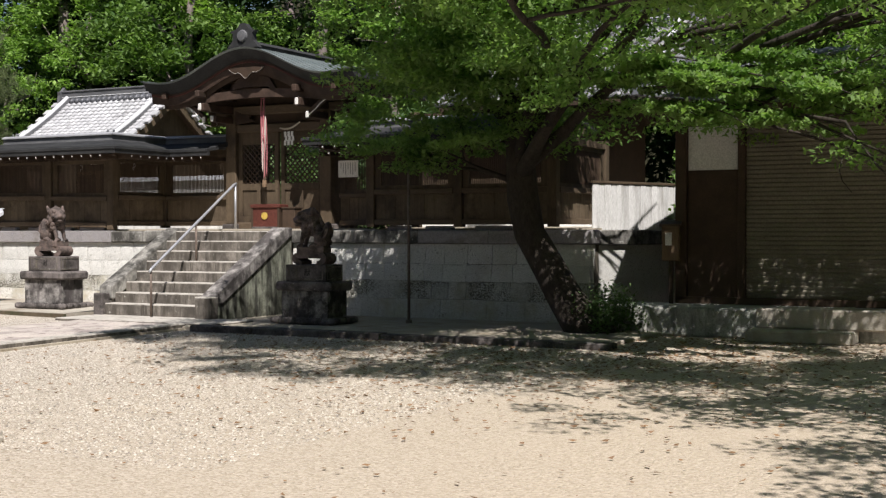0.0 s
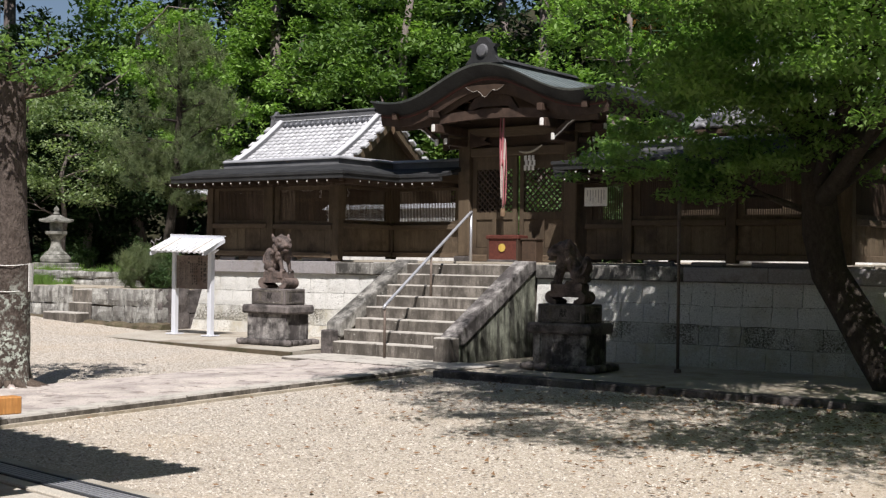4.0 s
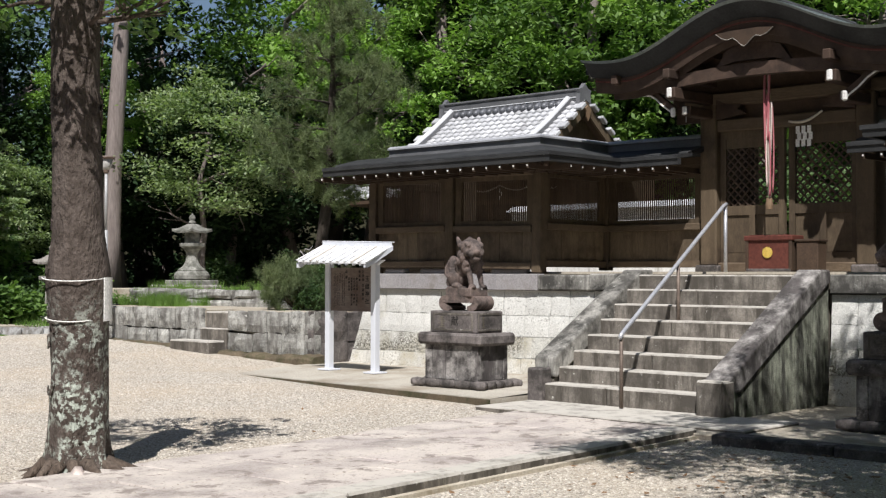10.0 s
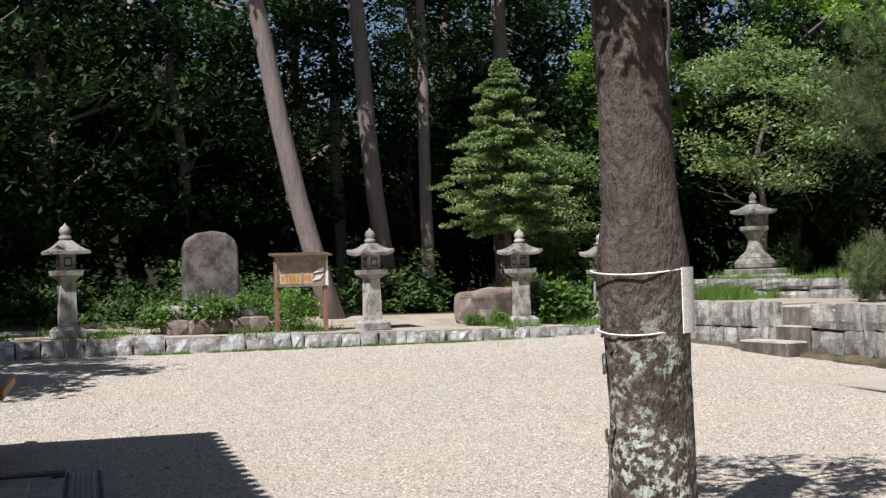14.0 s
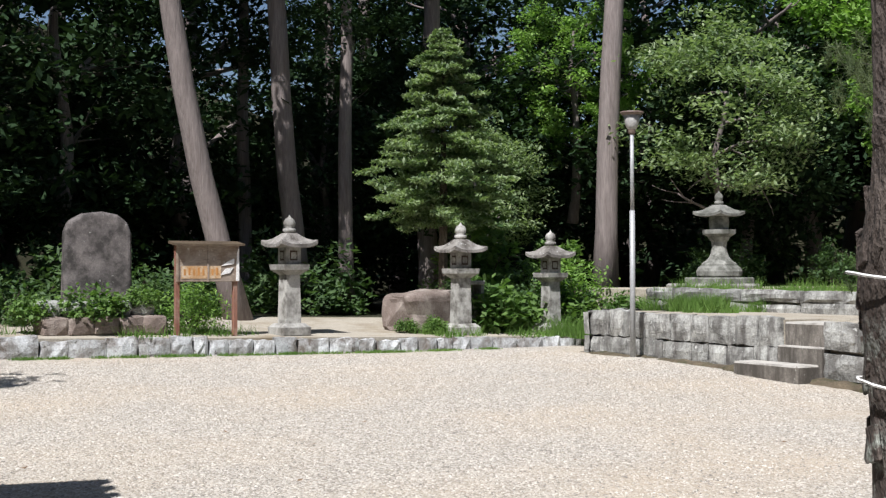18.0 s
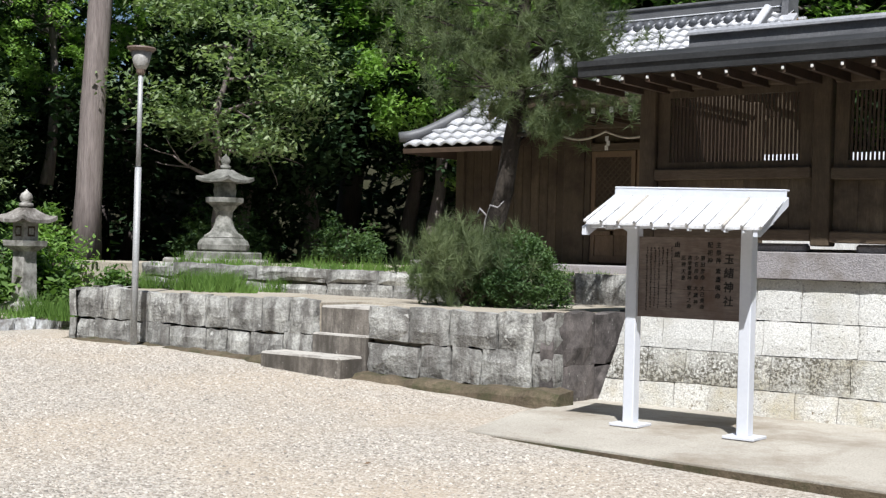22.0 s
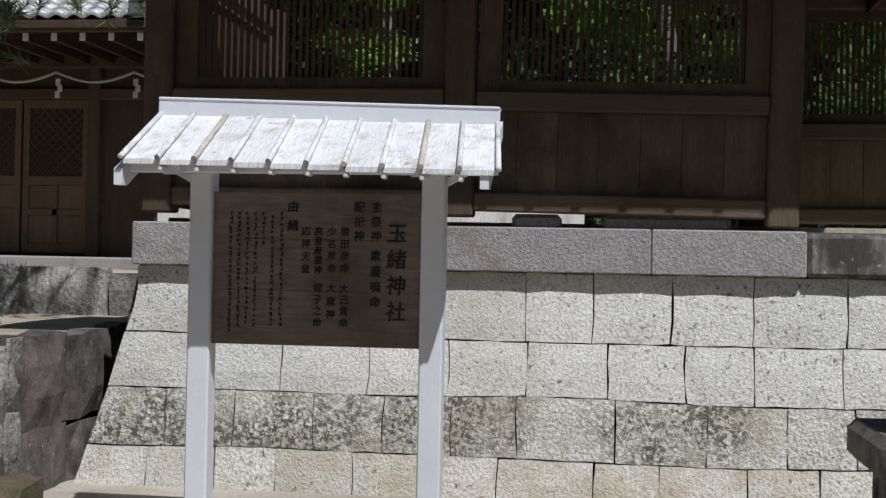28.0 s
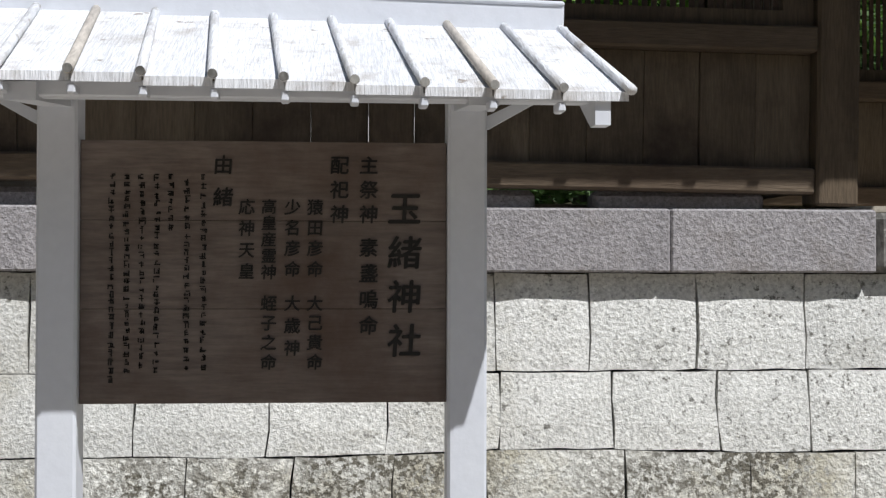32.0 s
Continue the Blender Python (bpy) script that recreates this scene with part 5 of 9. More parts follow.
# ---- white notice stand ----
ROLL = Matrix.Translation((-4.66, 0, 1.83)) @ Matrix.Rotation(0.026, 4, "Y") @ Matrix.Translation((4.66, 0, -1.83))


def build_sign():
    sg = thing("notice_stand", "white roofed notice stand with dark inscribed board", "notice stand")
    for x0, x1 in ((-5.178, -5.092), (-4.298, -4.212)):
        post = part("post", Shape().block(x0, x1, -1.495, -1.405, 0.18, 1.66, 0.006), WHITE_POST, sg, "white painted square post")
        part("foot_plate", Shape().block(x0 - 0.07, x1 + 0.07, -1.56, -1.34, 0.165, 0.185, 0.003), WHITE_POST, post)
    for z0, z1, nm in ((0.955, 1.160, "lower_board"), (1.1605, 1.352, "middle_board"), (1.3525, 1.525, "upper_board")):
        part(nm, Shape().block(-5.091, -4.299, -1.465, -1.435, z0, z1, 0.0012), BOARD, sg, "dark board with black brush writing")
    # roof: front and back slopes of boards with battens
    yr, zr, yf, zf, yb, zb = -1.37, 1.815, -1.87, 1.60, -1.30, 1.80
    rng = random.Random(11)
    n = 10
    for side, (ye, ze) in enumerate(((yf, zf),)):
        for i in range(n):
            a0, a1 = -5.335 + 1.30 * i / n, -5.335 + 1.30 * (i + 1) / n
            b0, b1 = -5.295 + 1.315 * i / n, -5.295 + 1.315 * (i + 1) / n
            d = rng.uniform(-0.003, 0.003) - 0.026 * (b0 + 4.66)
            s = Shape()
            s.add([(b0 + 0.002, ye, ze + d), (b1 - 0.002, ye, ze + d), (a1 - 0.002, yr, zr + d), (a0 + 0.002, yr, zr + d),
                   (b0 + 0.002, ye, ze + d - 0.018), (b1 - 0.002, ye, ze + d - 0.018), (a1 - 0.002, yr, zr + d - 0.018), (a0 + 0.002, yr, zr + d - 0.018)],
                  [(0, 1, 2, 3), (7, 6, 5, 4), (0, 4, 5, 1), (1, 5, 6, 2), (2, 6, 7, 3), (3, 7, 4, 0)])
            part("roof_board", s, WHITE_PAINT, sg)
        for i in range(n + 1):
            a, b = -5.335 + 1.30 * i / n, -5.295 + 1.315 * i / n
            d = -0.026 * (b + 4.66)
            pts = [(a, yr, zr + 0.006 + d), (b, ye + (0.02 if side else -0.02), ze + 0.006 + d)]
            s = Shape().tube(pts, 0.0105, 8)
            part("batten", s, BATTEN_BROWN if i in (2, 8) else WHITE_PAINT, sg, smooth=True)
            if side == 0 and 0 < i < n:
                part("batten_end", Shape().lathe([(0.0, 0.0), (0.009, 0.0), (0.009, 0.004), (0.0, 0.004)], 0, 0, 0, 10, Matrix.Translation((b, ye - 0.0205, ze + 0.006 + d)) @ Matrix.Rotation(radians(90), 4, "X")), COPING_OLD, sg, "bare grey end grain")
                part("batten_bracket", Shape().block(b - 0.0085, b + 0.0085, ye + 0.004, ye + 0.05, ze - 0.037 + d, ze - 0.018 + d, 0.003), WHITE_POST, sg)
    part("ridge_board", Shape().block(-5.345, -4.025, -1.395, -1.375, 1.79, 1.868, 0.004, ROLL), WHITE_POST, sg)
    part("ridge_cap", Shape().block(-5.345, -4.025, -1.40, -1.33, 1.862, 1.874, 0.004, ROLL), WHITE_POST, sg)
    for x in (-5.315, -4.03):
        s = Shape()
        s.prism([(yf + 0.01, zf - 0.075), (yf + 0.06, zf - 0.075), (yr, zr - 0.07), (yr, zr - 0.01), (yf + 0.01, zf - 0.018)], "x", x - 0.015, x + 0.015)
        part("bargeboard", s, WHITE_POST, sg)
    for x0 in (-5.135, -4.255):
        part("cross_arm", Shape().prism([(-1.82, 1.565), (-1.40, 1.60), (-1.37, 1.66), (-1.37, 1.795), (-1.40, 1.78), (-1.82, 1.60)], "x", x0 - 0.03, x0 + 0.03), WHITE_POST, sg)
        for sx in (-1, 1):
            if (x0 < -4.7) == (sx < 0):
                part("brace", Shape().prism([(sx * 0.045, 1.555), (sx * 0.045, 1.585), (sx * 0.13, 1.625), (sx * 0.17, 1.625)], "y", -1.47, -1.43, Matrix.Translation((x0, 0, 0))), WHITE_POST, sg)
    part("eave_beam", Shape().block(-5.30, -4.04, -1.80, -1.75, 1.575, 1.608, 0.004), WHITE_POST, sg)
    return sg


sign = build_sign()


def brush_text(parent, text, x, z_top, size, gap, at=(0.022, -1.4672), bold=0.022):
    """A column of brush characters written downwards on the board; bold: how far the strokes are thickened."""
    for i, ch in enumerate(text):
        cu = bpy.data.curves.new("writing", "FONT")
        cu.body, cu.size, cu.extrude = ch, size, 0.0006
        cu.align_x, cu.align_y = "CENTER", "CENTER"
        tmp = new("writing", cu)
        bpy.context.view_layer.update()
        src = bpy.data.meshes.new_from_object(tmp.evaluated_get(bpy.context.evaluated_depsgraph_get()))
        bpy.data.objects.remove(tmp)
        s = Shape()
        verts, faces = [tuple(v.co) for v in src.vertices], [tuple(f.vertices) for f in src.polygons]
        d = bold * size
        for k, (dx, dy) in enumerate(((0, 0), (d, 0.25 * d), (-d, -0.25 * d), (0.3 * d, 0.8 * d), (-0.3 * d, -0.8 * d))):
            s.add([(a + dx + 0.06 * b, b + dy, c + 0.00006 * k) for a, b, c in verts], faces)
        me = bpy.data.meshes.new("character")
        me.from_pydata(s.v, [], s.f)
        me.materials.append(INK)
        o = new("character", me)
        tagged(o, kind="stuff")
        o.parent = parent
        o.matrix_basis = pose(x + at[0], at[1], z_top + at[0] * 0.55 - size * 0.5 - i * size * gap, 90, 0, 0)


for text, x, z, size, gap in (("玉緒神社", -4.413, 1.400, 0.076, 1.27), ("主祭神", -4.492, 1.480, 0.042, 1.28), ("素盞嗚命", -4.492, 1.300, 0.043, 1.32), ("配祀神", -4.556, 1.480, 0.042, 1.28),
                              ("猿田彦命", -4.609, 1.385, 0.036, 1.25), ("大己貴命", -4.609, 1.175, 0.036, 1.18), ("少名彦命", -4.658, 1.385, 0.036, 1.25), ("大歳神", -4.658, 1.175, 0.036, 1.35),
                              ("高皇産霊神", -4.709, 1.385, 0.034, 1.05), ("蛭子之命", -4.709, 1.175, 0.036, 1.18), ("応神天皇", -4.757, 1.385, 0.036, 1.3), ("由緒", -4.808, 1.480, 0.044, 1.6)):
    brush_text(sign, text, x, z, size, gap)
rng = random.Random(4)
for i, (x, z0, z1) in enumerate(((-4.848, 1.44, 1.02), (-4.884, 1.43, 1.02), (-4.918, 1.44, 1.32), (-4.948, 1.44, 1.02), (-4.980, 1.44, 1.02), (-5.012, 1.44, 1.02), (-5.044, 1.44, 1.00))):
    s = Shape()
    z = z0
    while z > z1:
        h = rng.uniform(0.011, 0.016)
        w, c = rng.uniform(0.011, 0.016), x + 0.02 + rng.uniform(-0.0015, 0.0015)
        for q in range(rng.randint(2, 4)):
            zz = z + 0.012 - h * rng.random()
            a, b = sorted((rng.uniform(-0.5, 0.0) * w, rng.uniform(0.1, 0.5) * w))
            s.box(c + a, c + b, -1.4675, -1.4655, zz - 0.0011, zz + 0.0011)
        for q in range(rng.randint(1, 3)):
            xx = c + rng.uniform(-0.45, 0.45) * w
            s.box(xx - 0.0011, xx + 0.0011, -1.4675, -1.4655, z + 0.012 - h, z + 0.012 - h * rng.uniform(0.0, 0.5))
        z -= h + rng.uniform(0.003, 0.006)
    tagged(part("small_writing", s, INK, sign, "column of small unreadable writing"), kind="stuff")


# ---- guardian lions ----
def ball(bm, c, r, rot=(0, 0, 0)):
    k = bmesh.ops.create_icosphere(bm, subdivisions=3 if max(r) > 0.05 else 2, radius=1.0)
    m = Matrix.LocRotScale(c, Euler([radians(a) for a in rot]), r)
    bmesh.ops.transform(bm, matrix=m, verts=k["verts"])


def curl(bm, c, r, sy, turns=1.6, w=0.016):
    """A carved spiral lock on the side of the body; sy: which side it faces."""
    n = int(9 * turns)
    for i in range(n):
        u = i / (n - 1)
        a = u * turns * 2 * math.pi
        q = r * (1 - 0.85 * u)
        ball(bm, (c[0] + q * math.cos(a), c[1] + sy * 0.012 * u, c[2] + q * math.sin(a)), (w, w * 0.9, w))


def lock(bm, pts, r0, r1):
    """A tapering carved strand."""
    n = len(pts) - 1
    for i in range(n):
        p, q = Vector(pts[i]), Vector(pts[i + 1])
        for k in range(4):
            u = (i + k / 4) / n
            r = r0 + (r1 - r0) * u
            ball(bm, p.lerp(q, k / 4), (r, r, r))


def lion_mesh():
    """A seated guardian lion facing +x on a low slab, about 0.7 m high."""
    bm = bmesh.new()
    for sy in (-1, 1):
        # haunch, hind paw, shoulder, foreleg
        ball(bm, (-0.125, sy * 0.085, 0.215), (0.088, 0.06, 0.105), (0, 20, 0))
        ball(bm, (-0.06, sy * 0.10, 0.13), (0.08, 0.045, 0.035))
        ball(bm, (-0.005, sy * 0.105, 0.118), (0.04, 0.042, 0.03))
        ball(bm, (0.10, sy * 0.075, 0.36), (0.075, 0.055, 0.10), (0, 12, 0))
        lock(bm, [(0.125, sy * 0.078, 0.33), (0.165, sy * 0.078, 0.22), (0.185, sy * 0.078, 0.13)], 0.042, 0.030)
        ball(bm, (0.205, sy * 0.085, 0.118), (0.05, 0.042, 0.03))
        ball(bm, (0.135, sy * 0.10, 0.315), (0.045, 0.035, 0.042))
        for k in range(3):
            ball(bm, (0.225, sy * 0.085 + 0.024 * (k - 1), 0.112), (0.025, 0.013, 0.022))
        # curls of the mane
        curl(bm, (0.085, sy * 0.128, 0.455), 0.048, sy)
        curl(bm, (0.125, sy * 0.118, 0.385), 0.042, sy)
        curl(bm, (0.015, sy * 0.112, 0.50), 0.042, sy)
        curl(bm, (0.01, sy * 0.118, 0.41), 0.038, sy)
        curl(bm, (-0.145, sy * 0.13, 0.235), 0.05, sy, 1.3, 0.013)
        for k in range(4):
            lock(bm, [(-0.01 - 0.012 * k, sy * (0.085 + 0.012 * k), 0.54 - 0.05 * k), (-0.05, sy * (0.075 + 0.01 * k), 0.49 - 0.05 * k), (-0.055, sy * (0.07 + 0.01 * k), 0.44 - 0.05 * k)], 0.024, 0.012)
    # trunk of the body, chest and neck
    ball(bm, (-0.13, 0, 0.22), (0.11, 0.115, 0.125))
    ball(bm, (-0.05, 0, 0.34), (0.095, 0.105, 0.17), (0, 34, 0))
    ball(bm, (0.07, 0, 0.40), (0.105, 0.11, 0.12))
    ball(bm, (0.05, 0, 0.48), (0.12, 0.125, 0.12))
    ball(bm, (0.15, 0, 0.38), (0.05, 0.065, 0.085))
    # head, snout, jaws
    first = len(bm.verts)
    ball(bm, (0.10, 0, 0.575), (0.125, 0.115, 0.10), (0, 14, 0))
    ball(bm, (0.205, 0, 0.54), (0.085, 0.085, 0.07), (0, 22, 0))
    ball(bm, (0.278, 0, 0.525), (0.026, 0.045, 0.03))
    ball(bm, (0.225, 0, 0.458), (0.06, 0.06, 0.028), (0, 6, 0))
    ball(bm, (0.17, 0, 0.445), (0.05, 0.05, 0.03))
    for sy in (-1, 1):
        # face: ear, brow, eye, cheek, fangs
        lock(bm, [(0.05, sy * 0.095, 0.60), (0.03, sy * 0.115, 0.655), (0.015, sy * 0.12, 0.69)], 0.036, 0.012)
        ball(bm, (0.195, sy * 0.068, 0.61), (0.06, 0.032, 0.025), (0, 25, 0))
        ball(bm, (0.215, sy * 0.074, 0.578), (0.024, 0.018, 0.02))
        ball(bm, (0.19, sy * 0.08, 0.53), (0.055, 0.03, 0.045))
        ball(bm, (0.25, sy * 0.05, 0.505), (0.045, 0.032, 0.035))
        lock(bm, [(0.15, sy * 0.085, 0.50), (0.14, sy * 0.095, 0.46), (0.12, sy * 0.10, 0.44)], 0.026, 0.012)
    for k in range(5):
        lock(bm, [(0.06 - 0.04 * k, 0, 0.665 - 0.012 * k * k), (0.03 - 0.04 * k, 0, 0.655 - 0.014 * k * k - 0.01 * k), (0.0 - 0.035 * k, 0, 0.62 - 0.02 * k * k)], 0.03, 0.014)
    bm.verts.ensure_lookup_table()
    turn = Matrix.Translation((0.06, 0, 0)) @ Matrix.Rotation(radians(-20), 4, "Z") @ Matrix.Translation((-0.06, 0, 0))
    grow = Matrix.Translation((0.08, 0, 0.55)) @ Matrix.Scale(1.12, 4) @ Matrix.Translation((-0.08, 0, -0.55))
    bmesh.ops.transform(bm, matrix=turn @ grow, verts=list(bm.verts)[first:])
    # plume of the tail: strands that rise from two curls
    ball(bm, (-0.21, 0, 0.24), (0.07, 0.085, 0.14), (0, -10, 0))
    ball(bm, (-0.225, 0, 0.36), (0.07, 0.08, 0.13), (0, -10, 0))
    for k in range(7):
        y = 0.03 * (k - 3)
        lock(bm, [(-0.17, y * 1.2, 0.20), (-0.245, y * 1.3, 0.27), (-0.275, y, 0.35), (-0.265, y * 0.4, 0.45)], 0.024, 0.010)
        lock(bm, [(-0.14, y * 1.2, 0.25), (-0.185, y * 1.1, 0.33), (-0.225, y * 0.6, 0.43)], 0.022, 0.010)
    for sy in (-1, 1):
        curl(bm, (-0.215, sy * 0.085, 0.165), 0.05, sy, 1.5, 0.018)
        curl(bm, (-0.15, sy * 0.09, 0.30), 0.035, sy, 1.3, 0.014)
    k = bmesh.ops.create_cube(bm, size=1.0)
    bmesh.ops.transform(bm, matrix=Matrix.LocRotScale((0.005, 0, 0.05), None, (0.46, 0.27, 0.10)), verts=k["verts"])
    k = bmesh.ops.create_cube(bm, size=1.0)
    bmesh.ops.transform(bm, matrix=Matrix.LocRotScale((-0.09, 0, 0.09), None, (0.24, 0.25, 0.06)), verts=k["verts"])
    me = bpy.data.meshes.new("guardian_lion")
    bm.to_mesh(me)
    bm.free()
    me.materials.append(LION_STONE)
    return me


LION = lion_mesh()


def guardian(m, face):
    ped = thing("lion_pedestal", "lichen-blackened stepped stone pedestal with scroll-edged bench", "stone pedestal", "lion pedestals", m=m)
    rng = random.Random(face + 9)
    s = Shape()
    s.block(-0.50, 0.50, -0.50, 0.50, 0.0, 0.10, 0.03)
    part("footing", s, DARK_STONE, ped)
    for i in range(5):
        for ax in range(4):
            c = -0.46 + 0.23 * i
            mm = Matrix.Rotation(ax * math.pi / 2, 4, "Z")
            s = Shape().lathe([(0.0, -0.115), (0.04, -0.105), (0.055, 0.0), (0.04, 0.105), (0.0, 0.115)], 0, 0, 0, 10, mm @ Matrix.Translation((c, -0.50, 0.06)) @ Matrix.Rotation(radians(90), 4, "Y"))
            part("footing_scallop", s, DARK_STONE, ped, smooth=True)
    for ax in range(4):
        mm = Matrix.Rotation(ax * math.pi / 2, 4, "Z")
        part("corner_block", Shape().block(-0.41, -0.30, -0.41, -0.30, 0.10, 0.50, 0.008, mm), PED_STONE, ped, "pale corner block")
        for k, (a, b) in enumerate(((-0.295, -0.10), (-0.095, 0.10), (0.105, 0.295))):
            part("die_slab", Shape().block(a, b, -0.405 + 0.004 * (k % 2), -0.33, 0.10, 0.50, 0.008, mm), PED_STONE, ped)
    part("die_core", Shape().box(-0.35, 0.35, -0.35, 0.35, 0.10, 0.50), DARK_STONE, ped)
    part("cap", Shape().block(-0.49, 0.49, -0.49, 0.49, 0.50, 0.64, 0.03), DARK_STONE, ped)
    up = part("upper_die", Shape().block(-0.36, 0.36, -0.36, 0.36, 0.64, 0.89, 0.012), DARK_STONE, ped)
    for ax in range(4):
        mm = Matrix.Rotation(ax * math.pi / 2, 4, "Z")
        s = Shape()
        for bx in ((-0.31, 0.31, 0.845, 0.865), (-0.31, 0.31, 0.665, 0.685), (-0.31, -0.29, 0.685, 0.845), (0.29, 0.31, 0.685, 0.845)):
            s.box(bx[0], bx[1], -0.366, -0.359, bx[2], bx[3], mm)
        part("panel_border", s, STEP_STONE, up)
        for k, x in enumerate((-0.17,)):
            s = Shape()
            for q in range(6):
                s.box(x - 0.05 + 0.018 * (q % 2), x + 0.05 - 0.012 * (q % 3), -0.3645, -0.3595, 0.70 + q * 0.023, 0.708 + q * 0.023, mm)
            s.box(x - 0.006, x + 0.006, -0.3648, -0.359, 0.70, 0.83, mm)
            tagged(part("carved_character", s, MORTAR, up, "worn unreadable carving"), kind="stuff")
    brush_text(up, "献", 0.03, 0.825, 0.115, 1.0, (0.0, -0.3612), 0.012)
    # bench: a thick board whose ends roll down into scroll feet
    mid = [(-0.135, 0.035), (-0.165, 0.028), (-0.205, 0.035), (-0.245, 0.055), (-0.265, 0.09), (-0.25, 0.122), (-0.215, 0.135)]
    mid = mid + [(-x, z) for x, z in mid[::-1]]
    wid = [0.022, 0.03, 0.038, 0.046, 0.046, 0.043, 0.042]
    wid = wid + wid[::-1]
    for _ in range(2):
        mid = [mid[0]] + [((1 - q) * a[0] + q * b[0], (1 - q) * a[1] + q * b[1]) for a, b in zip(mid[:-1], mid[1:]) for q in (0.25, 0.75)] + [mid[-1]]
        wid = [wid[0]] + [(1 - q) * a + q * b for a, b in zip(wid[:-1], wid[1:]) for q in (0.25, 0.75)] + [wid[-1]]
    out, inn = [], []
    for i, (x, z) in enumerate(mid):
        d = Vector((mid[min(i + 1, len(mid) - 1)][0] - mid[max(i - 1, 0)][0], mid[min(i + 1, len(mid) - 1)][1] - mid[max(i - 1, 0)][1])).normalized()
        out.append((x - d.y * wid[i], 0.89 + z + d.x * wid[i]))
        inn.append((x + d.y * wid[i], 0.89 + z - d.x * wid[i]))
    s = Shape()
    k = len(mid)
    for y in (-0.22, 0.22):
        s.v += [(x, y, z) for x, z in out] + [(x, y, z) for x, z in inn]
    for i in range(k - 1):
        s.f += [(i, i + 1, k + i + 1, k + i), (2 * k + i + 1, 2 * k + i, 3 * k + i, 3 * k + i + 1), (i, 2 * k + i, 2 * k + i + 1, i + 1), (k + i, k + i + 1, 3 * k + i + 1, 3 * k + i)]
    s.f += [(0, k, 3 * k, 2 * k), (k - 1, 3 * k - 1, 4 * k - 1, 2 * k - 1)]
    bench = part("bench", s, LION_STONE, ped, "rounded brown stone bench with scroll feet")
    bv = bench.modifiers.new("bevel", "BEVEL")
    bv.width, bv.segments, bv.limit_method, bv.angle_limit = 0.012, 2, "ANGLE", 0.9
    o = new("guardian_lion", LION)
    ped.scale = (1.0, 0.64, 1.0)
    o.matrix_basis = m @ pose(0, 0, 1.052, 0, 0, -8 * face)
    o.scale = (0.98 * face, 0.98, 0.98)
    r = o.modifiers.new("remesh", "REMESH")
    r.mode, r.voxel_size, r.use_smooth_shade = "VOXEL", 0.008, True
    tagged(o, "weathered dark stone guardian lion sitting upright", "lion statue", "guardian lions")


guardian(pose(-2.30, -1.87, 0.13), 1)
guardian(pose(3.02, -1.88, 0.05), -1)

# ---- thin steel pole in the tree shade ----
pl = thing("flag_pole", "thin rusty steel pole standing before the podium", "pole")
part("shaft", Shape().tube([(4.24, -1.15, 0.0), (4.24, -1.15, 2.75)], 0.022, 8), STEEL_DARK, pl, smooth=True)
part("collar", Shape().lathe([(0.0, 0.0), (0.05, 0.0), (0.045, 0.05), (0.0, 0.05)], 4.24, -1.15, 0.05, 10), STEEL_DARK, pl)


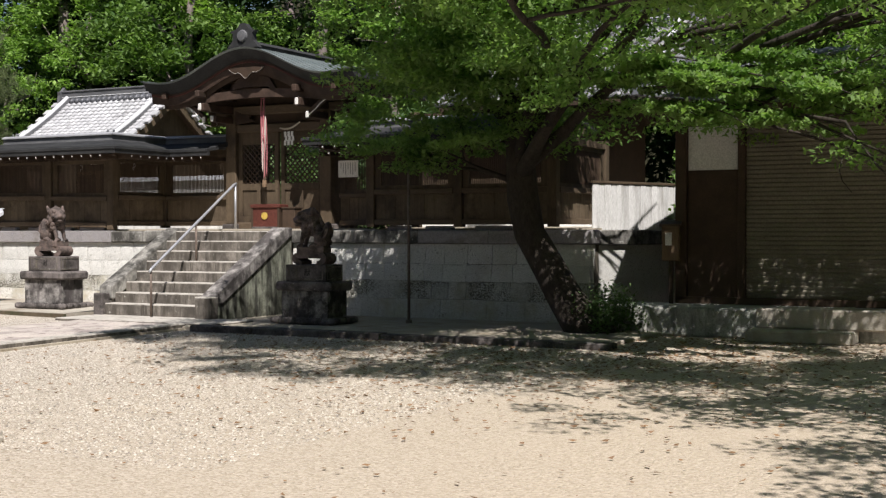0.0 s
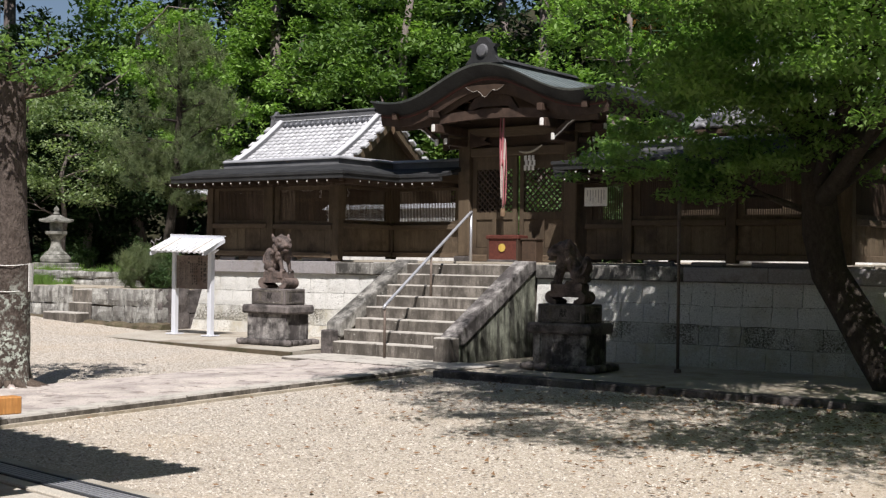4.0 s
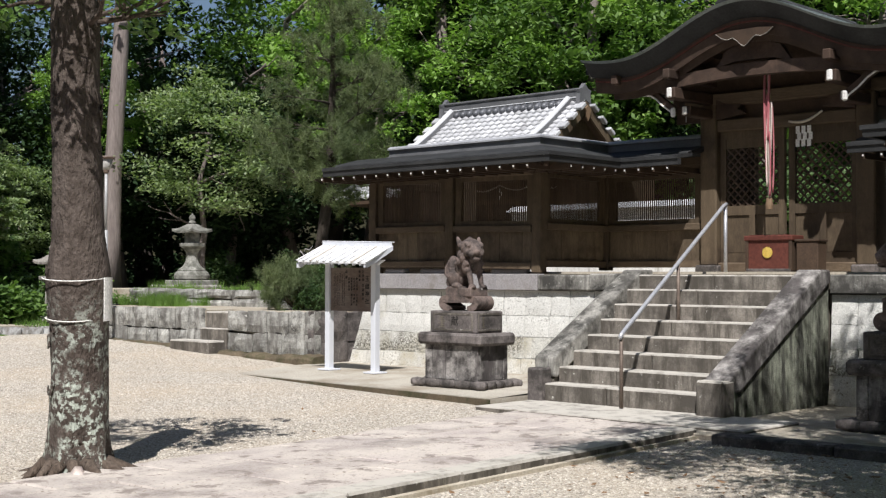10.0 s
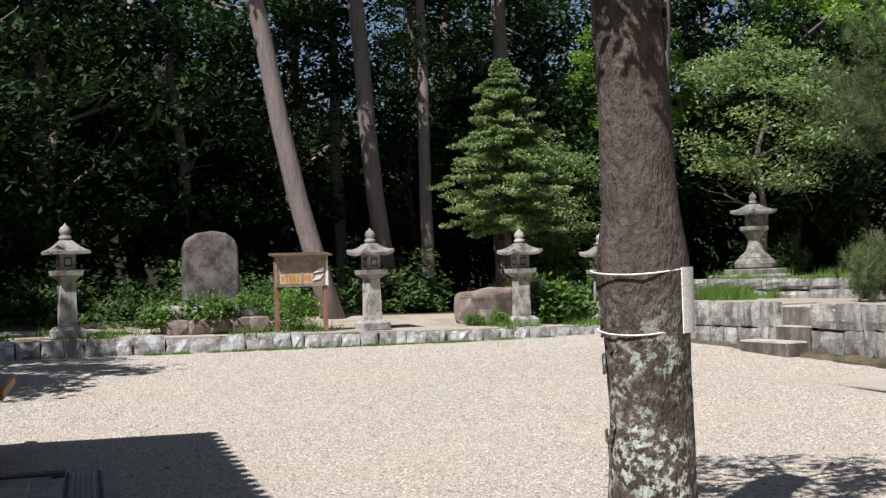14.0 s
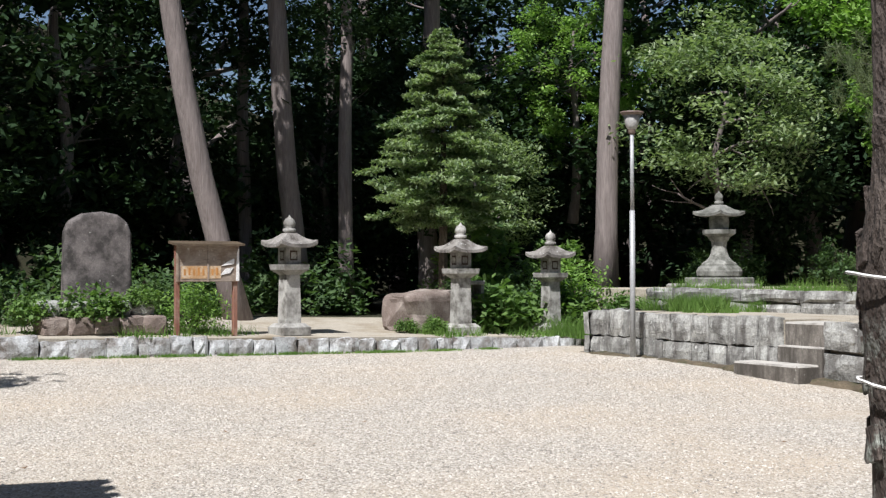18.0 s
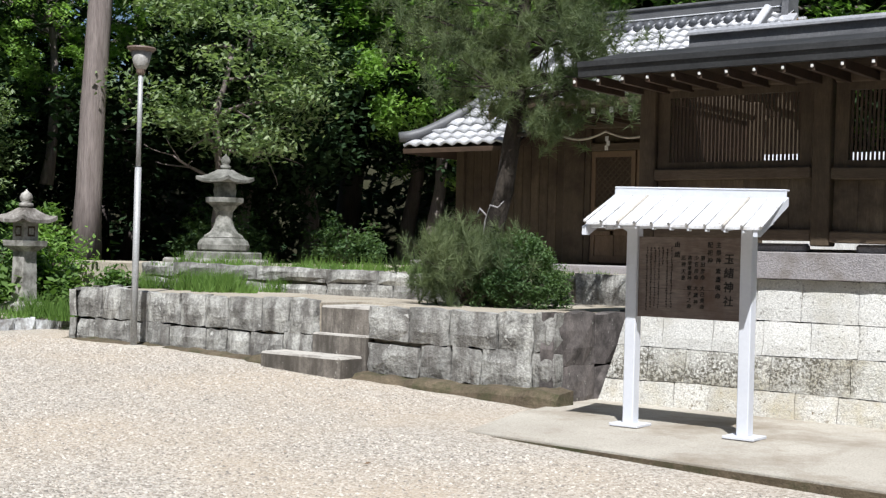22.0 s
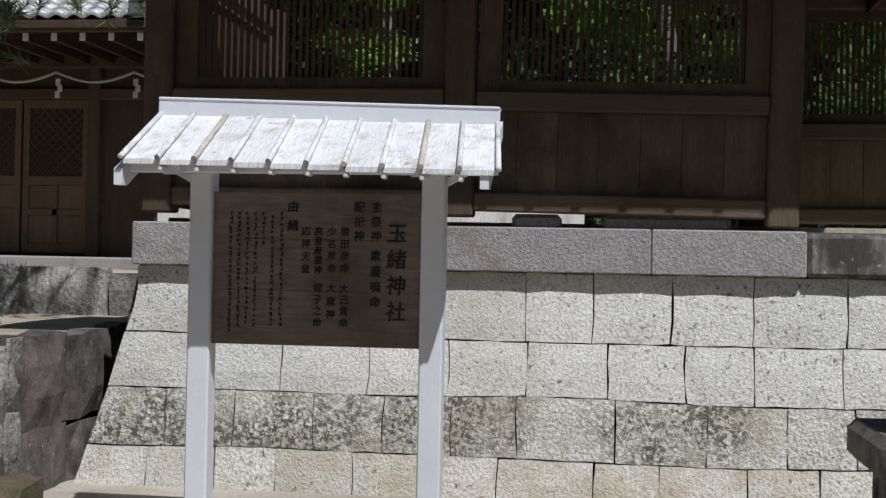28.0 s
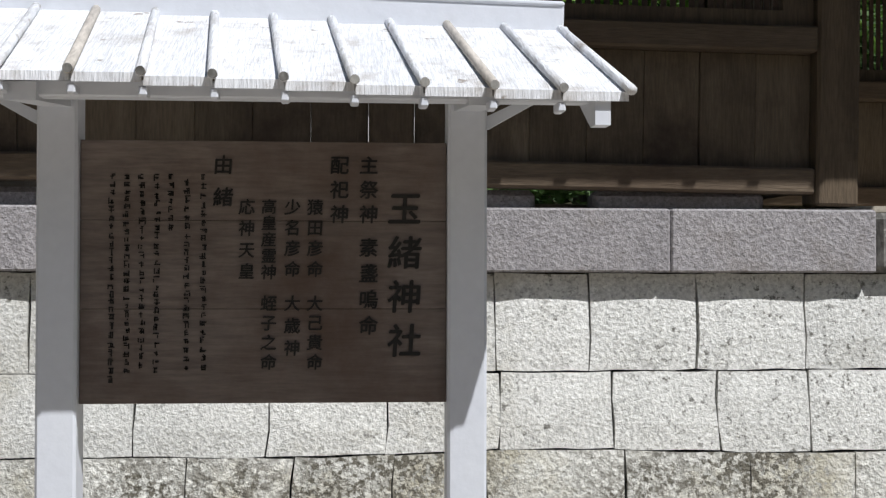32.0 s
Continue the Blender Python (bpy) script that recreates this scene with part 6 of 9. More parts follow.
# ---- stone lanterns ----
def lantern(m, h=1.6, style=0, stone=None, curl=0.05):
    """A stone lantern with a square shaft (0) or a round waisted one (1); h is its full height, curl the rise of the cap's corners."""
    k = h / 1.6
    stone = stone or LANTERN_STONE
    ln = thing("stone_lantern", ("grey granite lantern with square shaft and hipped cap" if style == 0 else "tall weathered granite lantern with waisted round shaft on tiers"), "stone lantern", "stone lanterns", m=m)

    def sq(prof, z, mat=None, name="x", lab="", sides=4):
        return part(name, Shape().lathe([(r * k * (1.414 if sides == 4 else 1), q * k) for r, q in prof], 0, 0, z * k, sides, None, math.pi / 4 if sides == 4 else math.pi / 6), mat or stone, ln, lab)
    if style == 0:
        sq([(0.205, 0.0), (0.205, 0.10), (0.15, 0.15)], 0.0, name="base")
        sq([(0.112, 0.0), (0.10, 0.63)], 0.15, name="shaft")
        sq([(0.10, 0.0), (0.185, 0.07), (0.195, 0.14)], 0.78, name="platform")
    else:
        part("base_slab", Shape().block(-0.50, 0.50, -0.50, 0.50, 0.0, 0.13, 0.02), stone, ln)
        sq([(0.38, 0.0), (0.43, 0.03), (0.44, 0.10), (0.41, 0.155), (0.35, 0.20)], 0.13 / k, name="base", sides=16)
        sq([(0.34, 0.0), (0.32, 0.03), (0.245, 0.07), (0.19, 0.13), (0.155, 0.20), (0.14, 0.29), (0.15, 0.38), (0.22, 0.46)], 0.33, name="shaft", sides=20)
        sq([(0.21, 0.0), (0.315, 0.05), (0.32, 0.12)], 0.79, name="platform", sides=8)
    box_w = 0.108 if style == 0 else 0.15
    b0 = 0.92 if style == 0 else 0.91
    bh = 0.22
    if style == 0:
        fire = part("fire_box", Shape().box(-box_w * k, box_w * k, -box_w * k, box_w * k, b0 * k, (b0 + bh) * k), stone, ln)
    else:
        fire = sq([(0.18, 0.0), (0.195, 0.11), (0.18, 0.22)], b0, name="fire_box", sides=12)
    for ax in range(4 if style == 0 else 0):
        mm = Matrix.Rotation(ax * math.pi / 2, 4, "Z")
        win = part("window", Shape().box(-0.055 * k, 0.055 * k, -(box_w + 0.003) * k, -(box_w - 0.01) * k, (b0 + 0.05) * k, (b0 + 0.18) * k, mm), WOOD_DARK, fire, "dark barred opening")
        s = Shape()
        s.box(-0.038 * k, 0.038 * k, -(box_w + 0.006) * k, -(box_w + 0.002) * k, (b0 + 0.075) * k, (b0 + 0.155) * k, mm)
        for bar in ((-0.042, 0.042, 0.109, 0.121), (-0.006, 0.006, 0.071, 0.159)):
            s.box(bar[0] * k, bar[1] * k, -(box_w + 0.012) * k, -(box_w + 0.005) * k, (b0 + bar[2]) * k, (b0 + bar[3]) * k, mm)
        part("grille", s, stone, win)
    c0 = b0 + bh
    # hipped cap with upturned corners
    s = Shape()
    n, R, ht = 12, (0.272 if style == 0 else 0.345) * k, 0.15 * k
    for j in range(5):
        u = j / 4
        r = R * (1, 0.80, 0.60, 0.42, 0.26)[j]
        for i in range(n * 4):
            a = 2 * math.pi * i / (n * 4) + math.pi / 4
            q = 1 / max(abs(math.cos(a)), abs(math.sin(a)))
            up = curl * k * (1 - u) ** 2 * ((q - 1) / 0.414) ** 1.6
            s.v.append((r * q * math.cos(a), r * q * math.sin(a), c0 * k + 0.04 * k + ht * (0, 0.17, 0.42, 0.74, 1.0)[j] + up))
    for i in range(n * 4):
        a = 2 * math.pi * i / (n * 4) + math.pi / 4
        q = 1 / max(abs(math.cos(a)), abs(math.sin(a)))
        up = 0.8 * curl * k * ((q - 1) / 0.414) ** 1.6
        s.v.append((R * q * math.cos(a), R * q * math.sin(a), c0 * k + up))
    w = n * 4
    for j in range(4):
        for i in range(w):
            s.f.append((j * w + i, j * w + (i + 1) % w, (j + 1) * w + (i + 1) % w, (j + 1) * w + i))
    for i in range(w):
        s.f.append((5 * w + i, 5 * w + (i + 1) % w, (i + 1) % w, i))
    s.f.append(tuple(range(4 * w, 5 * w)))
    s.f.append(tuple(range(5 * w, 6 * w))[::-1])
    part("cap", s, LANTERN_CAP if style == 0 else stone, ln, "weather-darkened hipped cap")
    z = c0 + 0.195
    part("finial", Shape().lathe([(0.07 * k, 0.0), (0.09 * k, 0.02 * k), (0.085 * k, 0.05 * k), (0.055 * k, 0.065 * k), (0.075 * k, 0.085 * k), (0.082 * k, 0.13 * k), (0.06 * k, 0.175 * k), (0.02 * k, 0.205 * k), (0.0, 0.235 * k)], 0, 0, z * k, 14), stone, ln, smooth=True)
    return ln


for x, y, a, h, curl in ((-14.45, -8.98, 6, 1.69, 0.0), (-14.5, -10.16, -3, 1.50, 0.01), (-14.5, -11.4, 3, 1.62, 0.01),
                         (-14.4, -4.32, 8, 1.64, 0.06), (-14.4, -1.68, 3, 1.64, 0.05), (-14.5, -0.07, 5, 1.58, 0.06)):
    lantern(pose(x, y, bank_z(x, y), 0, 0, a), h, 0, None, curl)
lantern(pose(-13.98, 2.76, 1.20, 0, 0, 8) @ Matrix.Diagonal((0.77, 0.77, 0.885, 1.0)), 1.72, 1, LANTERN_SHADED)
s = Shape()
s.block(-14.5, -13.4, 2.1, 3.1, 1.10, 1.22, 0.03)
whole("lantern_plinth", s, LANTERN_STONE, "flat granite plinth under the tall lantern", "stone plinth")

# ---- standing stone and its rubble bed ----
s = Shape()
prof = [(-0.44, 0.0), (0.44, 0.0), (0.43, 1.05), (0.38, 1.20), (0.25, 1.30), (0.05, 1.34), (-0.20, 1.31), (-0.36, 1.22), (-0.42, 1.08)]
s.prism(prof, "x", -0.13, 0.13)
o = whole("standing_stone", s, DARK_STONE, "rounded dark grey memorial stone slab", "memorial stone")
o.matrix_basis = pose(-15.0, -6.75, 0.86, 0, 0, -4)
bv = o.modifiers.new("bevel", "BEVEL")
bv.width, bv.segments = 0.05, 3


def rubble(name, label, spots, mat, seed, square=0.6, fine=2):
    rng = random.Random(seed)
    grp = thing(name, label, "rubble stones")
    for x, y, z, rx_, ry_, rz_ in spots:
        bm = bmesh.new()
        bmesh.ops.create_icosphere(bm, subdivisions=fine, radius=1.0)
        for v in bm.verts:
            q = v.co.copy()
            q = Vector([math.copysign(abs(c) ** square, c) for c in q])
            v.co = Vector((q.x * rx_, q.y * ry_, q.z * rz_)) * (1 + 0.16 * noise.noise(q * 1.3 + Vector((x, y, z))))
        part("stone", Shape().take(bm, pose(x, y, z, 0, 0, rng.uniform(-20, 20))), mat, grp)
    return grp


rng = random.Random(21)
rubble("stone_bed", "pale rubble course under the memorial stone", [(-14.72 + rng.uniform(-0.04, 0.04), -7.42 + 0.29 * i, 0.955, 0.22, 0.17, 0.115) for i in range(5)], MOSS_STONE, 1, 0.5)
rubble("stone_ledge", "earth-stained low stone ledge before the memorial stone", [(-14.58 + rng.uniform(-0.03, 0.03), -7.42 + 0.31 * i, 0.745, 0.24, 0.185, 0.125) for i in range(5)], BOULDER, 5, 0.42)
rubble("boulder", "large brown boulder lying by the lantern", [(-15.12, -1.76, 0.80, 0.36, 0.76, 0.34)], BOULDER, 2, 0.33, 4)
s = Shape()
s.block(-14.95, -14.65, -1.42, -1.12, 0.95, 1.0, 0.01).block(-14.95, -14.65, -1.42, -1.12, 1.22, 1.28, 0.01)
for y in (-1.40, -1.18):
    s.box(-14.93, -14.67, y, y + 0.05, 1.0, 1.22)
s.block(-14.87, -14.73, -1.34, -1.20, 0.46, 0.95, 0.01)
whole("offering_stand", s, LANTERN_STONE, "small open stone lantern box beside the boulder", "stone stand")

# ---- wooden signboard ----
wb = thing("signboard", "weathered wooden signboard on two red-brown posts", "signboard", m=pose(-14.25, -5.53, bank_z(-14.25, -5.53) - 0.02, 0, 0, 2))
for y in (-0.39, 0.39):
    part("post", Shape().block(-0.03, 0.03, y - 0.03, y + 0.03, 0.0, 1.22, 0.005), SIGN_POST, wb)
panel = part("panel", Shape().block(0.03, 0.055, -0.41, 0.43, 0.72, 1.20, 0.004), SIGN_PANEL, wb, "faded grey-brown panel")
for i in range(3):
    part("batten", Shape().block(0.056, 0.066, -0.41 + 0.405 * i, -0.385 + 0.405 * i, 0.72, 1.20, 0.002), SIGN_PANEL, panel)
part("poster", Shape().box(0.056, 0.060, -0.35, 0.18, 0.76, 0.92), POSTER, wb, "faded orange poster strip")
for pts in ([(0.17, 0.80), (0.30, 0.83), (0.35, 0.90), (0.24, 0.885)], [(0.19, 0.92), (0.36, 0.95), (0.36, 1.02), (0.27, 0.98)], [(0.385, 0.73), (0.428, 0.73), (0.428, 1.18), (0.40, 1.10)]):
    part("paper_scrap", Shape().prism(pts, "x", 0.0567, 0.0667), PAPER, wb, "torn curling white paper")
for i in range(8):
    part("text_bar", Shape().box(0.0602, 0.0612, -0.32 + 0.062 * i, -0.292 + 0.062 * i, 0.80, 0.80 + 0.02 * (4 + i % 2)), WOOD_TAN, wb, "unreadable faded lettering")
part("roof", Shape().prism([(-0.10, 1.21), (0.16, 1.18), (0.16, 1.205), (-0.10, 1.245)], "y", -0.47, 0.47), WOOD, wb, "thin board roof")

# ---- lamp post ----
lp = thing("lamp_post", "grey steel lamp post with brown hooded head", "lamp post", m=pose(-11.18, -1.04, ground_z(-11.18, -1.04)))
part("lower_pole", Shape().tube([(0, 0, 0), (0, 0, 1.85)], 0.034, 12), LAMP_PAINT, lp, smooth=True)
part("upper_pole", Shape().tube([(0, 0, 1.83), (0, 0, 2.86)], 0.025, 12), LAMP_PAINT, lp, smooth=True)
part("base_plate", Shape().lathe([(0.0, 0.0), (0.15, 0.0), (0.14, 0.02), (0.05, 0.03), (0.0, 0.03)], 0, 0, -0.005, 16), CONCRETE, lp)
hd = part("hood", Shape().lathe([(0.0, 0.30), (0.145, 0.285), (0.15, 0.27), (0.12, 0.24), (0.0, 0.24)], 0, 0, 2.80, 24), LAMP_HEAD, lp, "flat brown hood")
part("glass", Shape().lathe([(0.05, 0.06), (0.075, 0.10), (0.11, 0.24), (0.0, 0.241)], 0, 0, 2.80, 20), LAMP_GLASS, hd, "dusty frosted shade", smooth=True)
part("collar", Shape().lathe([(0.03, 0.0), (0.045, 0.02), (0.05, 0.06), (0.0, 0.06)], 0, 0, 2.80, 14), LAMP_HEAD, hd)
# ---- shuttered building on the east ----
def build_store():
    st = thing("shuttered_building", "dark timber building with large slatted shutter and tiled eave", "building", m=pose(8.12, -0.1, 0, 0, 0, 0))
    part("wall", Shape().box(0.0, 6.0, 0.03, 6.0, 0.45, 2.86), WOOD_DARK, st)
    part("front_wall", Shape().box(0.0, 6.0, 0.03, 0.20, 2.86, 3.55), WOOD_DARK, st)
    part("corner_post", Shape().block(-0.03, 0.13, -0.10, 0.03, 0.45, 3.1, 0.01), WOOD_DARK, st)
    part("plaster_panel", Shape().box(0.14, 0.86, -0.01, 0.03, 2.30, 2.92), PLASTER, st, "white plaster panel")
    part("dark_door", Shape().box(0.14, 0.86, -0.02, 0.03, 0.50, 2.28), WOOD_DARK, st)
    part("door_post", Shape().block(0.87, 0.97, -0.08, 0.03, 0.45, 3.1, 0.01), WOOD_DARK, st)
    part("sill", Shape().block(-0.03, 6.0, -0.10, 0.03, 0.40, 0.50, 0.01), WOOD_DARK, st)
    sh = part("shutter", Shape().box(0.98, 5.2, 0.0, 0.025, 0.50, 3.0), SHUTTER, st, "grey-green roller shutter")
    me = Shape().prism([(-0.012, 0.0), (0.0, -0.006), (0.0, 0.052), (-0.018, 0.03)], "x", 0.98, 5.2).mesh("slat", SHUTTER)
    for i in range(40):
        o = new("slat", me)
        o.parent = sh
        o.location = (0, 0, 0.51 + i * 0.062)
    # plinth of old stones and concrete step
    part("plinth", Shape().block(-0.7, 6.0, -1.0, 0.1, 0.0, 0.40, 0.03), MOSS_STONE, st, "mossy stone plinth")
    part("step", Shape().block(1.35, 2.7, -1.45, -0.98, 0.0, 0.16, 0.02), CONCRETE, st)
    part("upper_step", Shape().block(1.4, 6.0, -1.1, -0.5, 0.16, 0.42, 0.02), CONCRETE, st)
    rng = random.Random(8)
    bed = Shape().prism([(-1.15, 3.10), (-0.1, 3.82), (-0.1, 3.74), (-1.15, 3.02)], "x", -0.12, 6.4)
    part("roof_bed", bed, WOOD_DARK, st)
    tm = tile_mesh(0.24, 0.30)
    me = tm.mesh("roof_tile", TILE_DARK, True)
    ang = math.atan2(0.72, 1.05)
    for r in range(6):
        for c in range(25):
            o = new("roof_tile", me)
            o.parent = st
            o.matrix_basis = Matrix.Translation((-0.12 + 0.262 * c, -1.18 + 0.19 * r, 3.10 + 0.19 * r * math.tan(ang))) @ Matrix.Rotation(ang, 4, "X") @ Matrix.Rotation(radians(rng.uniform(-2, 2)), 4, "Z") @ Matrix.Diagonal((1.13, 0.95, 1, 1))
    me2 = Shape().box(-0.03, 0.03, -1.08, 0.0, 2.93, 3.0).mesh("rafter", WOOD_DARK)
    for i in range(22):
        o = new("rafter", me2)
        o.parent = st
        o.location = (-0.05 + 0.29 * i, 0, 0)
        part("upper_roof", Shape().prism([(-0.1, 3.70), (1.9, 3.14), (6.3, 2.84), (6.3, 2.94), (1.9, 3.24), (-0.1, 3.82)], "x", -0.1, 6.4), TILE_DARK, st, "dark rear roof slope")
    return st


build_store()

# white board fence behind the tree, on a coping
wf = thing("white_fence", "whitewashed board fence beyond the podium corner", "board fence", m=pose(6.62, 0.32, 0, 0, 0, 70))
for i in range(18):
    part("board", Shape().block(0.14 * i, 0.14 * i + 0.128, -0.015 + 0.004 * (i % 2), 0.015, 1.45, 2.17 + 0.02 * math.sin(i * 2.1), 0.004), WHITEWASH, wf)
part("cap", Shape().block(-0.02, 2.55, -0.03, 0.03, 2.16, 2.20, 0.006), WOOD, wf)
part("coping", Shape().block(-0.1, 2.7, -0.12, 0.15, 1.22, 1.45, 0.015), COPING_OLD, wf)
part("base_wall", Shape().block(-0.1, 2.7, -0.06, 0.15, 0.0, 1.22, 0.015), GRANITE, wf)
bx_ = thing("letter_box", "small yellow-brown wooden box with sloping lid on a post", "box", m=pose(8.06, -0.28, 0.05, 0, 0, 10))
part("body", Shape().block(-0.12, 0.12, -0.09, 0.09, 0.96, 1.46, 0.006), WOOD_LIGHT, bx_)
part("lid", Shape().prism([(-0.13, 1.45), (0.12, 1.51), (0.12, 1.54), (-0.13, 1.48)], "x", -0.15, 0.15), WOOD_DARK, bx_)
part("paper", Shape().box(-0.07, 0.02, -0.093, -0.090, 1.18, 1.36), PAPER, bx_)
part("post", Shape().block(-0.03, 0.03, -0.03, 0.03, 0.0, 0.96, 0.005), WOOD_DARK, bx_)


# ---- west hall beyond the pine ----
def build_west_shrine():
    h = thing("side_shrine", "brown wooden side shrine with lattice doors and tiled skirt roof", "side shrine")
    y = 7.75
    part("floor", Shape().block(-14.0, -7.9, 6.9, 11.5, 1.10, 1.26, 0.02), COPING, h, "stone base")
    part("wall", Shape().box(-13.65, -8.3, y + 0.05, 11.0, 1.26, 3.95), WOOD, h)
    for x, w in ((-13.62, 0.08), (-11.38, 0.19), (-11.13, 0.05), (-9.44, 0.07), (-8.4, 0.09)):
        part("post", Shape().block(x - w, x + w, y - 0.05, y + 0.1, 1.26, 3.5, 0.012), WOOD, h)
    part("lintel", Shape().block(-11.18, -8.3, y - 0.035, y + 0.06, 3.03, 3.15, 0.01), WOOD_H, h)
    part("head_beam", Shape().block(-11.6, -8.2, y - 0.06, y + 0.06, 3.38, 3.50, 0.01), WOOD_H, h)
    n = 12
    for i in range(n):
        x0 = -13.54 + 1.97 * i / n
        part("plank", Shape().block(x0 + 0.004, x0 + 1.97 / n - 0.004, y + 0.015, y + 0.05, 1.26, 3.4, 0.004), WOOD, h)
    # two door leaves: diagonal lattice over four panels each
    for a, b in ((-11.08, -10.31), (-10.28, -9.51)):
        lf = part("door_leaf", Shape().box(a, a + 0.07, y - 0.01, y + 0.045, 1.3, 3.02).box(b - 0.07, b, y - 0.01, y + 0.045, 1.3, 3.02).box(a + 0.07, b - 0.07, y - 0.01, y + 0.045, 1.3, 1.40)
                  .box(a + 0.07, b - 0.07, y - 0.01, y + 0.045, 1.72, 1.79).box(a + 0.07, b - 0.07, y - 0.01, y + 0.045, 2.06, 2.16).box(a + 0.07, b - 0.07, y - 0.01, y + 0.045, 2.93, 3.02)
                  .box((a + b) / 2 - 0.03, (a + b) / 2 + 0.03, y - 0.01, y + 0.045, 1.40, 2.06), WOOD_LIGHT, h, "light brown lattice door")
        for x0, x1 in ((a + 0.07, (a + b) / 2 - 0.03), ((a + b) / 2 + 0.03, b - 0.07)):
            for z0, z1 in ((1.40, 1.72), (1.79, 2.06)):
                part("door_panel", Shape().block(x0, x1, y + 0.01, y + 0.035, z0, z1, 0.006), WOOD_LIGHT, lf)
        part("door_screen", Shape().box(a + 0.07, b - 0.07, y + 0.02, y + 0.04, 2.16, 2.93), WOOD_DARK, lf)
        w, hh = b - a - 0.14, 0.77
        for k in range(1, 15):
            c = k * 0.1
            u0, v0 = (c, 0.0) if c <= w else (w, c - w)
            u1, v1 = (0.0, c) if c <= hh else (c - hh, hh)
            L = math.hypot(u1 - u0, v1 - v0)
            if c - w > hh or L < 0.05:
                continue
            for flip in (0, 1):
                p0, p1 = (w - u0, w - u1) if flip else (u0, u1)
                mm = Matrix.Translation((a + 0.07 + p0, y + 0.008 + 0.006 * flip, 2.16 + v0)) @ Matrix.Rotation(-math.atan2(v1 - v0, p1 - p0), 4, "Y")
                part("lattice_bar", Shape().box(0, L, -0.004, 0.004, -0.008, 0.008, mm), WOOD, lf)
    # skirt roof over the planked bay, hipped at its outer corner
    x_w, x_e, y_e, z_e, run, rise, rows = -14.12, -11.85, 6.80, 3.10, 0.98, 0.82, 6
    prof = [(y_e + run * i / rows, z_e + rise * i / rows - 0.06 * math.sin(math.pi * i / rows)) for i in range(rows + 1)]
    bed = Shape()
    for yy, z in prof:
        bed.v += [(x_w + (yy - y_e), yy, z - 0.03), (x_e, yy, z - 0.03), (x_e, yy, z - 0.10), (x_w + (yy - y_e), yy, z - 0.10)]
    for i in range(rows):
        for j in range(4):
            bed.f.append((i * 4 + j, i * 4 + (j + 1) % 4, i * 4 + 4 + (j + 1) % 4, i * 4 + 4 + j))
    bed.f += [(0, 1, 2, 3), tuple(len(bed.v) - 4 + i for i in (3, 2, 1, 0))]
    bed.add([(x_w, y_e, z_e - 0.02), (x_w, 10.8, z_e - 0.02), (x_w + run, 10.8, z_e + rise), (x_w + run, y_e + run, z_e + rise),
             (x_w, y_e, z_e - 0.10), (x_w, 10.8, z_e - 0.10), (x_w + run, 10.8, z_e + rise - 0.08), (x_w + run, y_e + run, z_e + rise - 0.08)],
            [(0, 1, 2, 3), (7, 6, 5, 4), (0, 4, 5, 1), (1, 5, 6, 2), (2, 6, 7, 3), (3, 7, 4, 0)])
    part("skirt_bed", bed, WOOD_DARK, h)
    for r in range(rows):
        (ya, za), (yb, zb) = prof[r], prof[r + 1]
        L = math.hypot(yb - ya, zb - za)
        me = tile_mesh(0.25, L * 1.12, amp=0.045).mesh("roof_tile", TILE, True)
        x = x_e - 0.25
        while x > x_w + (ya - y_e) - 0.12:
            o = new("roof_tile", me)
            o.parent = h
            o.matrix_basis = Matrix.Translation((x, ya, za)) @ Matrix.Rotation(math.atan2(zb - za, yb - ya), 4, "X")
            x -= 0.25
    hip = Shape().tube([(x_w - 0.05 + (run + 0.05) * i / 8, y_e - 0.05 + (run + 0.05) * i / 8, z_e + 0.07 + rise * i / 8 - 0.06 * math.sin(math.pi * i / 8) + (0.09 * (1 - i / 3) ** 2 if i < 3 else 0)) for i in range(9)], 0.085, 8)
    part("hip_ridge", hip, RIDGE, h, "dark blue-grey hip ridge", smooth=True)
    part("hip_end", Shape().lathe([(0.0, 0.0), (0.10, 0.0), (0.11, 0.10), (0.07, 0.16), (0.0, 0.17)], x_w + run + 0.02, y_e + run - 0.12, z_e + rise + 0.02, 10), RIDGE, h, "moulded ridge-end tile")
    me = Shape().box(-0.025, 0.025, 6.16, 7.75, 3.42, 3.49).mesh("rafter", WOOD_DARK)
    tip = Shape().block(-0.03, 0.03, 6.14, 6.16, 3.415, 3.495, 0.006).mesh("rafter_end", WHITE_TIP)
    for i in range(13):
        o = new("rafter", me)
        o.parent = h
        o.location = (-11.62 + 0.30 * i, 0, 0)
        e = new("rafter_end", tip)
        e.parent = o
    part("eave_board", Shape().block(-11.8, -8.0, 6.10, 6.16, 3.50, 3.57, 0.006), WOOD_H, h)
    rope = thing("straw_rope", "hanging straw rope with white paper streamers on the side shrine", "sacred rope")
    pts = [(-11.6 + 0.1 * i, 7.5, 3.30 - 0.11 * abs(math.sin(i / 9 * math.pi))) for i in range(34)]
    part("straw", Shape().tube(pts, 0.017, 6), STRAW, rope, smooth=True)
    for x in (-10.7, -9.8, -8.9):
        s = Shape()
        for j in range(3):
            s.box(x + 0.025 * (j % 2), x + 0.055 + 0.025 * (j % 2), 7.485 - 0.004 * j, 7.49 - 0.004 * j, 3.22 - 0.07 * (j + 1), 3.225 - 0.07 * j)
        part("paper_streamer", s, PAPER, rope)
    return h


build_west_shrine()


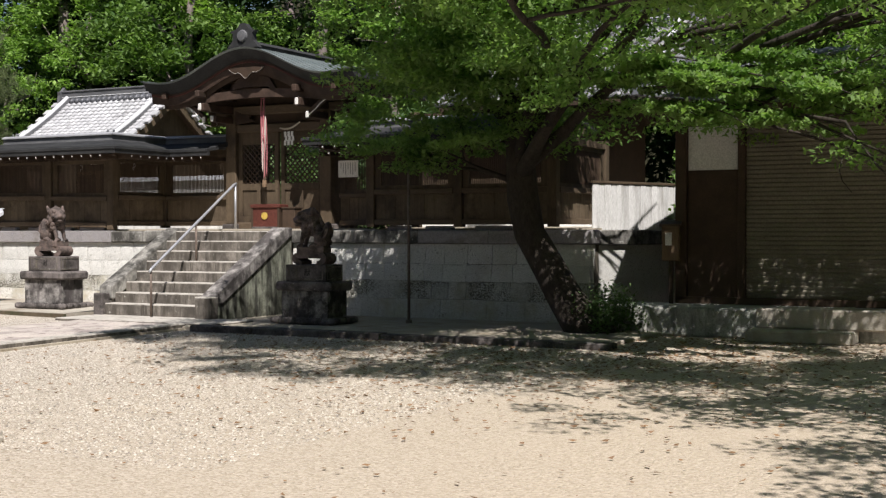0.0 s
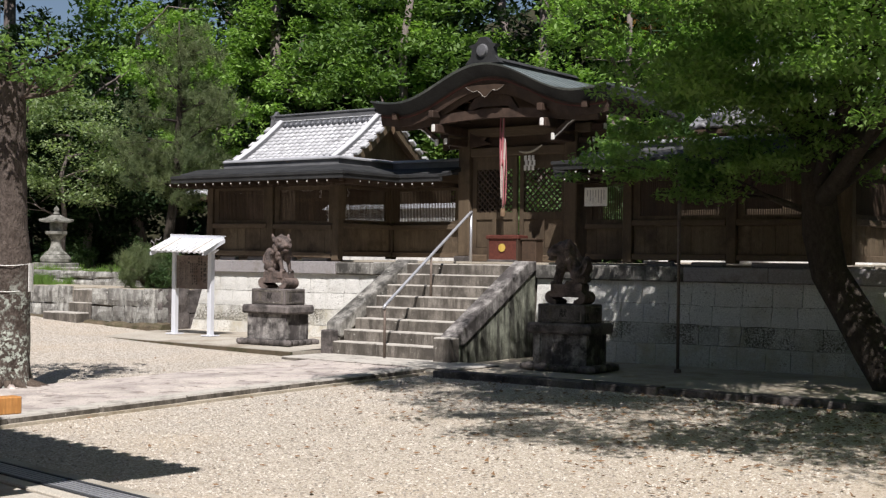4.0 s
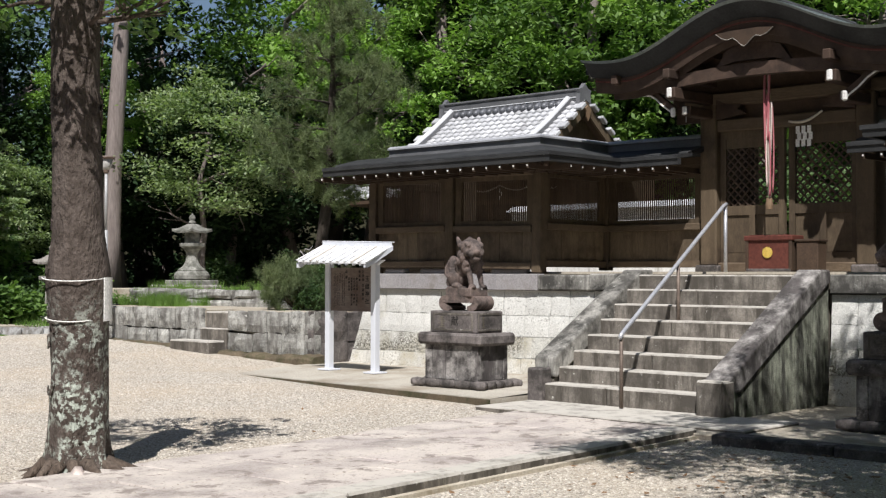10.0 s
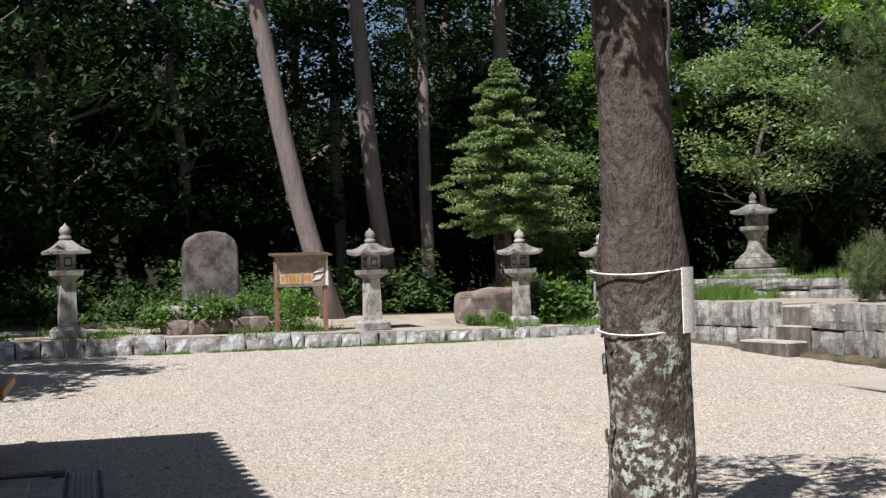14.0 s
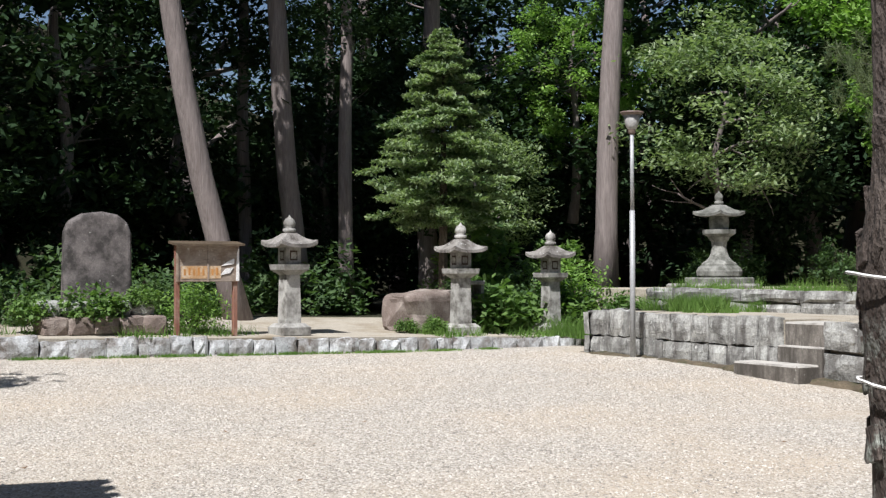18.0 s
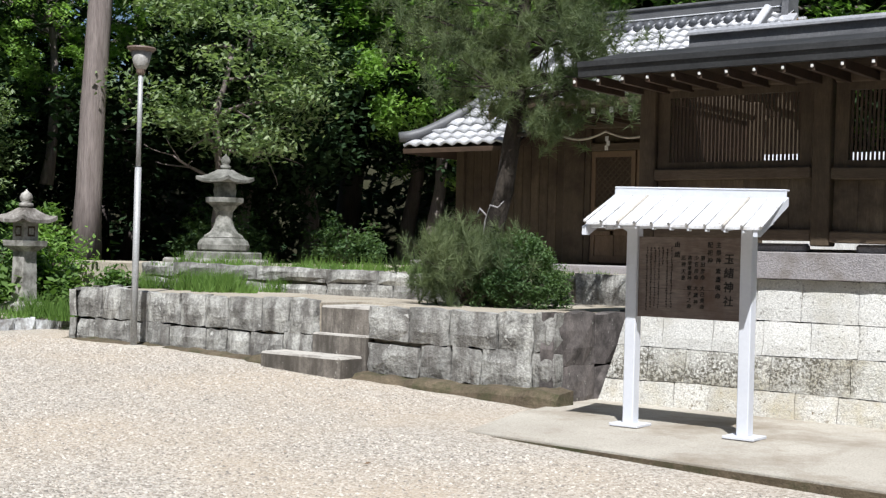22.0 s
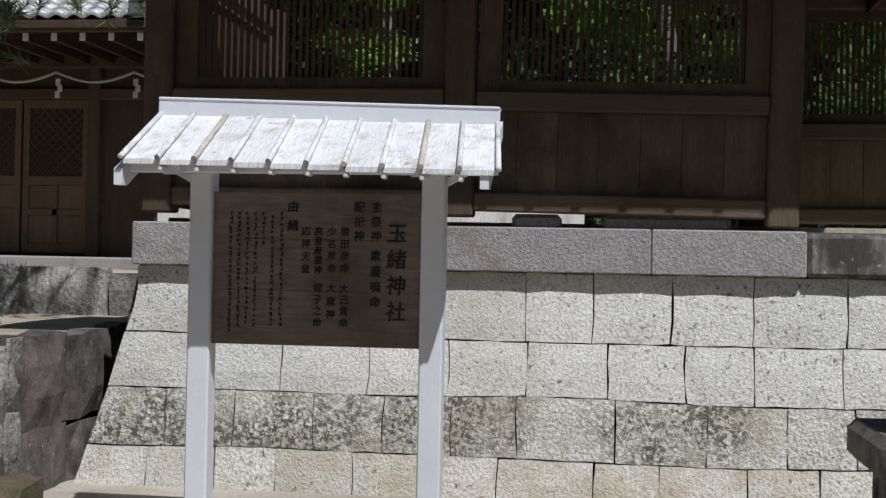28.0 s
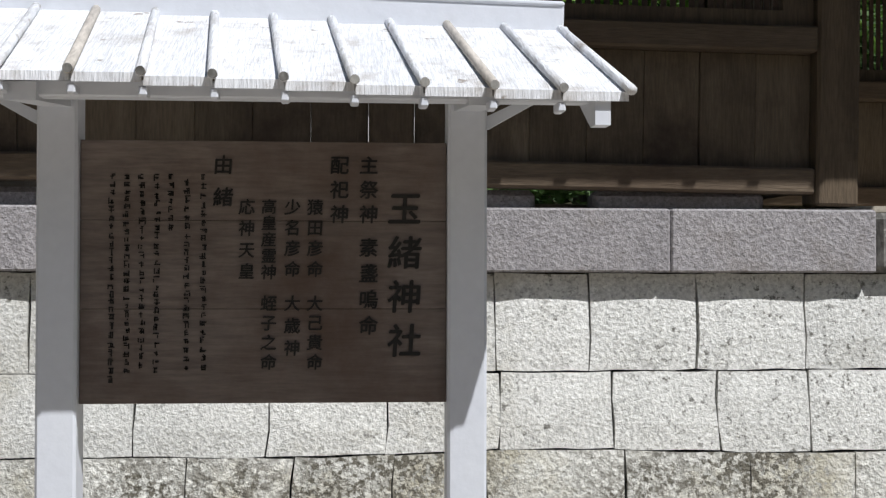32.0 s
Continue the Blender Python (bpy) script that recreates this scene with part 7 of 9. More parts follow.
# ---- open pavilion on the south side, mostly behind the walk ----
PAV = pose(1.0, -11.89, 0, 0, 0, -8.2)


def build_pavilion():
    pv = thing("pavilion", "open orange-brown timber pavilion on a concrete floor", "pavilion", m=PAV)
    part("floor_slab", Shape().block(-5.85, 5.4, -6.6, 0.55, -0.05, 0.075, 0.02), CONCRETE, pv, "concrete floor slab")
    for x in (-5.5, -1.7, 1.7, 3.75):
        for y in (-5.6, -1.1):
            p = part("post", Shape().block(x - 0.075, x + 0.075, y - 0.075, y + 0.075, 0.12, 3.95, 0.008), WOOD_TAN, pv, "planed orange-brown post")
            part("post_stone", Shape().block(x - 0.13, x + 0.13, y - 0.13, y + 0.13, 0.07, 0.13, 0.015), LANTERN_STONE, p)
    part("front_beam", Shape().block(-5.7, 5.4, -1.17, -1.03, 3.75, 3.95, 0.01), WOOD_TAN, pv)
    part("rear_beam", Shape().block(-5.7, 5.4, -5.67, -5.53, 3.75, 3.95, 0.01), WOOD_TAN, pv)
    s = Shape()
    s.add([(-5.84, 0.0, 3.92), (5.84, 0.0, 3.92), (5.84, -6.7, 3.92), (-5.84, -6.7, 3.92), (-3.4, -3.3, 5.8), (3.4, -3.3, 5.8),
           (-5.84, 0.0, 3.84), (5.84, 0.0, 3.84), (5.84, -6.7, 3.84), (-5.84, -6.7, 3.84)],
          [(0, 1, 5, 4), (1, 2, 5), (2, 3, 4, 5), (3, 0, 4), (6, 7, 1, 0), (7, 8, 2, 1), (8, 9, 3, 2), (9, 6, 0, 3), (9, 8, 7, 6)])
    part("roof", s, TILE_DARK, pv, "hipped dark roof")
    me = Shape().block(-0.07, 0.07, -0.05, 0.03, -0.06, 0.05, 0.02).mesh("eave_tile", TILE_DARK)
    for i in range(52):
        o = new("eave_tile", me)
        o.parent = pv
        o.location = (-5.75 + 0.2255 * i, 0.02, 3.93)
    return pv


build_pavilion()


def railing(m, side, high=1.36, depth=0.50):
    """A low orange-brown railing end with a metal-capped post and a bench board; side: which way the rails run; high: its post; depth: how far the seat comes out."""
    r = thing("railing", "orange-brown timber railing end with capped post and seat board", "railing", "pavilion railings", m=m)
    p = part("post", Shape().block(-0.075, 0.075, -0.075, 0.075, 0.02, high, 0.008), WOOD_TAN, r)
    part("cap", Shape().add([(-0.085, -0.085, high), (0.085, -0.085, high), (0.085, 0.085, high), (-0.085, 0.085, high), (0, 0, high + 0.06)], [(0, 1, 4), (1, 2, 4), (2, 3, 4), (3, 0, 4), (3, 2, 1, 0)]), STEEL, p, "steel post cap")
    part("foot", Shape().block(-0.12, 0.12, -0.12, 0.12, -0.02, 0.04, 0.01), CONCRETE, p)
    for z in (1.16, 0.97, 0.78):
        a, b = sorted((side * 0.076, side * 1.5))
        part("rail", Shape().block(a, b, -0.03, 0.03, z - 0.045, z + 0.045, 0.006), WOOD_TAN, r)
    a, b = sorted((-side * 0.05, side * 1.5))
    part("seat", Shape().block(a, b, 0.03, depth, 0.56, 0.64, 0.008), WOOD_TAN, r, "thick seat board")
    # thin paler layer over the seat board
    part("seat_top", Shape().block(a + 0.01, b - 0.01, 0.04, depth - 0.01, 0.641, 0.652, 0.002), CONCRETE, r, "pale seat top layer")
    part("seat_bracket", Shape().block(-0.05, 0.05, 0.076, max(depth - 0.1, 0.35), 0.46 if depth > 0.3 else 0.515, 0.555 if depth > 0.3 else 0.615, 0.006), WOOD_TAN, r)
    return r


railing(PAV @ pose(-5.80, -0.12, 0.075), -1)
railing(PAV @ pose(4.4675, -0.04, 0.075), -1, 1.275, 0.20)

# drain channel round the pavilion
dr = thing("drain_channel", "dark iron drain grating set in concrete edging", "drain", m=PAV)
for k, (m2, n) in enumerate(((pose(-6.15, 0.9, 0), 12), (pose(5.85, 0.78, 0, 0, 0, -90), 4), (pose(-6.15, 0.78, 0, 0, 0, -90), 4))):
    for i in range(n):
        x0 = i * 1.0
        s = Shape()
        s.box(x0 + 0.01, x0 + 0.99, -0.12, -0.10, 0.03, 0.055, m2).box(x0 + 0.01, x0 + 0.99, 0.10, 0.12, 0.03, 0.055, m2)
        g = part("grating", s, IRON, dr)
        for q in range(5):
            part("bar", Shape().box(x0 + 0.01, x0 + 0.99, -0.08 + 0.036 * q, -0.062 + 0.036 * q, 0.032, 0.052, m2), STEEL if k < 2 else IRON, g)
    part("trough", Shape().box(0, n, -0.12, 0.12, 0.0, 0.012, m2), MORTAR, dr)
    for y in (-0.18, 0.18):
        part("edging", Shape().block(-0.2, n, y - 0.055, y + 0.055, -0.02, 0.048, 0.01, m2), CONCRETE, dr)
# ---- trees ----
def leaf_mesh(name, rng, clumps, per, size, mat, flat=0.45, droop=0.15, aspect=0.5):
    """Many small rhombic leaves gathered in clumps; clumps: rows of centre and radius."""
    g = np.random.default_rng(rng.randrange(1 << 30))
    cs = np.array([c for c, r in clumps], float)
    rs = np.array([r for c, r in clumps], float)
    n = len(clumps) * per
    idx = np.repeat(np.arange(len(clumps)), per)
    d = g.normal(size=(n, 3))
    d /= np.linalg.norm(d, axis=1, keepdims=True)
    d *= g.random((n, 1)) ** 0.45
    d[:, 2] *= flat
    p = cs[idx] + d * rs[idx, None]
    a = g.random(n) * 2 * np.pi
    tilt = g.normal(size=n) * 0.5 - droop
    u = np.stack([np.cos(a) * np.cos(tilt), np.sin(a) * np.cos(tilt), np.sin(tilt)], 1)
    w = np.stack([-np.sin(a), np.cos(a), g.normal(size=n) * 0.45], 1)
    w /= np.linalg.norm(w, axis=1, keepdims=True)
    s = size * (0.65 + 0.7 * g.random(n))[:, None]
    v = np.stack([p - u * s * 0.5, p + w * s * aspect * 0.5, p + u * s * 0.5, p - w * s * aspect * 0.5], 1).reshape(-1, 3)
    me = bpy.data.meshes.new(name)
    me.vertices.add(4 * n)
    me.vertices.foreach_set("co", v.ravel())
    me.loops.add(4 * n)
    me.loops.foreach_set("vertex_index", np.arange(4 * n))
    me.polygons.add(n)
    me.polygons.foreach_set("loop_start", np.arange(0, 4 * n, 4))
    me.materials.append(mat)
    me.update(calc_edges=True)
    return me


def limb(s, p, d, length, r, rng, depth, ends, bend=0.25, spread=0.7, sub=None):
    """One limb and, from it, smaller ones; ends gathers the tips."""
    pts, rad = [Vector(p)], [r]
    n = 5
    d = Vector(d).normalized()
    for i in range(n):
        d = (d + Vector((rng.gauss(0, bend), rng.gauss(0, bend), rng.gauss(0, bend * 0.6))) * 0.5).normalized()
        pts.append(pts[-1] + d * length / n)
        rad.append(r * (1 - 0.6 * (i + 1) / n))
    s.tube(pts, rad, 7 if depth > 1 else 5)
    ends.append(pts[-1])
    if depth > 0:
        for k in range(rng.randint(2, 4)):
            i = rng.randint(2, n)
            q = (d + Vector((rng.gauss(0, spread), rng.gauss(0, spread), rng.gauss(0.1, spread * 0.6)))).normalized()
            if sub is not None:
                s = Shape()
                sub.append(s)
            limb(s, pts[i], q, length * rng.uniform(0.5, 0.75), rad[i] * 0.7, rng, depth - 1, ends, bend, spread, sub)
    elif True:
        ends.append(pts[3])


def broad_tree(name, label, seed, height, trunk_r, crown, leaf, count, per, size, bark=None, clump=(0.5, 0.9), low=0.35, flat=0.5):
    """A broad tree at the origin; crown: half widths and the height of its middle."""
    rng = random.Random(seed)
    t = thing(name, label, "tree")
    s = Shape()
    top = height * 0.75
    pts = [(0.12 * math.sin(1.1 * i + seed), 0.12 * math.cos(1.7 * i + seed), top * i / 7 - 0.1) for i in range(8)]
    s.tube(pts, [trunk_r * (1.25 if i == 0 else 1 - 0.09 * i) for i in range(8)], 10)
    rx_, rz_, zc = crown
    ends = []
    for k in range(7):
        a = rng.random() * 6.28
        limb(s, pts[rng.randint(3, 7)], (math.cos(a), math.sin(a), rng.uniform(0.1, 0.9)), rx_ * 0.55, trunk_r * 0.4, rng, 1, ends)
    part("trunk", s, bark or BARK_CEDAR, t, smooth=True)
    clumps = []
    while len(clumps) < count:
        a, u = rng.random() * 6.28, rng.uniform(-1, 1)
        q = math.sqrt(1 - u * u)
        r = rng.uniform(0.55, 1.0) ** 0.6
        k = 1 + 0.35 * noise.noise(Vector((math.cos(a) * q * 1.6 + seed, math.sin(a) * q * 1.6, u * 1.6)))
        c = (rx_ * q * math.cos(a) * r * k, rx_ * q * math.sin(a) * r * k, zc + rz_ * u * r * k)
        if c[2] > low:
            clumps.append((c, rng.uniform(*clump)))
    part("crown", leaf_mesh("crown", rng, clumps, per, size, leaf, flat), leaf, t)
    return t


def cedar_trunk(seed, h=14.0, r=0.24, lean=(0, 0)):
    rng = random.Random(seed)
    s = Shape()
    n = 10
    s.tube([(lean[0] * (i / n) * h + 0.05 * math.sin(i + seed), lean[1] * (i / n) * h + 0.05 * math.cos(i * 1.3), h * i / n - 0.2) for i in range(n + 1)], [r * (1.35 if i == 0 else 1.08 - 0.05 * i) for i in range(n + 1)], 14)
    t = thing("cedar_tree", "tall straight cedar with bare grey-brown trunk and dark high crown", "tree", "forest trees")
    part("trunk", s, BARK_CEDAR, t, smooth=True)
    clumps = []
    for k in range(46):
        a, z = rng.random() * 6.28, rng.uniform(h * 0.52, h * 1.05)
        q = rng.uniform(0.4, 2.1) * (1.25 - 0.6 * (z / h))
        clumps.append(((lean[0] * z + q * math.cos(a), lean[1] * z + q * math.sin(a), z), rng.uniform(0.5, 0.9)))
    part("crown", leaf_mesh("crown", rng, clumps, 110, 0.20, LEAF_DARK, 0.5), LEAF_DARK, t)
    return t


def shrub(name, label, seed, rx_, rz_, leaf, count, per, size, aspect=0.5):
    rng = random.Random(seed)
    t = thing(name, label, "shrub")
    s = Shape()
    ends = []
    for k in range(5):
        a = rng.random() * 6.28
        limb(s, (0, 0, 0), (0.5 * math.cos(a), 0.5 * math.sin(a), 1), rz_ * 0.9, 0.02, rng, 1, ends)
    part("stem", s, BARK, t)
    clumps = []
    for k in range(count):
        a, u = rng.random() * 6.28, rng.random()
        q = math.sqrt(rng.random())
        clumps.append(((rx_ * q * math.cos(a), rx_ * q * math.sin(a), rz_ * (0.25 + 1.5 * u * (1 - 0.5 * q * q))), rng.uniform(0.16, 0.34) * max(1, rz_)))
    part("foliage", leaf_mesh("foliage", rng, clumps, per, size, leaf, 0.75, aspect=aspect), leaf, t)
    return t


def place(t, spots):
    """Puts a thing at the first spot (x, y, z, turn, scale) and copies at the others."""
    for i, (x, y, z, a, k) in enumerate(spots[1:]):
        c = copy_thing(t, pose(x, y, z, 0, 0, a))
        c.scale = (k, k, k)
    x, y, z, a, k = spots[0]
    t.matrix_basis = pose(x, y, z, 0, 0, a)
    t.scale = (k, k, k)


# far woods on rising ground that close the view to the west and north
def far_woods():
    # south and east runs are unseen, added to hold back sky light
    line = [(-20, -42), (-36, -34), (-36, -14), (-34, 8), (-26, 20), (-10, 25), (12, 25), (34, 20), (38, -8), (28, -36), (4, -44), (-20, -42)]
    s = Shape()
    for i, (x, y) in enumerate(line):
        d = Vector((x, y + 8, 0)).normalized()
        k = 1.9 if y < -25 or x > 20 else (0.55 if x < -30 and y > 0 else 0.9 if x < -20 and y > 0 else 1.6)
        s.v += [(x, y, 0.0), (x + 2 * d.x, y + 2 * d.y, 4.0 * k), (x + 7 * d.x, y + 7 * d.y, 8.8 * k), (x + 30 * d.x, y + 30 * d.y, 11.0 * k)]
    for i in range(len(line) - 1):
        for j in range(3):
            s.f.append((i * 4 + j, i * 4 + 4 + j, i * 4 + 5 + j, i * 4 + 1 + j))
    whole("wooded_hill", s, FOREST_FLOOR, "dark wooded rise behind the shrine, closed round unseen south and east", "hill", kind="structure")
    rng = random.Random(91)
    clumps = []
    for k in range(1500):
        i = rng.randrange(len(line) - 1)
        u = rng.random()
        x = line[i][0] + (line[i + 1][0] - line[i][0]) * u
        y = line[i][1] + (line[i + 1][1] - line[i][1]) * u
        d = Vector((x, y + 8, 0)).normalized()
        r = rng.uniform(-3, 3)
        tall = 6.5 if x < -29 and y > -3 else 14.5
        clumps.append(((x + d.x * r, y + d.y * r, 0.2 + tall * rng.random() ** 1.2), rng.uniform(0.9, 1.9)))
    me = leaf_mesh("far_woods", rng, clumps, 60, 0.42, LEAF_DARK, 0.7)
    tagged(new("far_woods", me), "dense dark far woods, with an added unseen south and east run", "woods", kind="stuff")


far_woods()

# west wood: trunks that stand clear, then the dark mass behind
place(cedar_trunk(1, 15, 0.26, (0.0, -0.01)), [(-20.0, -8.66, 0.45, 0, 0.75), (-27, -3.5, 0.5, 40, 1.0), (-30, 3, 0.5, 10, 1.1), (-33, -7, 0.5, 60, 1.1), (-35, -14, 0.5, 20, 1.0), (-28, -15, 0.5, 77, 1)])
place(cedar_trunk(2, 14, 0.22, (0.0, 0.01)), [(-20.0, 0.75, 0.5, 0, 0.85), (-19.3, -1.25, 0.5, 90, 0.62), (-29, -9.5, 0.5, 160, 1.0), (-31, -0.5, 0.5, 0, 1), (-26, 2.2, 0.5, 20, 0.8), (-28.5, 4.4, 0.5, 110, 0.9), (-24.5, 0.7, 0.5, 70, 0.6), (-30, 7.0, 0.5, 10, 0.9), (-29, 2.6, 0.5, 50, 0.7), (-25, 9, 1.0, 0, 1.1), (-24, -14, 0.5, 0, 1), (-34, -3, 0.5, 200, 1), (-19.5, -10.1, 0.45, 40, 0.85), (-21.5, -2.35, 0.45, 140, 0.6), (-15.4, 11.6, 1.1, 30, 0.9), (-14.2, 12.4, 1.1, 200, 0.8), (-7.2, 13.8, 1.1, 80, 0.8), (-16.6, 13.5, 1.1, 300, 0.95)])
place(cedar_trunk(3, 13, 0.18, (0.0, -0.225)), [(-16.9, -4.08, 0.45, 0, 1)])
place(cedar_trunk(4, 14, 0.185, (0.0, -0.10)), [(-19.5, -1.97, 0.45, 0, 1)])
place(cedar_trunk(5, 14, 0.20, (0.0, 0.04)), [(-17.4, 3.0, 1.0, 0, 1)])
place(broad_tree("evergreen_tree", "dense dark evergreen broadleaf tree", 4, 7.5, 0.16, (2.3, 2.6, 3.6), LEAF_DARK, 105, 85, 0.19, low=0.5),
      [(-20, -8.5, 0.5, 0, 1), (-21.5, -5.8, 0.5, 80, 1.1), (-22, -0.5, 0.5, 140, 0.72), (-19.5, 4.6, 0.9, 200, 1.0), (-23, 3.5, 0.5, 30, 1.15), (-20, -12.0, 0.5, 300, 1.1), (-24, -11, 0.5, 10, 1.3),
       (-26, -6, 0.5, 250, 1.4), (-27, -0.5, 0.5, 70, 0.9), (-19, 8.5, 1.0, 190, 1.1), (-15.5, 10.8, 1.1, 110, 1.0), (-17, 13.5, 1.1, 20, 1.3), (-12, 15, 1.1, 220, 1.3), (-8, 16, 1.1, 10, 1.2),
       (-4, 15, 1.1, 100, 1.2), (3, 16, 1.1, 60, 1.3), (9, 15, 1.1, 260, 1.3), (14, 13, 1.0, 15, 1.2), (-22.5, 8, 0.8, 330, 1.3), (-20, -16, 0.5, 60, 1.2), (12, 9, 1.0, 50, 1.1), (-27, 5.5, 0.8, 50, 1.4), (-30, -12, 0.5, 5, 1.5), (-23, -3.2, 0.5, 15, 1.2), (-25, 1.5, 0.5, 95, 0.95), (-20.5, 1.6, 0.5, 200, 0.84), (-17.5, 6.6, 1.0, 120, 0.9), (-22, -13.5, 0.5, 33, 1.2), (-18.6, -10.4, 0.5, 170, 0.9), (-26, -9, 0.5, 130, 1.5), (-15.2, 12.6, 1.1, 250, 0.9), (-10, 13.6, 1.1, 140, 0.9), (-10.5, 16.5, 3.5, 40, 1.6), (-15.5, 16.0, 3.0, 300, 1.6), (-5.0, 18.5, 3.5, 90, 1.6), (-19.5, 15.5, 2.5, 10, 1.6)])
place(broad_tree("maple_tree", "bright fresh green maple in full leaf", 5, 9, 0.18, (2.6, 2.8, 5.0), LEAF_BRIGHT, 150, 110, 0.15, low=1.2, flat=0.6, clump=(0.32, 0.6)),
      [(-8.9, 13.6, 1.1, 0, 0.9), (-3.0, 10.8, 1.1, 90, 0.95), (0.5, 10.2, 1.1, 200, 0.85), (-18.9, 3.4, 2.4, 30, 0.55), (8.5, 11.5, 1.1, 140, 1.0), (-12.2, 13.0, 1.1, 280, 1.1), (-17.0, 10.6, 1.1, 60, 0.95), (-18.4, 9.0, 1.1, 310, 1.05), (-15.4, 9.4, 1.1, 130, 0.8), (-14.2, 11.6, 1.1, 20, 1.05)])
place(broad_tree("camphor_tree", "tall mid-green camphor tree behind the halls", 6, 11, 0.25, (3.2, 3.4, 6.0), LEAF_MID, 115, 115, 0.2, low=1.5),
      [(-10.5, 11.8, 1.1, 0, 0.95), (-14.5, 14.0, 1.0, 70, 1.1), (4.5, 13.0, 1.1, 170, 1.1), (-0.5, 17.0, 1.1, 20, 1.2), (13, 17, 1.0, 200, 1.3), (-20, 12, 1.0, 100, 1.2), (-14.5, -15.2, 0.4, 40, 1.05), (-15.5, -19.5, 0.4, 150, 1.1), (-9.6, -14.6, 0.3, 60, 0.9)])
place(broad_tree("orange_tree", "tree with rusty orange young leaves", 15, 9, 0.16, (1.3, 1.0, 7.6), LEAF_ORANGE, 40, 90, 0.16, low=4), [(-6.0, 16.5, 1.1, 0, 1.0)])
place(broad_tree("holly_tree", "rounded evergreen with pale glossy leaves", 7, 5.2, 0.1, (1.7, 1.5, 3.5), LEAF_GLOSSY, 105, 120, 0.11, low=1.9, flat=0.3),
      [(-16.1, 4.6, 0.8, 0, 1.0), (-18.6, 1.0, 0.5, 120, 0.7)])


def spire_tree():
    """A narrow conical evergreen with layered sprays."""
    rng = random.Random(8)
    t = thing("conical_tree", "conical evergreen with layered pale-edged sprays", "tree")
    s = Shape().tube([(0, 0, 0), (0.03, 0, 2), (0, 0.02, 4.7)], [0.09, 0.06, 0.01], 8)
    part("trunk", s, BARK, t)
    clumps = []
    n = 130
    for k in range(n):
        u = (k / (n - 1)) ** 1.15
        z = 1.75 + 2.95 * u + rng.uniform(-0.12, 0.12)
        R = 1.22 * (1 - u) ** 0.78 * (0.70 + 0.42 * min(u / 0.25, 1.0)) + 0.06
        a = k * 2.4 + rng.uniform(-0.4, 0.4)
        L = R * rng.uniform(0.62, 1.15)
        for f in (0.3, 0.62, 0.85, 1.0):
            r = L * f
            clumps.append(((r * math.cos(a), r * math.sin(a), z + 0.20 * f - 0.26 * f * f + rng.uniform(-0.05, 0.05)), (0.12 + 0.09 * R) * (1.15 - 0.35 * f)))
    part("crown", leaf_mesh("crown", rng, clumps, 78, 0.088, LEAF_GLOSSY, 0.30, 0.3, 0.42), LEAF_GLOSSY, t)
    return t


place(spire_tree(), [(-16.0, -1.1, 0.46, 0, 1.0)])
place(shrub("undergrowth_shrub", "dark green undergrowth shrub", 9, 0.9, 0.7, LEAF_SHADE, 60, 60, 0.11),
      [(-18.7, -4.2, 0.5, 0, 1.0), (-17.6, -5.6, 0.5, 50, 0.9), (-16.4, -7.6, 0.46, 120, 0.8), (-17.5, -9.0, 0.46, 200, 1.1), (-17, -11, 0.46, 20, 1.0), (-15.9, -0.6, 0.46, 80, 0.9), (-15.4, 0.4, 0.46, 10, 0.85),
       (-16.2, -12.5, 0.46, 60, 1.0), (-19.4, -2.2, 0.5, 60, 1.3), (-18.5, -6.6, 0.46, 10, 1.2), (-16.5, 5.0, 1.1, 30, 0.8), (-15.0, 6.4, 1.1, 70, 0.7), (-18.5, 7.2, 1.1, 170, 1.1)])
place(shrub("bright_shrub", "fresh green broad-leaved shrub by the stone edge", 10, 0.42, 0.38, LEAF_MID, 26, 45, 0.12, 0.6),
      [(-14.55, -6.93, 0.76, 0, 0.72), (-14.9, -0.9, 0.5, 100, 1.2), (-14.75, 0.25, 0.46, 10, 1.0), (-14.6, -6.25, 0.95, 10, 0.42), (-14.62, -7.68, 0.78, 160, 0.5), (-14.6, -6.55, 0.9, 80, 0.34),
       (-14.6, -2.45, 0.54, 0, 0.3), (-13.4, 0.5, 0.7, 30, 0.6), (-14.5, -2.05, 0.52, 90, 0.38)])
place(shrub("low_bush", "yellow-green fine-leaved bush between the signboard posts", 14, 0.40, 0.36, LEAF_BRIGHT, 40, 60, 0.065, 0.4), [(-14.75, -5.55, 0.60, 0, 0.95), (-15.3, 0.75, 0.6, 40, 1.5)])
place(shrub("camellia_bush", "upright shrub with fresh green leaves behind the lanterns", 12, 0.5, 1.1, LEAF_MID, 34, 60, 0.13, 0.55), [(-16.4, -0.2, 0.46, 0, 1.2), (-15.9, 0.9, 0.46, 90, 0.9)])


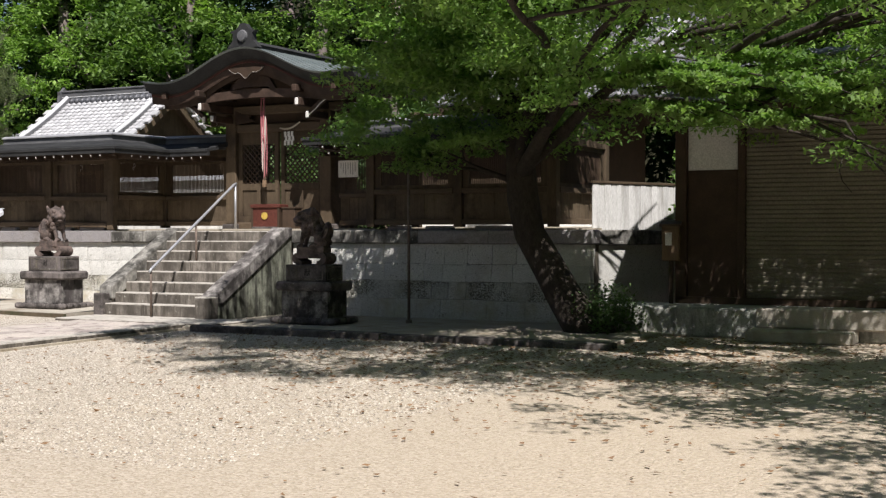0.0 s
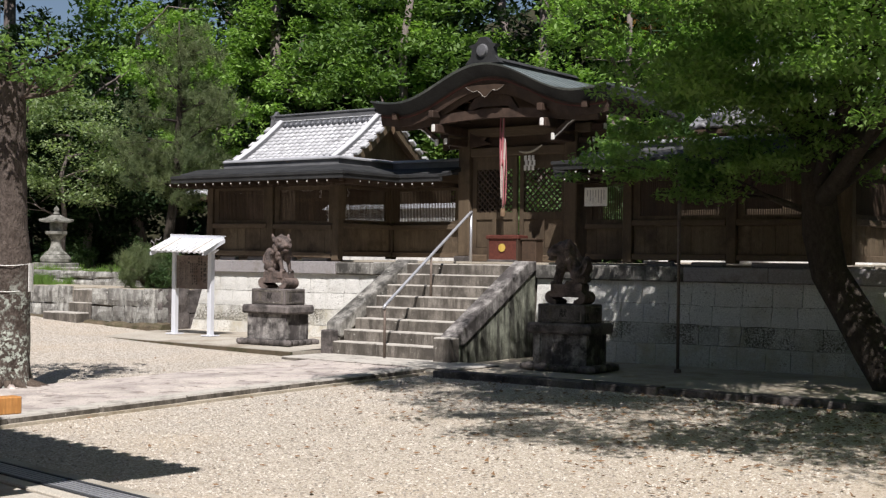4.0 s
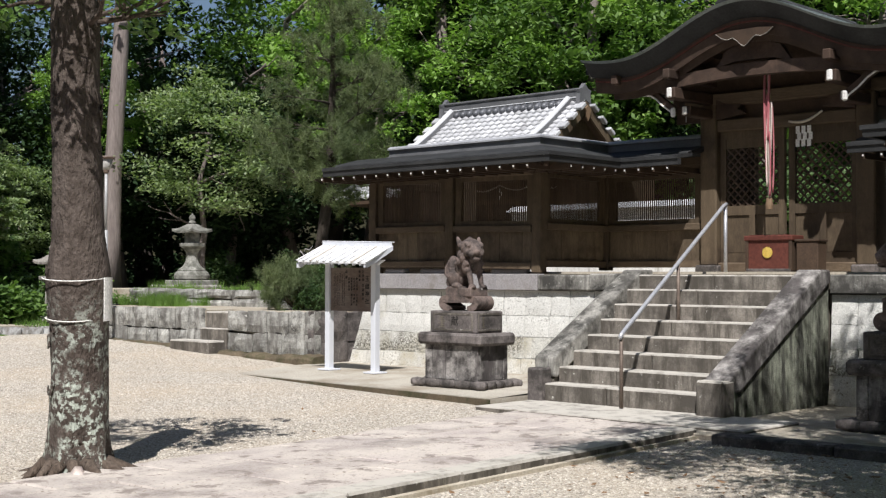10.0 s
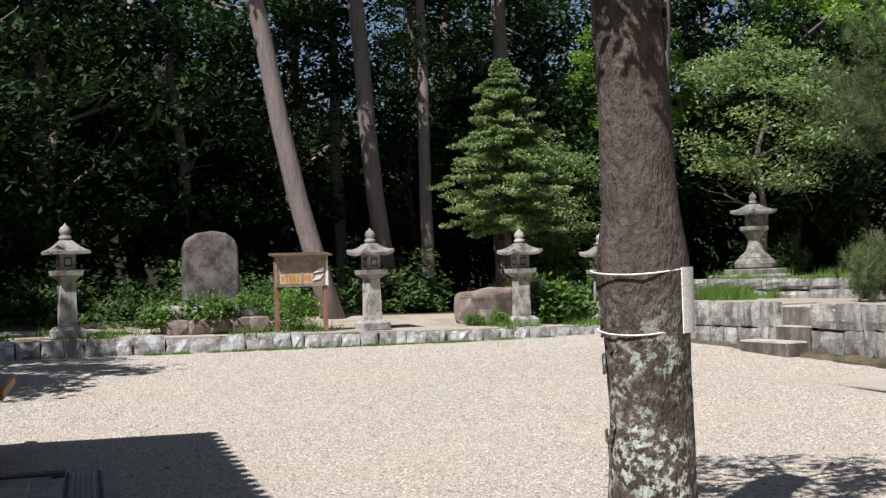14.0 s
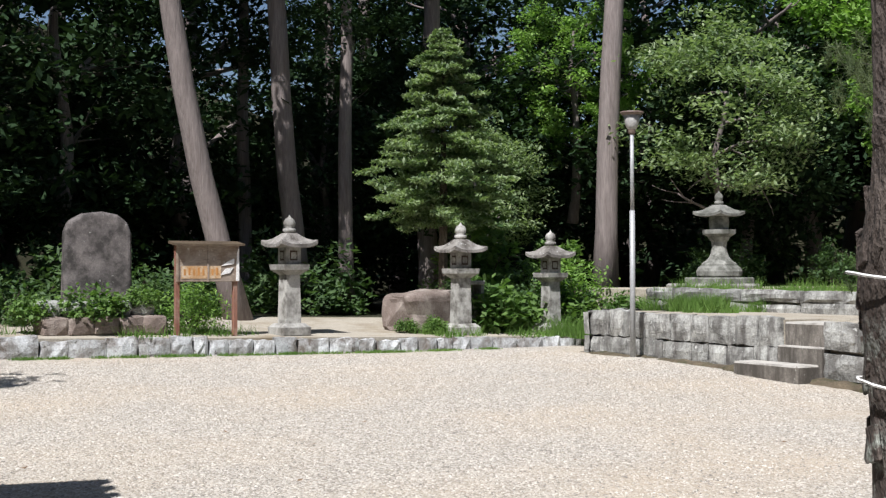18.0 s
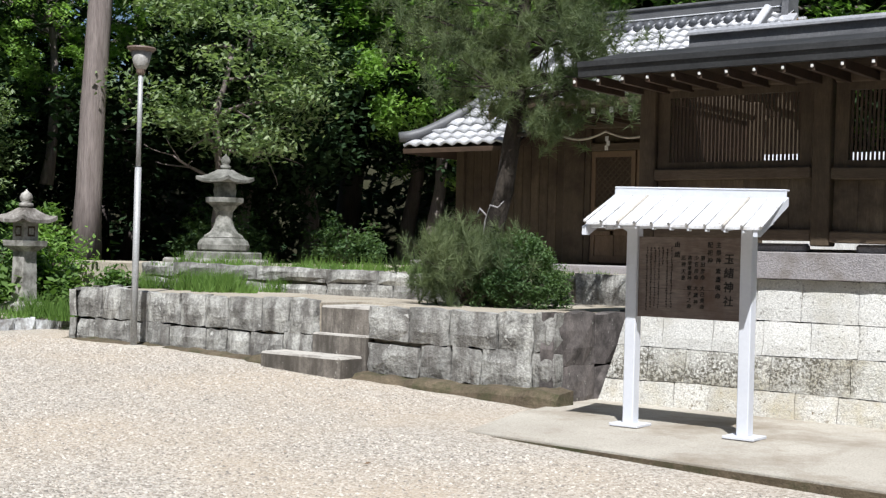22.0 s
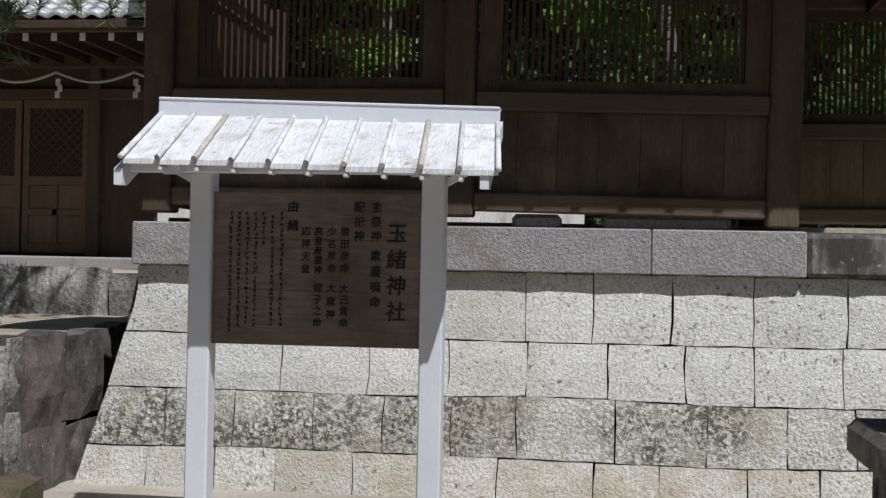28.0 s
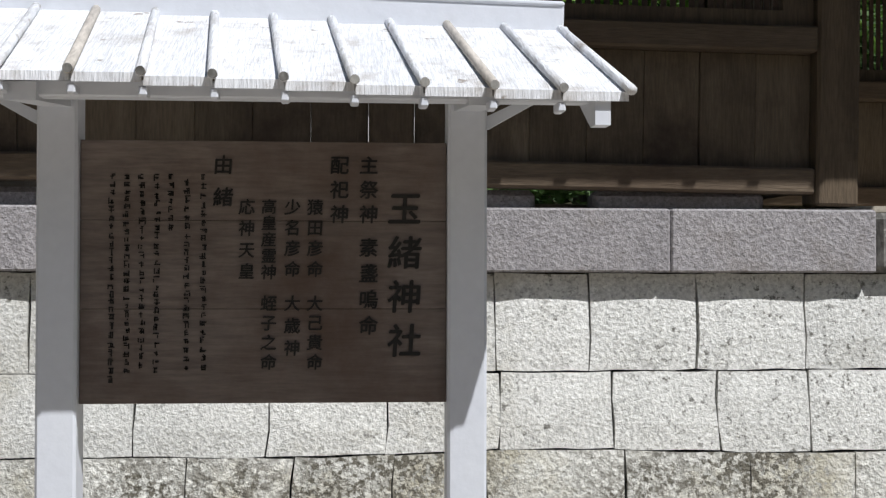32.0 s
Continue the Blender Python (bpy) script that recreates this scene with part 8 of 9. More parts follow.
# ---- pine on the terrace, with bush below ----
def needle_mesh(rng, clumps, per, length, mat):
    g = np.random.default_rng(rng.randrange(1 << 30))
    n = len(clumps) * per
    c = np.repeat(np.array([c for c, d in clumps], float), per, 0)
    ax = np.repeat(np.array([tuple(d) for c, d in clumps], float), per, 0)
    d = g.normal(size=(n, 3)) * 0.8 + ax * 0.7
    d /= np.linalg.norm(d, axis=1, keepdims=True)
    c = c + ax * (g.random((n, 1)) - 0.6) * 0.16
    w = np.cross(d, g.normal(size=(n, 3)))
    w /= np.linalg.norm(w, axis=1, keepdims=True)
    L = length * (0.7 + 0.5 * g.random(n))[:, None]
    v = np.stack([c - w * 0.0032, c + w * 0.0032, c + d * L], 1).reshape(-1, 3)
    me = bpy.data.meshes.new("needles")
    me.vertices.add(3 * n)
    me.vertices.foreach_set("co", v.ravel())
    me.loops.add(3 * n)
    me.loops.foreach_set("vertex_index", np.arange(3 * n))
    me.polygons.add(n)
    me.polygons.foreach_set("loop_start", np.arange(0, 3 * n, 3))
    me.materials.append(mat)
    me.update(calc_edges=True)
    return me


def build_pine():
    rng = random.Random(14)
    t = thing("pine_tree", "old black pine with crooked trunk and tufted grey-green needles", "tree")
    s = Shape()
    line = [(0, 0, 0), (0.05, 0.02, 0.5), (0.02, 0.0, 0.85), (0.16, -0.05, 1.2), (0.20, 0.0, 1.7), (0.34, -0.04, 2.2), (0.30, 0.0, 2.9), (0.36, 0.0, 3.9), (0.30, 0.0, 5.4)]
    s.tube(line, [0.13, 0.10, 0.10, 0.095, 0.09, 0.08, 0.07, 0.05, 0.015], 12)
    clumps = []
    for k in range(38):
        z = rng.uniform(1.75, 5.2)
        i = 4 if z < 1.95 else 5 if z < 2.5 else 6 if z < 3.4 else 7
        a = rng.random() * 6.28
        L = rng.uniform(0.45, 1.25) * (1.2 - 0.13 * z)
        p0 = Vector((line[i][0], line[i][1], z))
        ends = []
        limb(s, p0, (math.cos(a), math.sin(a), 0.15), L, 0.028, rng, 1, ends, 0.35, 0.55)
        for e in ends:
            for q in range(4):
                up = Vector((rng.gauss(0, 0.5), rng.gauss(0, 0.5), 0.8)).normalized()
                clumps.append((e + Vector((rng.gauss(0, 0.16), rng.gauss(0, 0.16), rng.gauss(0, 0.11))), up))
    for z, d, L in ((2.9, (0.95, -0.2, 0.15), 1.2), (2.3, (0.8, -0.4, 0.1), 1.0), (2.05, (0.95, -0.25, 0.12), 0.9), (2.5, (0.9, -0.1, 0.1), 1.1), (1.75, (0.9, -0.5, 0.0), 0.55)):
        ends = []
        limb(s, (0.28, -0.02, z), d, L, 0.03, rng, 1, ends, 0.25, 0.6)
        for e in ends:
            for q in range(7):
                clumps.append((e + Vector((rng.gauss(0, 0.13), rng.gauss(0, 0.13), rng.gauss(0, 0.09))), Vector((rng.gauss(0, 0.5), rng.gauss(0, 0.5), 0.6)).normalized()))
    part("trunk", s, BARK_BLACK, t, "crooked dark trunk", smooth=True)
    part("needles", needle_mesh(rng, clumps, 60, 0.13, NEEDLE), NEEDLE, t)
    t.matrix_basis = pose(-8.12, 0.98, 0.82)
    b = thing("pine_bush", "low rounded pine bush on the terrace", "shrub")
    s = Shape()
    clumps = []
    for k in range(30):
        a = k * 0.45
        ends = []
        limb(s, (0, 0, 0), (math.cos(a), math.sin(a), rng.uniform(0.45, 1.5)), 0.60, 0.018, rng, 1, ends, 0.3, 0.6)
        for e in ends:
            for q in range(2):
                clumps.append((e + Vector((rng.gauss(0, 0.1), rng.gauss(0, 0.1), rng.gauss(0, 0.08))), Vector((rng.gauss(0, 0.5), rng.gauss(0, 0.5), 0.8)).normalized()))
    part("stem", s, BARK, b)
    part("needles", needle_mesh(rng, clumps, 100, 0.16, NEEDLE), NEEDLE, b)
    for pts in ([(0.15, 0.0, 0.5), (0.22, -0.02, 0.85), (0.30, -0.03, 0.98), (0.42, -0.02, 0.96), (0.50, 0.0, 1.02)], [(0.24, -0.02, 0.88), (0.14, -0.04, 0.95), (0.10, -0.05, 0.88)]):
        part("dead_twig", Shape().tube(pts, [0.012, 0.011, 0.010, 0.008, 0.004][:len(pts)], 6), COPING, b, "bare bleached twig", smooth=True)
    b.matrix_basis = pose(-7.95, 0.4, 0.84)
    b.scale = (0.72, 0.72, 1.02)
    c = thing("azalea_bush", "clipped dark green dome-shaped bush on the terrace corner", "shrub", m=pose(-7.55, 0.62, 0.86) @ Matrix.Diagonal((0.86, 0.86, 0.98, 1.0)))
    ends, st = [], Shape()
    for k in range(8):
        limb(st, (0, 0, 0), (math.cos(k * 0.8), math.sin(k * 0.8), 1.0), 0.4, 0.02, rng, 1, ends)
    part("stem", st, BARK, c)
    clumps = []
    for k in range(230):
        a, u = rng.random() * 6.28, rng.random()
        q = math.sqrt(1 - u * u) * rng.uniform(0.75, 1.02)
        clumps.append(((0.56 * q * math.cos(a), 0.56 * q * math.sin(a), 0.05 + 0.66 * u * rng.uniform(0.85, 1.02)), rng.uniform(0.07, 0.13)))
    part("foliage", leaf_mesh("foliage", rng, clumps, 70, 0.04, LEAF_SHADE, 0.8), LEAF_SHADE, c)


build_pine()


# ---- the big tree with the paper band ----
def build_band_tree():
    t = thing("banded_tree", "old lichen-barked tree with paper band tied by white string", "tree", m=pose(-0.46, -8.09, 0.0) @ Matrix.Diagonal((1.05, 1.05, 1.0, 1.0)))
    s = Shape()
    n, sides = 40, 30
    H = 3.5
    for j in range(n + 1):
        z = H * j / n - 0.1
        base = 0.192 - 0.03 * min(1, max(0, (z - 1.0) / 1.3)) + 0.055 * math.exp(-max(z, 0) / 0.14) + 0.03 * math.exp(-((z - 1.42) / 0.22) ** 2)
        cx, cy = 0.02 * math.sin(z * 1.3), 0.02 * math.cos(z)
        for i in range(sides):
            a = 2 * math.pi * i / sides
            flare = 1 + 0.30 * math.exp(-max(z, 0) / 0.2) * math.sin(5 * a + 1.0)
            r = base * flare * (1 + 0.07 * noise.noise(Vector((math.cos(a) * 2.2, math.sin(a) * 2.2, z * 2.0))) + 0.03 * noise.noise(Vector((math.cos(a) * 7, math.sin(a) * 7, z * 6))))
            s.v.append((cx + r * math.cos(a), cy + r * math.sin(a), z))
    for j in range(n):
        for i in range(sides):
            s.f.append((j * sides + i, j * sides + (i + 1) % sides, (j + 1) * sides + (i + 1) % sides, (j + 1) * sides + i))
    part("trunk", s, BARK_LICHEN, t, "flaking bark with pale lichen", smooth=True)
    rng = random.Random(31)
    for k in range(150):
        a, z = rng.random() * 6.28, rng.uniform(0.3, 3.2)
        r = 0.20 - 0.03 * min(1, max(0, (z - 1.0) / 1.3)) + 0.03 * math.exp(-((z - 1.42) / 0.22) ** 2)
        mm = Matrix.Rotation(a, 4, "Z") @ Matrix.Translation((r - 0.016, 0, z)) @ Matrix.Rotation(radians(rng.uniform(-5, 5)), 4, "Y") @ Matrix.Rotation(radians(rng.uniform(-25, 25)), 4, "X")
        w, h = rng.uniform(0.012, 0.035), rng.uniform(0.02, 0.06)
        part("bark_flake", Shape().block(-0.004, 0.007, -w, w, -h, h, 0.003, mm), BARK_LICHEN, t)
    for z in (1.11, 1.395):
        pts = []
        for i in range(33):
            a = 2 * math.pi * i / 32
            r = 0.205 + 0.03 * math.exp(-((z - 1.42) / 0.22) ** 2) + 0.012 * noise.noise(Vector((math.cos(a) * 3, math.sin(a) * 3, z)))
            pts.append((r * math.cos(a), r * math.sin(a), z + 0.012 * math.sin(a * 2)))
        part("string", Shape().tube(pts, 0.0045, 5), PAPER, t, "white string")
    s = Shape()
    a0 = radians(27)
    for i in range(5):
        a = a0 + radians(24) * (i / 4 - 0.5)
        for z in (1.10, 1.41):
            s.v += [(0.240 * math.cos(a), 0.240 * math.sin(a), z), (0.246 * math.cos(a), 0.246 * math.sin(a), z)]
    for i in range(4):
        o = i * 4
        s.f += [(o + 1, o + 5, o + 7, o + 3), (o, o + 2, o + 6, o + 4), (o + 2, o + 3, o + 7, o + 6), (o, o + 4, o + 5, o + 1)]
    s.f += [(0, 1, 3, 2), (16, 18, 19, 17)]
    part("paper_band", s, PAPER, t, "white laminated paper")
    for k in range(14):
        a = k * 0.45 + 0.3 + rng.uniform(-0.12, 0.12)
        L = rng.uniform(0.12, 0.30) + (0.35 if math.cos(a - 0.55) > 0.75 else 0.0)
        pts = [(0.19 * math.cos(a), 0.19 * math.sin(a), 0.10), ((0.22 + L * 0.4) * math.cos(a), (0.22 + L * 0.4) * math.sin(a), 0.025), ((0.22 + L) * math.cos(a + 0.3), (0.22 + L) * math.sin(a + 0.3), -0.02)]
        part("root", Shape().tube(pts, [0.055, 0.028, 0.010], 7), BARK, t, smooth=True)
    part("cut_root", Shape().tube([(0.22, -0.12, 0.05), (0.36, -0.20, 0.035), (0.50, -0.25, 0.0)], [0.05, 0.045, 0.02], 7), ROPE_PALE, t, "pale bare wood of a damaged root", smooth=True)
    ends = []
    for k in range(11):
        a = k * 0.62
        s = Shape()
        limb(s, (0.08 * math.cos(a), 0.08 * math.sin(a), 3.2 + 0.03 * k), (math.cos(a), math.sin(a), 0.3), 0.6, 0.024, rng, 1, ends)
        part("limb", s, BARK, t, smooth=True)
    clumps = [(e + Vector((rng.gauss(0, 0.12), rng.gauss(0, 0.12), rng.gauss(0, 0.08))), rng.uniform(0.14, 0.26)) for e in ends]
    part("crown", leaf_mesh("crown", rng, clumps, 22, 0.085, LEAF_MID, 0.5), LEAF_MID, t, "short leafy shoots")


build_band_tree()


# ---- leaning cherry by the podium ----
def clear_west(x, y, z):
    """The crown's western edge arches high over the forecourt and stays clear of the gate."""
    if x < 4.4 and z > 3.5:
        return False
    return (x - 7.9) * -0.84 + (y + 8.1) * -0.54 < -0.4 or z > 2.1 + 0.178 * math.hypot(x - 14, y + 18)


def sun_gap(x, y, z):
    """An opening in the crown through which the sun reaches the white fence."""
    v = Vector((x - 7.05, y - 1.2, z - 1.5))
    w = Vector((x - 10.4, y + 4.5, z - 2.7))
    return (v - SUN * v.dot(SUN)).length < 1.3 or (w - SUN * w.dot(SUN)).length < 1.25


def build_cherry():
    rng = random.Random(77)
    t = thing("leaning_cherry", "leaning dark-trunked cherry spreading over the forecourt", "tree")
    line = [(7.30, -1.45, -0.1), (7.18, -1.5, 0.2), (6.95, -1.5, 0.5), (6.66, -1.45, 0.95), (6.36, -1.4, 1.4), (6.25, -1.4, 1.9), (6.2, -1.4, 2.6), (6.05, -1.4, 3.3)]
    part("trunk", Shape().tube(line, [0.40, 0.29, 0.25, 0.23, 0.22, 0.23, 0.2, 0.15], 14), BARK_BLACK, t, "leaning near-black trunk", smooth=True)
    ends = []
    mains = [((6.1, -1.4, 2.9), (-0.6, -0.35, 0.75), 1.3, 0.09), ((6.05, -1.4, 3.25), (-0.25, 0.1, 1.0), 2.2, 0.14), ((6.2, -1.4, 2.3), (0.9, -0.25, 0.50), 2.8, 0.12),
             ((6.2, -1.4, 2.2), (0.7, -0.7, 0.55), 3.2, 0.12), ((6.2, -1.4, 2.4), (0.45, -0.85, 0.60), 3.0, 0.11), ((6.1, -1.4, 3.0), (0.3, 0.3, 1.0), 2.4, 0.11),
             ((6.25, -1.4, 2.1), (-0.9, -0.4, 0.42), 1.5, 0.05), ((6.2, -1.4, 2.6), (0.6, -0.7, 0.85), 3.0, 0.1), ((6.2, -1.4, 2.6), (0.9, -0.6, 0.8), 3.2, 0.1)]
    for k in range(14):
        a = radians(rng.uniform(285, 372))
        q = rng.uniform(1.5, 3.6)
        mains.append(((7.4 + q * math.cos(a), -2.2 + q * math.sin(a), rng.uniform(3.2, 4.4)), (math.cos(a), math.sin(a), 0.10), rng.uniform(2.0, 3.2), 0.05))
    # long low spray that droops in front of the shutter
    mains.append(((8.2, -2.6, 3.1), (0.9, -0.35, -0.06), 3.6, 0.05))
    for p, d, L, r in mains:
        s, sub = Shape(), []
        limb(s, p, d, L, r, rng, 2, ends, 0.18, 0.5, sub)
        big = part("limb", s, BARK_BLACK, t, smooth=True)
        for q in sub:
            part("branch", q, BARK_BLACK, big, smooth=True)
    clumps = [((e.x, e.y, e.z - 0.03), rng.uniform(0.28, 0.5)) for e in ends if e.z > 2.2 and clear_west(e.x, e.y, e.z) and not sun_gap(e.x, e.y, e.z)]
    # layered sprays that fill the spreading crown
    while len(clumps) < 1250:
        a, q = rng.random() * 6.28, math.sqrt(rng.random())
        x, y = 9.8 + 5.4 * q * math.cos(a), -4.9 + 6.3 * q * math.sin(a)
        dist = math.hypot(x - 6.6, y + 1.4)
        z0 = (2.25 + 0.15 * dist) if x > 8.0 and y > -6.5 else 2.5 + 0.26 * dist
        if (x - 7.9) * -0.84 + (y + 8.1) * -0.54 > -0.4:
            z0 = max(z0, 2.15 + 0.178 * math.hypot(x - 14, y + 18))
        z = z0 + rng.random() ** 1.3 * 2.4
        if clear_west(x, y, z) and not sun_gap(x, y, z) and noise.noise(Vector((x * 0.5, y * 0.5, z * 0.7))) > -0.10 - 0.3 * (1 - q):
            clumps.append(((x, y, z), rng.uniform(0.3, 0.55)))
    # dense part over the podium wall
    for k in range(330):
        c = (rng.uniform(4.5, 8.6), rng.uniform(-4.4, -1.0), rng.uniform(3.3, 5.4))
        if not sun_gap(*c):
            clumps.append((c, rng.uniform(0.3, 0.5)))
    # high arch that carries the shade out over the forecourt
    for k in range(570):
        x, y = rng.uniform(3.7, 7.8), rng.uniform(-8.0, -3.5)
        z = 2.4 + 0.178 * math.hypot(x - 14, y + 18) + 1.3 * rng.random()
        if not sun_gap(x, y, z) and noise.noise(Vector((x * 0.7, y * 0.7, z))) > -0.2:
            clumps.append(((x, y, z), rng.uniform(0.3, 0.5)))
    # low drooping sprays in front of the shuttered building
    for k in range(26):
        x, y, z = rng.uniform(8.3, 10.2), rng.uniform(-5.0, -3.2), rng.uniform(2.75, 3.35)
        a, L = radians(rng.uniform(-50, 15)), rng.uniform(0.7, 1.9)
        pts = [(x + L * u * math.cos(a), y + L * u * math.sin(a), z + 0.12 * u - 0.42 * u * u * L / 1.5) for u in (0, 0.25, 0.5, 0.75, 1.0)]
        part("branch", Shape().tube(pts, [0.016, 0.013, 0.010, 0.007, 0.004], 5), BARK_BLACK, t, smooth=True)
        for q in range(9):
            u = rng.random()
            i = min(3, int(u * 4))
            c = Vector(pts[i]).lerp(Vector(pts[i + 1]), u * 4 - i)
            clumps.append(((c.x + rng.gauss(0, 0.08), c.y + rng.gauss(0, 0.08), c.z - 0.02), rng.uniform(0.12, 0.24)))
    # upper sprays that keep the shuttered front in shade
    for k in range(170):
        clumps.append(((rng.uniform(9.2, 14.6), rng.uniform(-3.4, -0.9), rng.uniform(4.1, 5.7)), rng.uniform(0.3, 0.5)))
    # lower leaves before the hall roof
    for k in range(110):
        c = (rng.uniform(4.3, 6.8), rng.uniform(-3.2, -0.9), rng.uniform(2.55, 3.8))
        if noise.noise(Vector(c) * 0.9) > -0.15:
            clumps.append((c, rng.uniform(0.2, 0.4)))
    # thin western skirt that hangs beside the gate
    for k in range(40):
        clumps.append(((rng.uniform(3.2, 5.2), rng.uniform(-2.6, -0.6), rng.uniform(2.5, 3.2)), rng.uniform(0.16, 0.34)))
    part("crown", leaf_mesh("crown", rng, clumps, 100, 0.082, LEAF_CHERRY, 0.30, 0.35), LEAF_CHERRY, t, "fresh green cherry leaves")


build_cherry()


def build_east_tree():
    """The neighbour whose shade falls across the east side of the forecourt."""
    rng = random.Random(78)
    t = thing("shade_tree", "spreading dark-trunked cherry at the forecourt's east side", "tree", m=pose(16.2, -9.5, 0))
    s = Shape()
    line = [(0, 0, -0.1), (0.02, 0, 0.4), (-0.1, 0.1, 1.4), (-0.3, 0.1, 2.6)]
    s.tube(line, [0.42, 0.30, 0.26, 0.2], 14)
    ends = []
    part("trunk", s, BARK_BLACK, t, smooth=True)
    for k in range(9):
        a = radians(100 + 25 * k)
        s = Shape()
        limb(s, line[-1], (math.cos(a), math.sin(a), 0.75), 2.4, 0.12, rng, 2, ends, 0.2, 0.55)
        part("limb", s, BARK_BLACK, t, smooth=True)
    clumps = [(tuple(e), rng.uniform(0.3, 0.5)) for e in ends if e.z > 4.0 and abs(e.x) < 3.4]
    while len(clumps) < 330:
        a, q = rng.random() * 6.28, math.sqrt(rng.random())
        x, y = -0.8 + 3.7 * q * math.cos(a), -0.8 + 3.6 * q * math.sin(a)
        z = 4.2 + 1.9 * rng.random()
        if noise.noise(Vector((x * 0.6, y * 0.6, z * 0.7 + 9))) > -0.12:
            clumps.append(((x, y, z), rng.uniform(0.3, 0.5)))
    part("crown", leaf_mesh("crown", rng, clumps, 70, 0.105, LEAF_CHERRY, 0.3, 0.35), LEAF_CHERRY, t)


build_east_tree()
place(shrub("garden_bush", "green bushes in the inner garden", 23, 0.9, 0.9, LEAF_SHADE, 90, 60, 0.10), [(8.3, 3.2, 0.4, 0, 1.0), (7.6, 4.4, 0.8, 90, 1.3), (9.4, 4.2, 0.6, 30, 1.5), (-0.7, 6.6, 1.4, 50, 1.3), (0.9, 6.9, 1.4, 140, 1.4), (0.0, 7.6, 2.2, 10, 1.4), (-3.4, 9.0, 1.2, 70, 1.5), (-5.2, 9.6, 1.2, 160, 1.6), (-4.2, 10.2, 1.8, 220, 1.6)])
place(shrub("fence_shrub", "bright green shrub rising behind the white fence", 29, 0.8, 1.0, LEAF_BRIGHT, 80, 70, 0.11), [(8.0, 2.6, 1.3, 0, 1.0), (8.6, 1.6, 1.5, 70, 0.7)])
place(shrub("tree_foot_shrub", "small dark shrub at the cherry's foot", 18, 0.38, 0.38, LEAF_SHADE, 46, 50, 0.06), [(7.55, -1.5, 0.0, 0, 1.0)])
# ---- facing stones of the podium ----
def facing(x_a, x_b, courses, seed, left_slope=False, w=(0.29, 0.46)):
    rng = random.Random(seed)
    for z0, z1 in courses:
        x = x_a - (0.30 * max(0.0, 1.05 - (z0 + z1) / 2) if left_slope else 0)
        first = True
        while x < x_b - 0.02:
            ww = rng.uniform(*w)
            x1 = x + ww
            if x_b - x1 < 0.22:
                x1 = x_b
            v, f = rough_stone(rng, x + 0.003, x1 - 0.003, z0 + 0.003, z1 - 0.003, 0.16, 0.007, 0.0035)
            if first and left_slope:
                k = 0.30
                v = [(px - (k * (min(1.05, (z0 + z1) / 2) - min(pz, 1.05)) if px < x + ww * 0.5 else 0.0) * -1.0 * -1, py, pz) for px, py, pz in v]
            w_ = [(px, pz, math.sin(math.pi * min(1, max(0, pz / 1.24)))) for px, py, pz in v]
            v = [(a + 0.026 * k * noise.noise(Vector((a * 2.1, b * 3.1, 5.0))), q[1], b + 0.024 * k * noise.noise(Vector((a * 1.3, b * 2.2, 0.5)))) for (a, b, k), q in zip(w_, v)]
            o = part("granite_block", Shape().add([(px, py + face_y(pz), pz) for px, py, pz in v], f), GRANITE_LICHEN if 0.3 < z0 < 0.5 else GRANITE_OCHRE if z0 < 0.3 else GRANITE, podium)
            x, first = x1, False


COURSES = [(0.02, 0.355), (0.355, 0.64), (0.64, 0.91), (0.91, 1.235)]
facing(-5.955, -1.27, COURSES, 41, True)
facing(1.31, 6.72, COURSES, 42)
rng = random.Random(43)
x = -5.965
for x1, old in ((-5.2, 0), (-3.43, 0), (-2.72, 0), (-1.9, 1), (-1.29, 1)):
    s = Shape().block(x + 0.0012, x1 - 0.0012, -0.045, 0.30, 1.236, TOP + (rng.uniform(-0.01, 0.015) if old else 0), 0.007 if not old else 0.022)
    part("coping_stone", s, COPING_OLD if old else COPING, podium)
    x = x1
x = 1.31
while x < 6.7:
    x1 = min(6.76, x + rng.uniform(0.9, 1.7))
    part("coping_stone", Shape().block(x + 0.003, x1 - 0.003, -0.045, 0.30, 1.24, TOP + rng.uniform(-0.006, 0.006), 0.014), COPING_OLD if x < 2.6 else COPING, podium)
    x = x1
# sill stones under the fence
for a, b in ((-5.7, -5.3), (-5.0, -4.5), (-4.1, -3.86), (-3.66, -3.05), (3.1, 3.5), (3.8, 4.3), (4.7, 5.6)):
    whole("sill_stone", Shape().block(a, b, 0.13, 0.25, TOP - 0.01, 1.52, 0.02), COPING, "pale flat stone wedged under the fence sill", "sill stone", "sill stones")


# ---- terrace facing ----
def rubble_face(parent, m, length, courses, seed, w=(0.3, 0.62), mat=TERRACE_STONE):
    rng = random.Random(seed)
    for z0, z1 in courses:
        x = 0.0
        while x < length - 0.02:
            x1 = x + rng.uniform(*w)
            if length - x1 < 0.2:
                x1 = length
            v, f = rough_stone(rng, x + 0.011, x1 - 0.011, z0 + 0.009, z1 - 0.009 + rng.uniform(-0.02, 0.02), 0.14, 0.022, 0.012)
            part("rubble_stone", Shape().add([m @ Vector(p) for p in v], f), mat, parent)
            x = x1


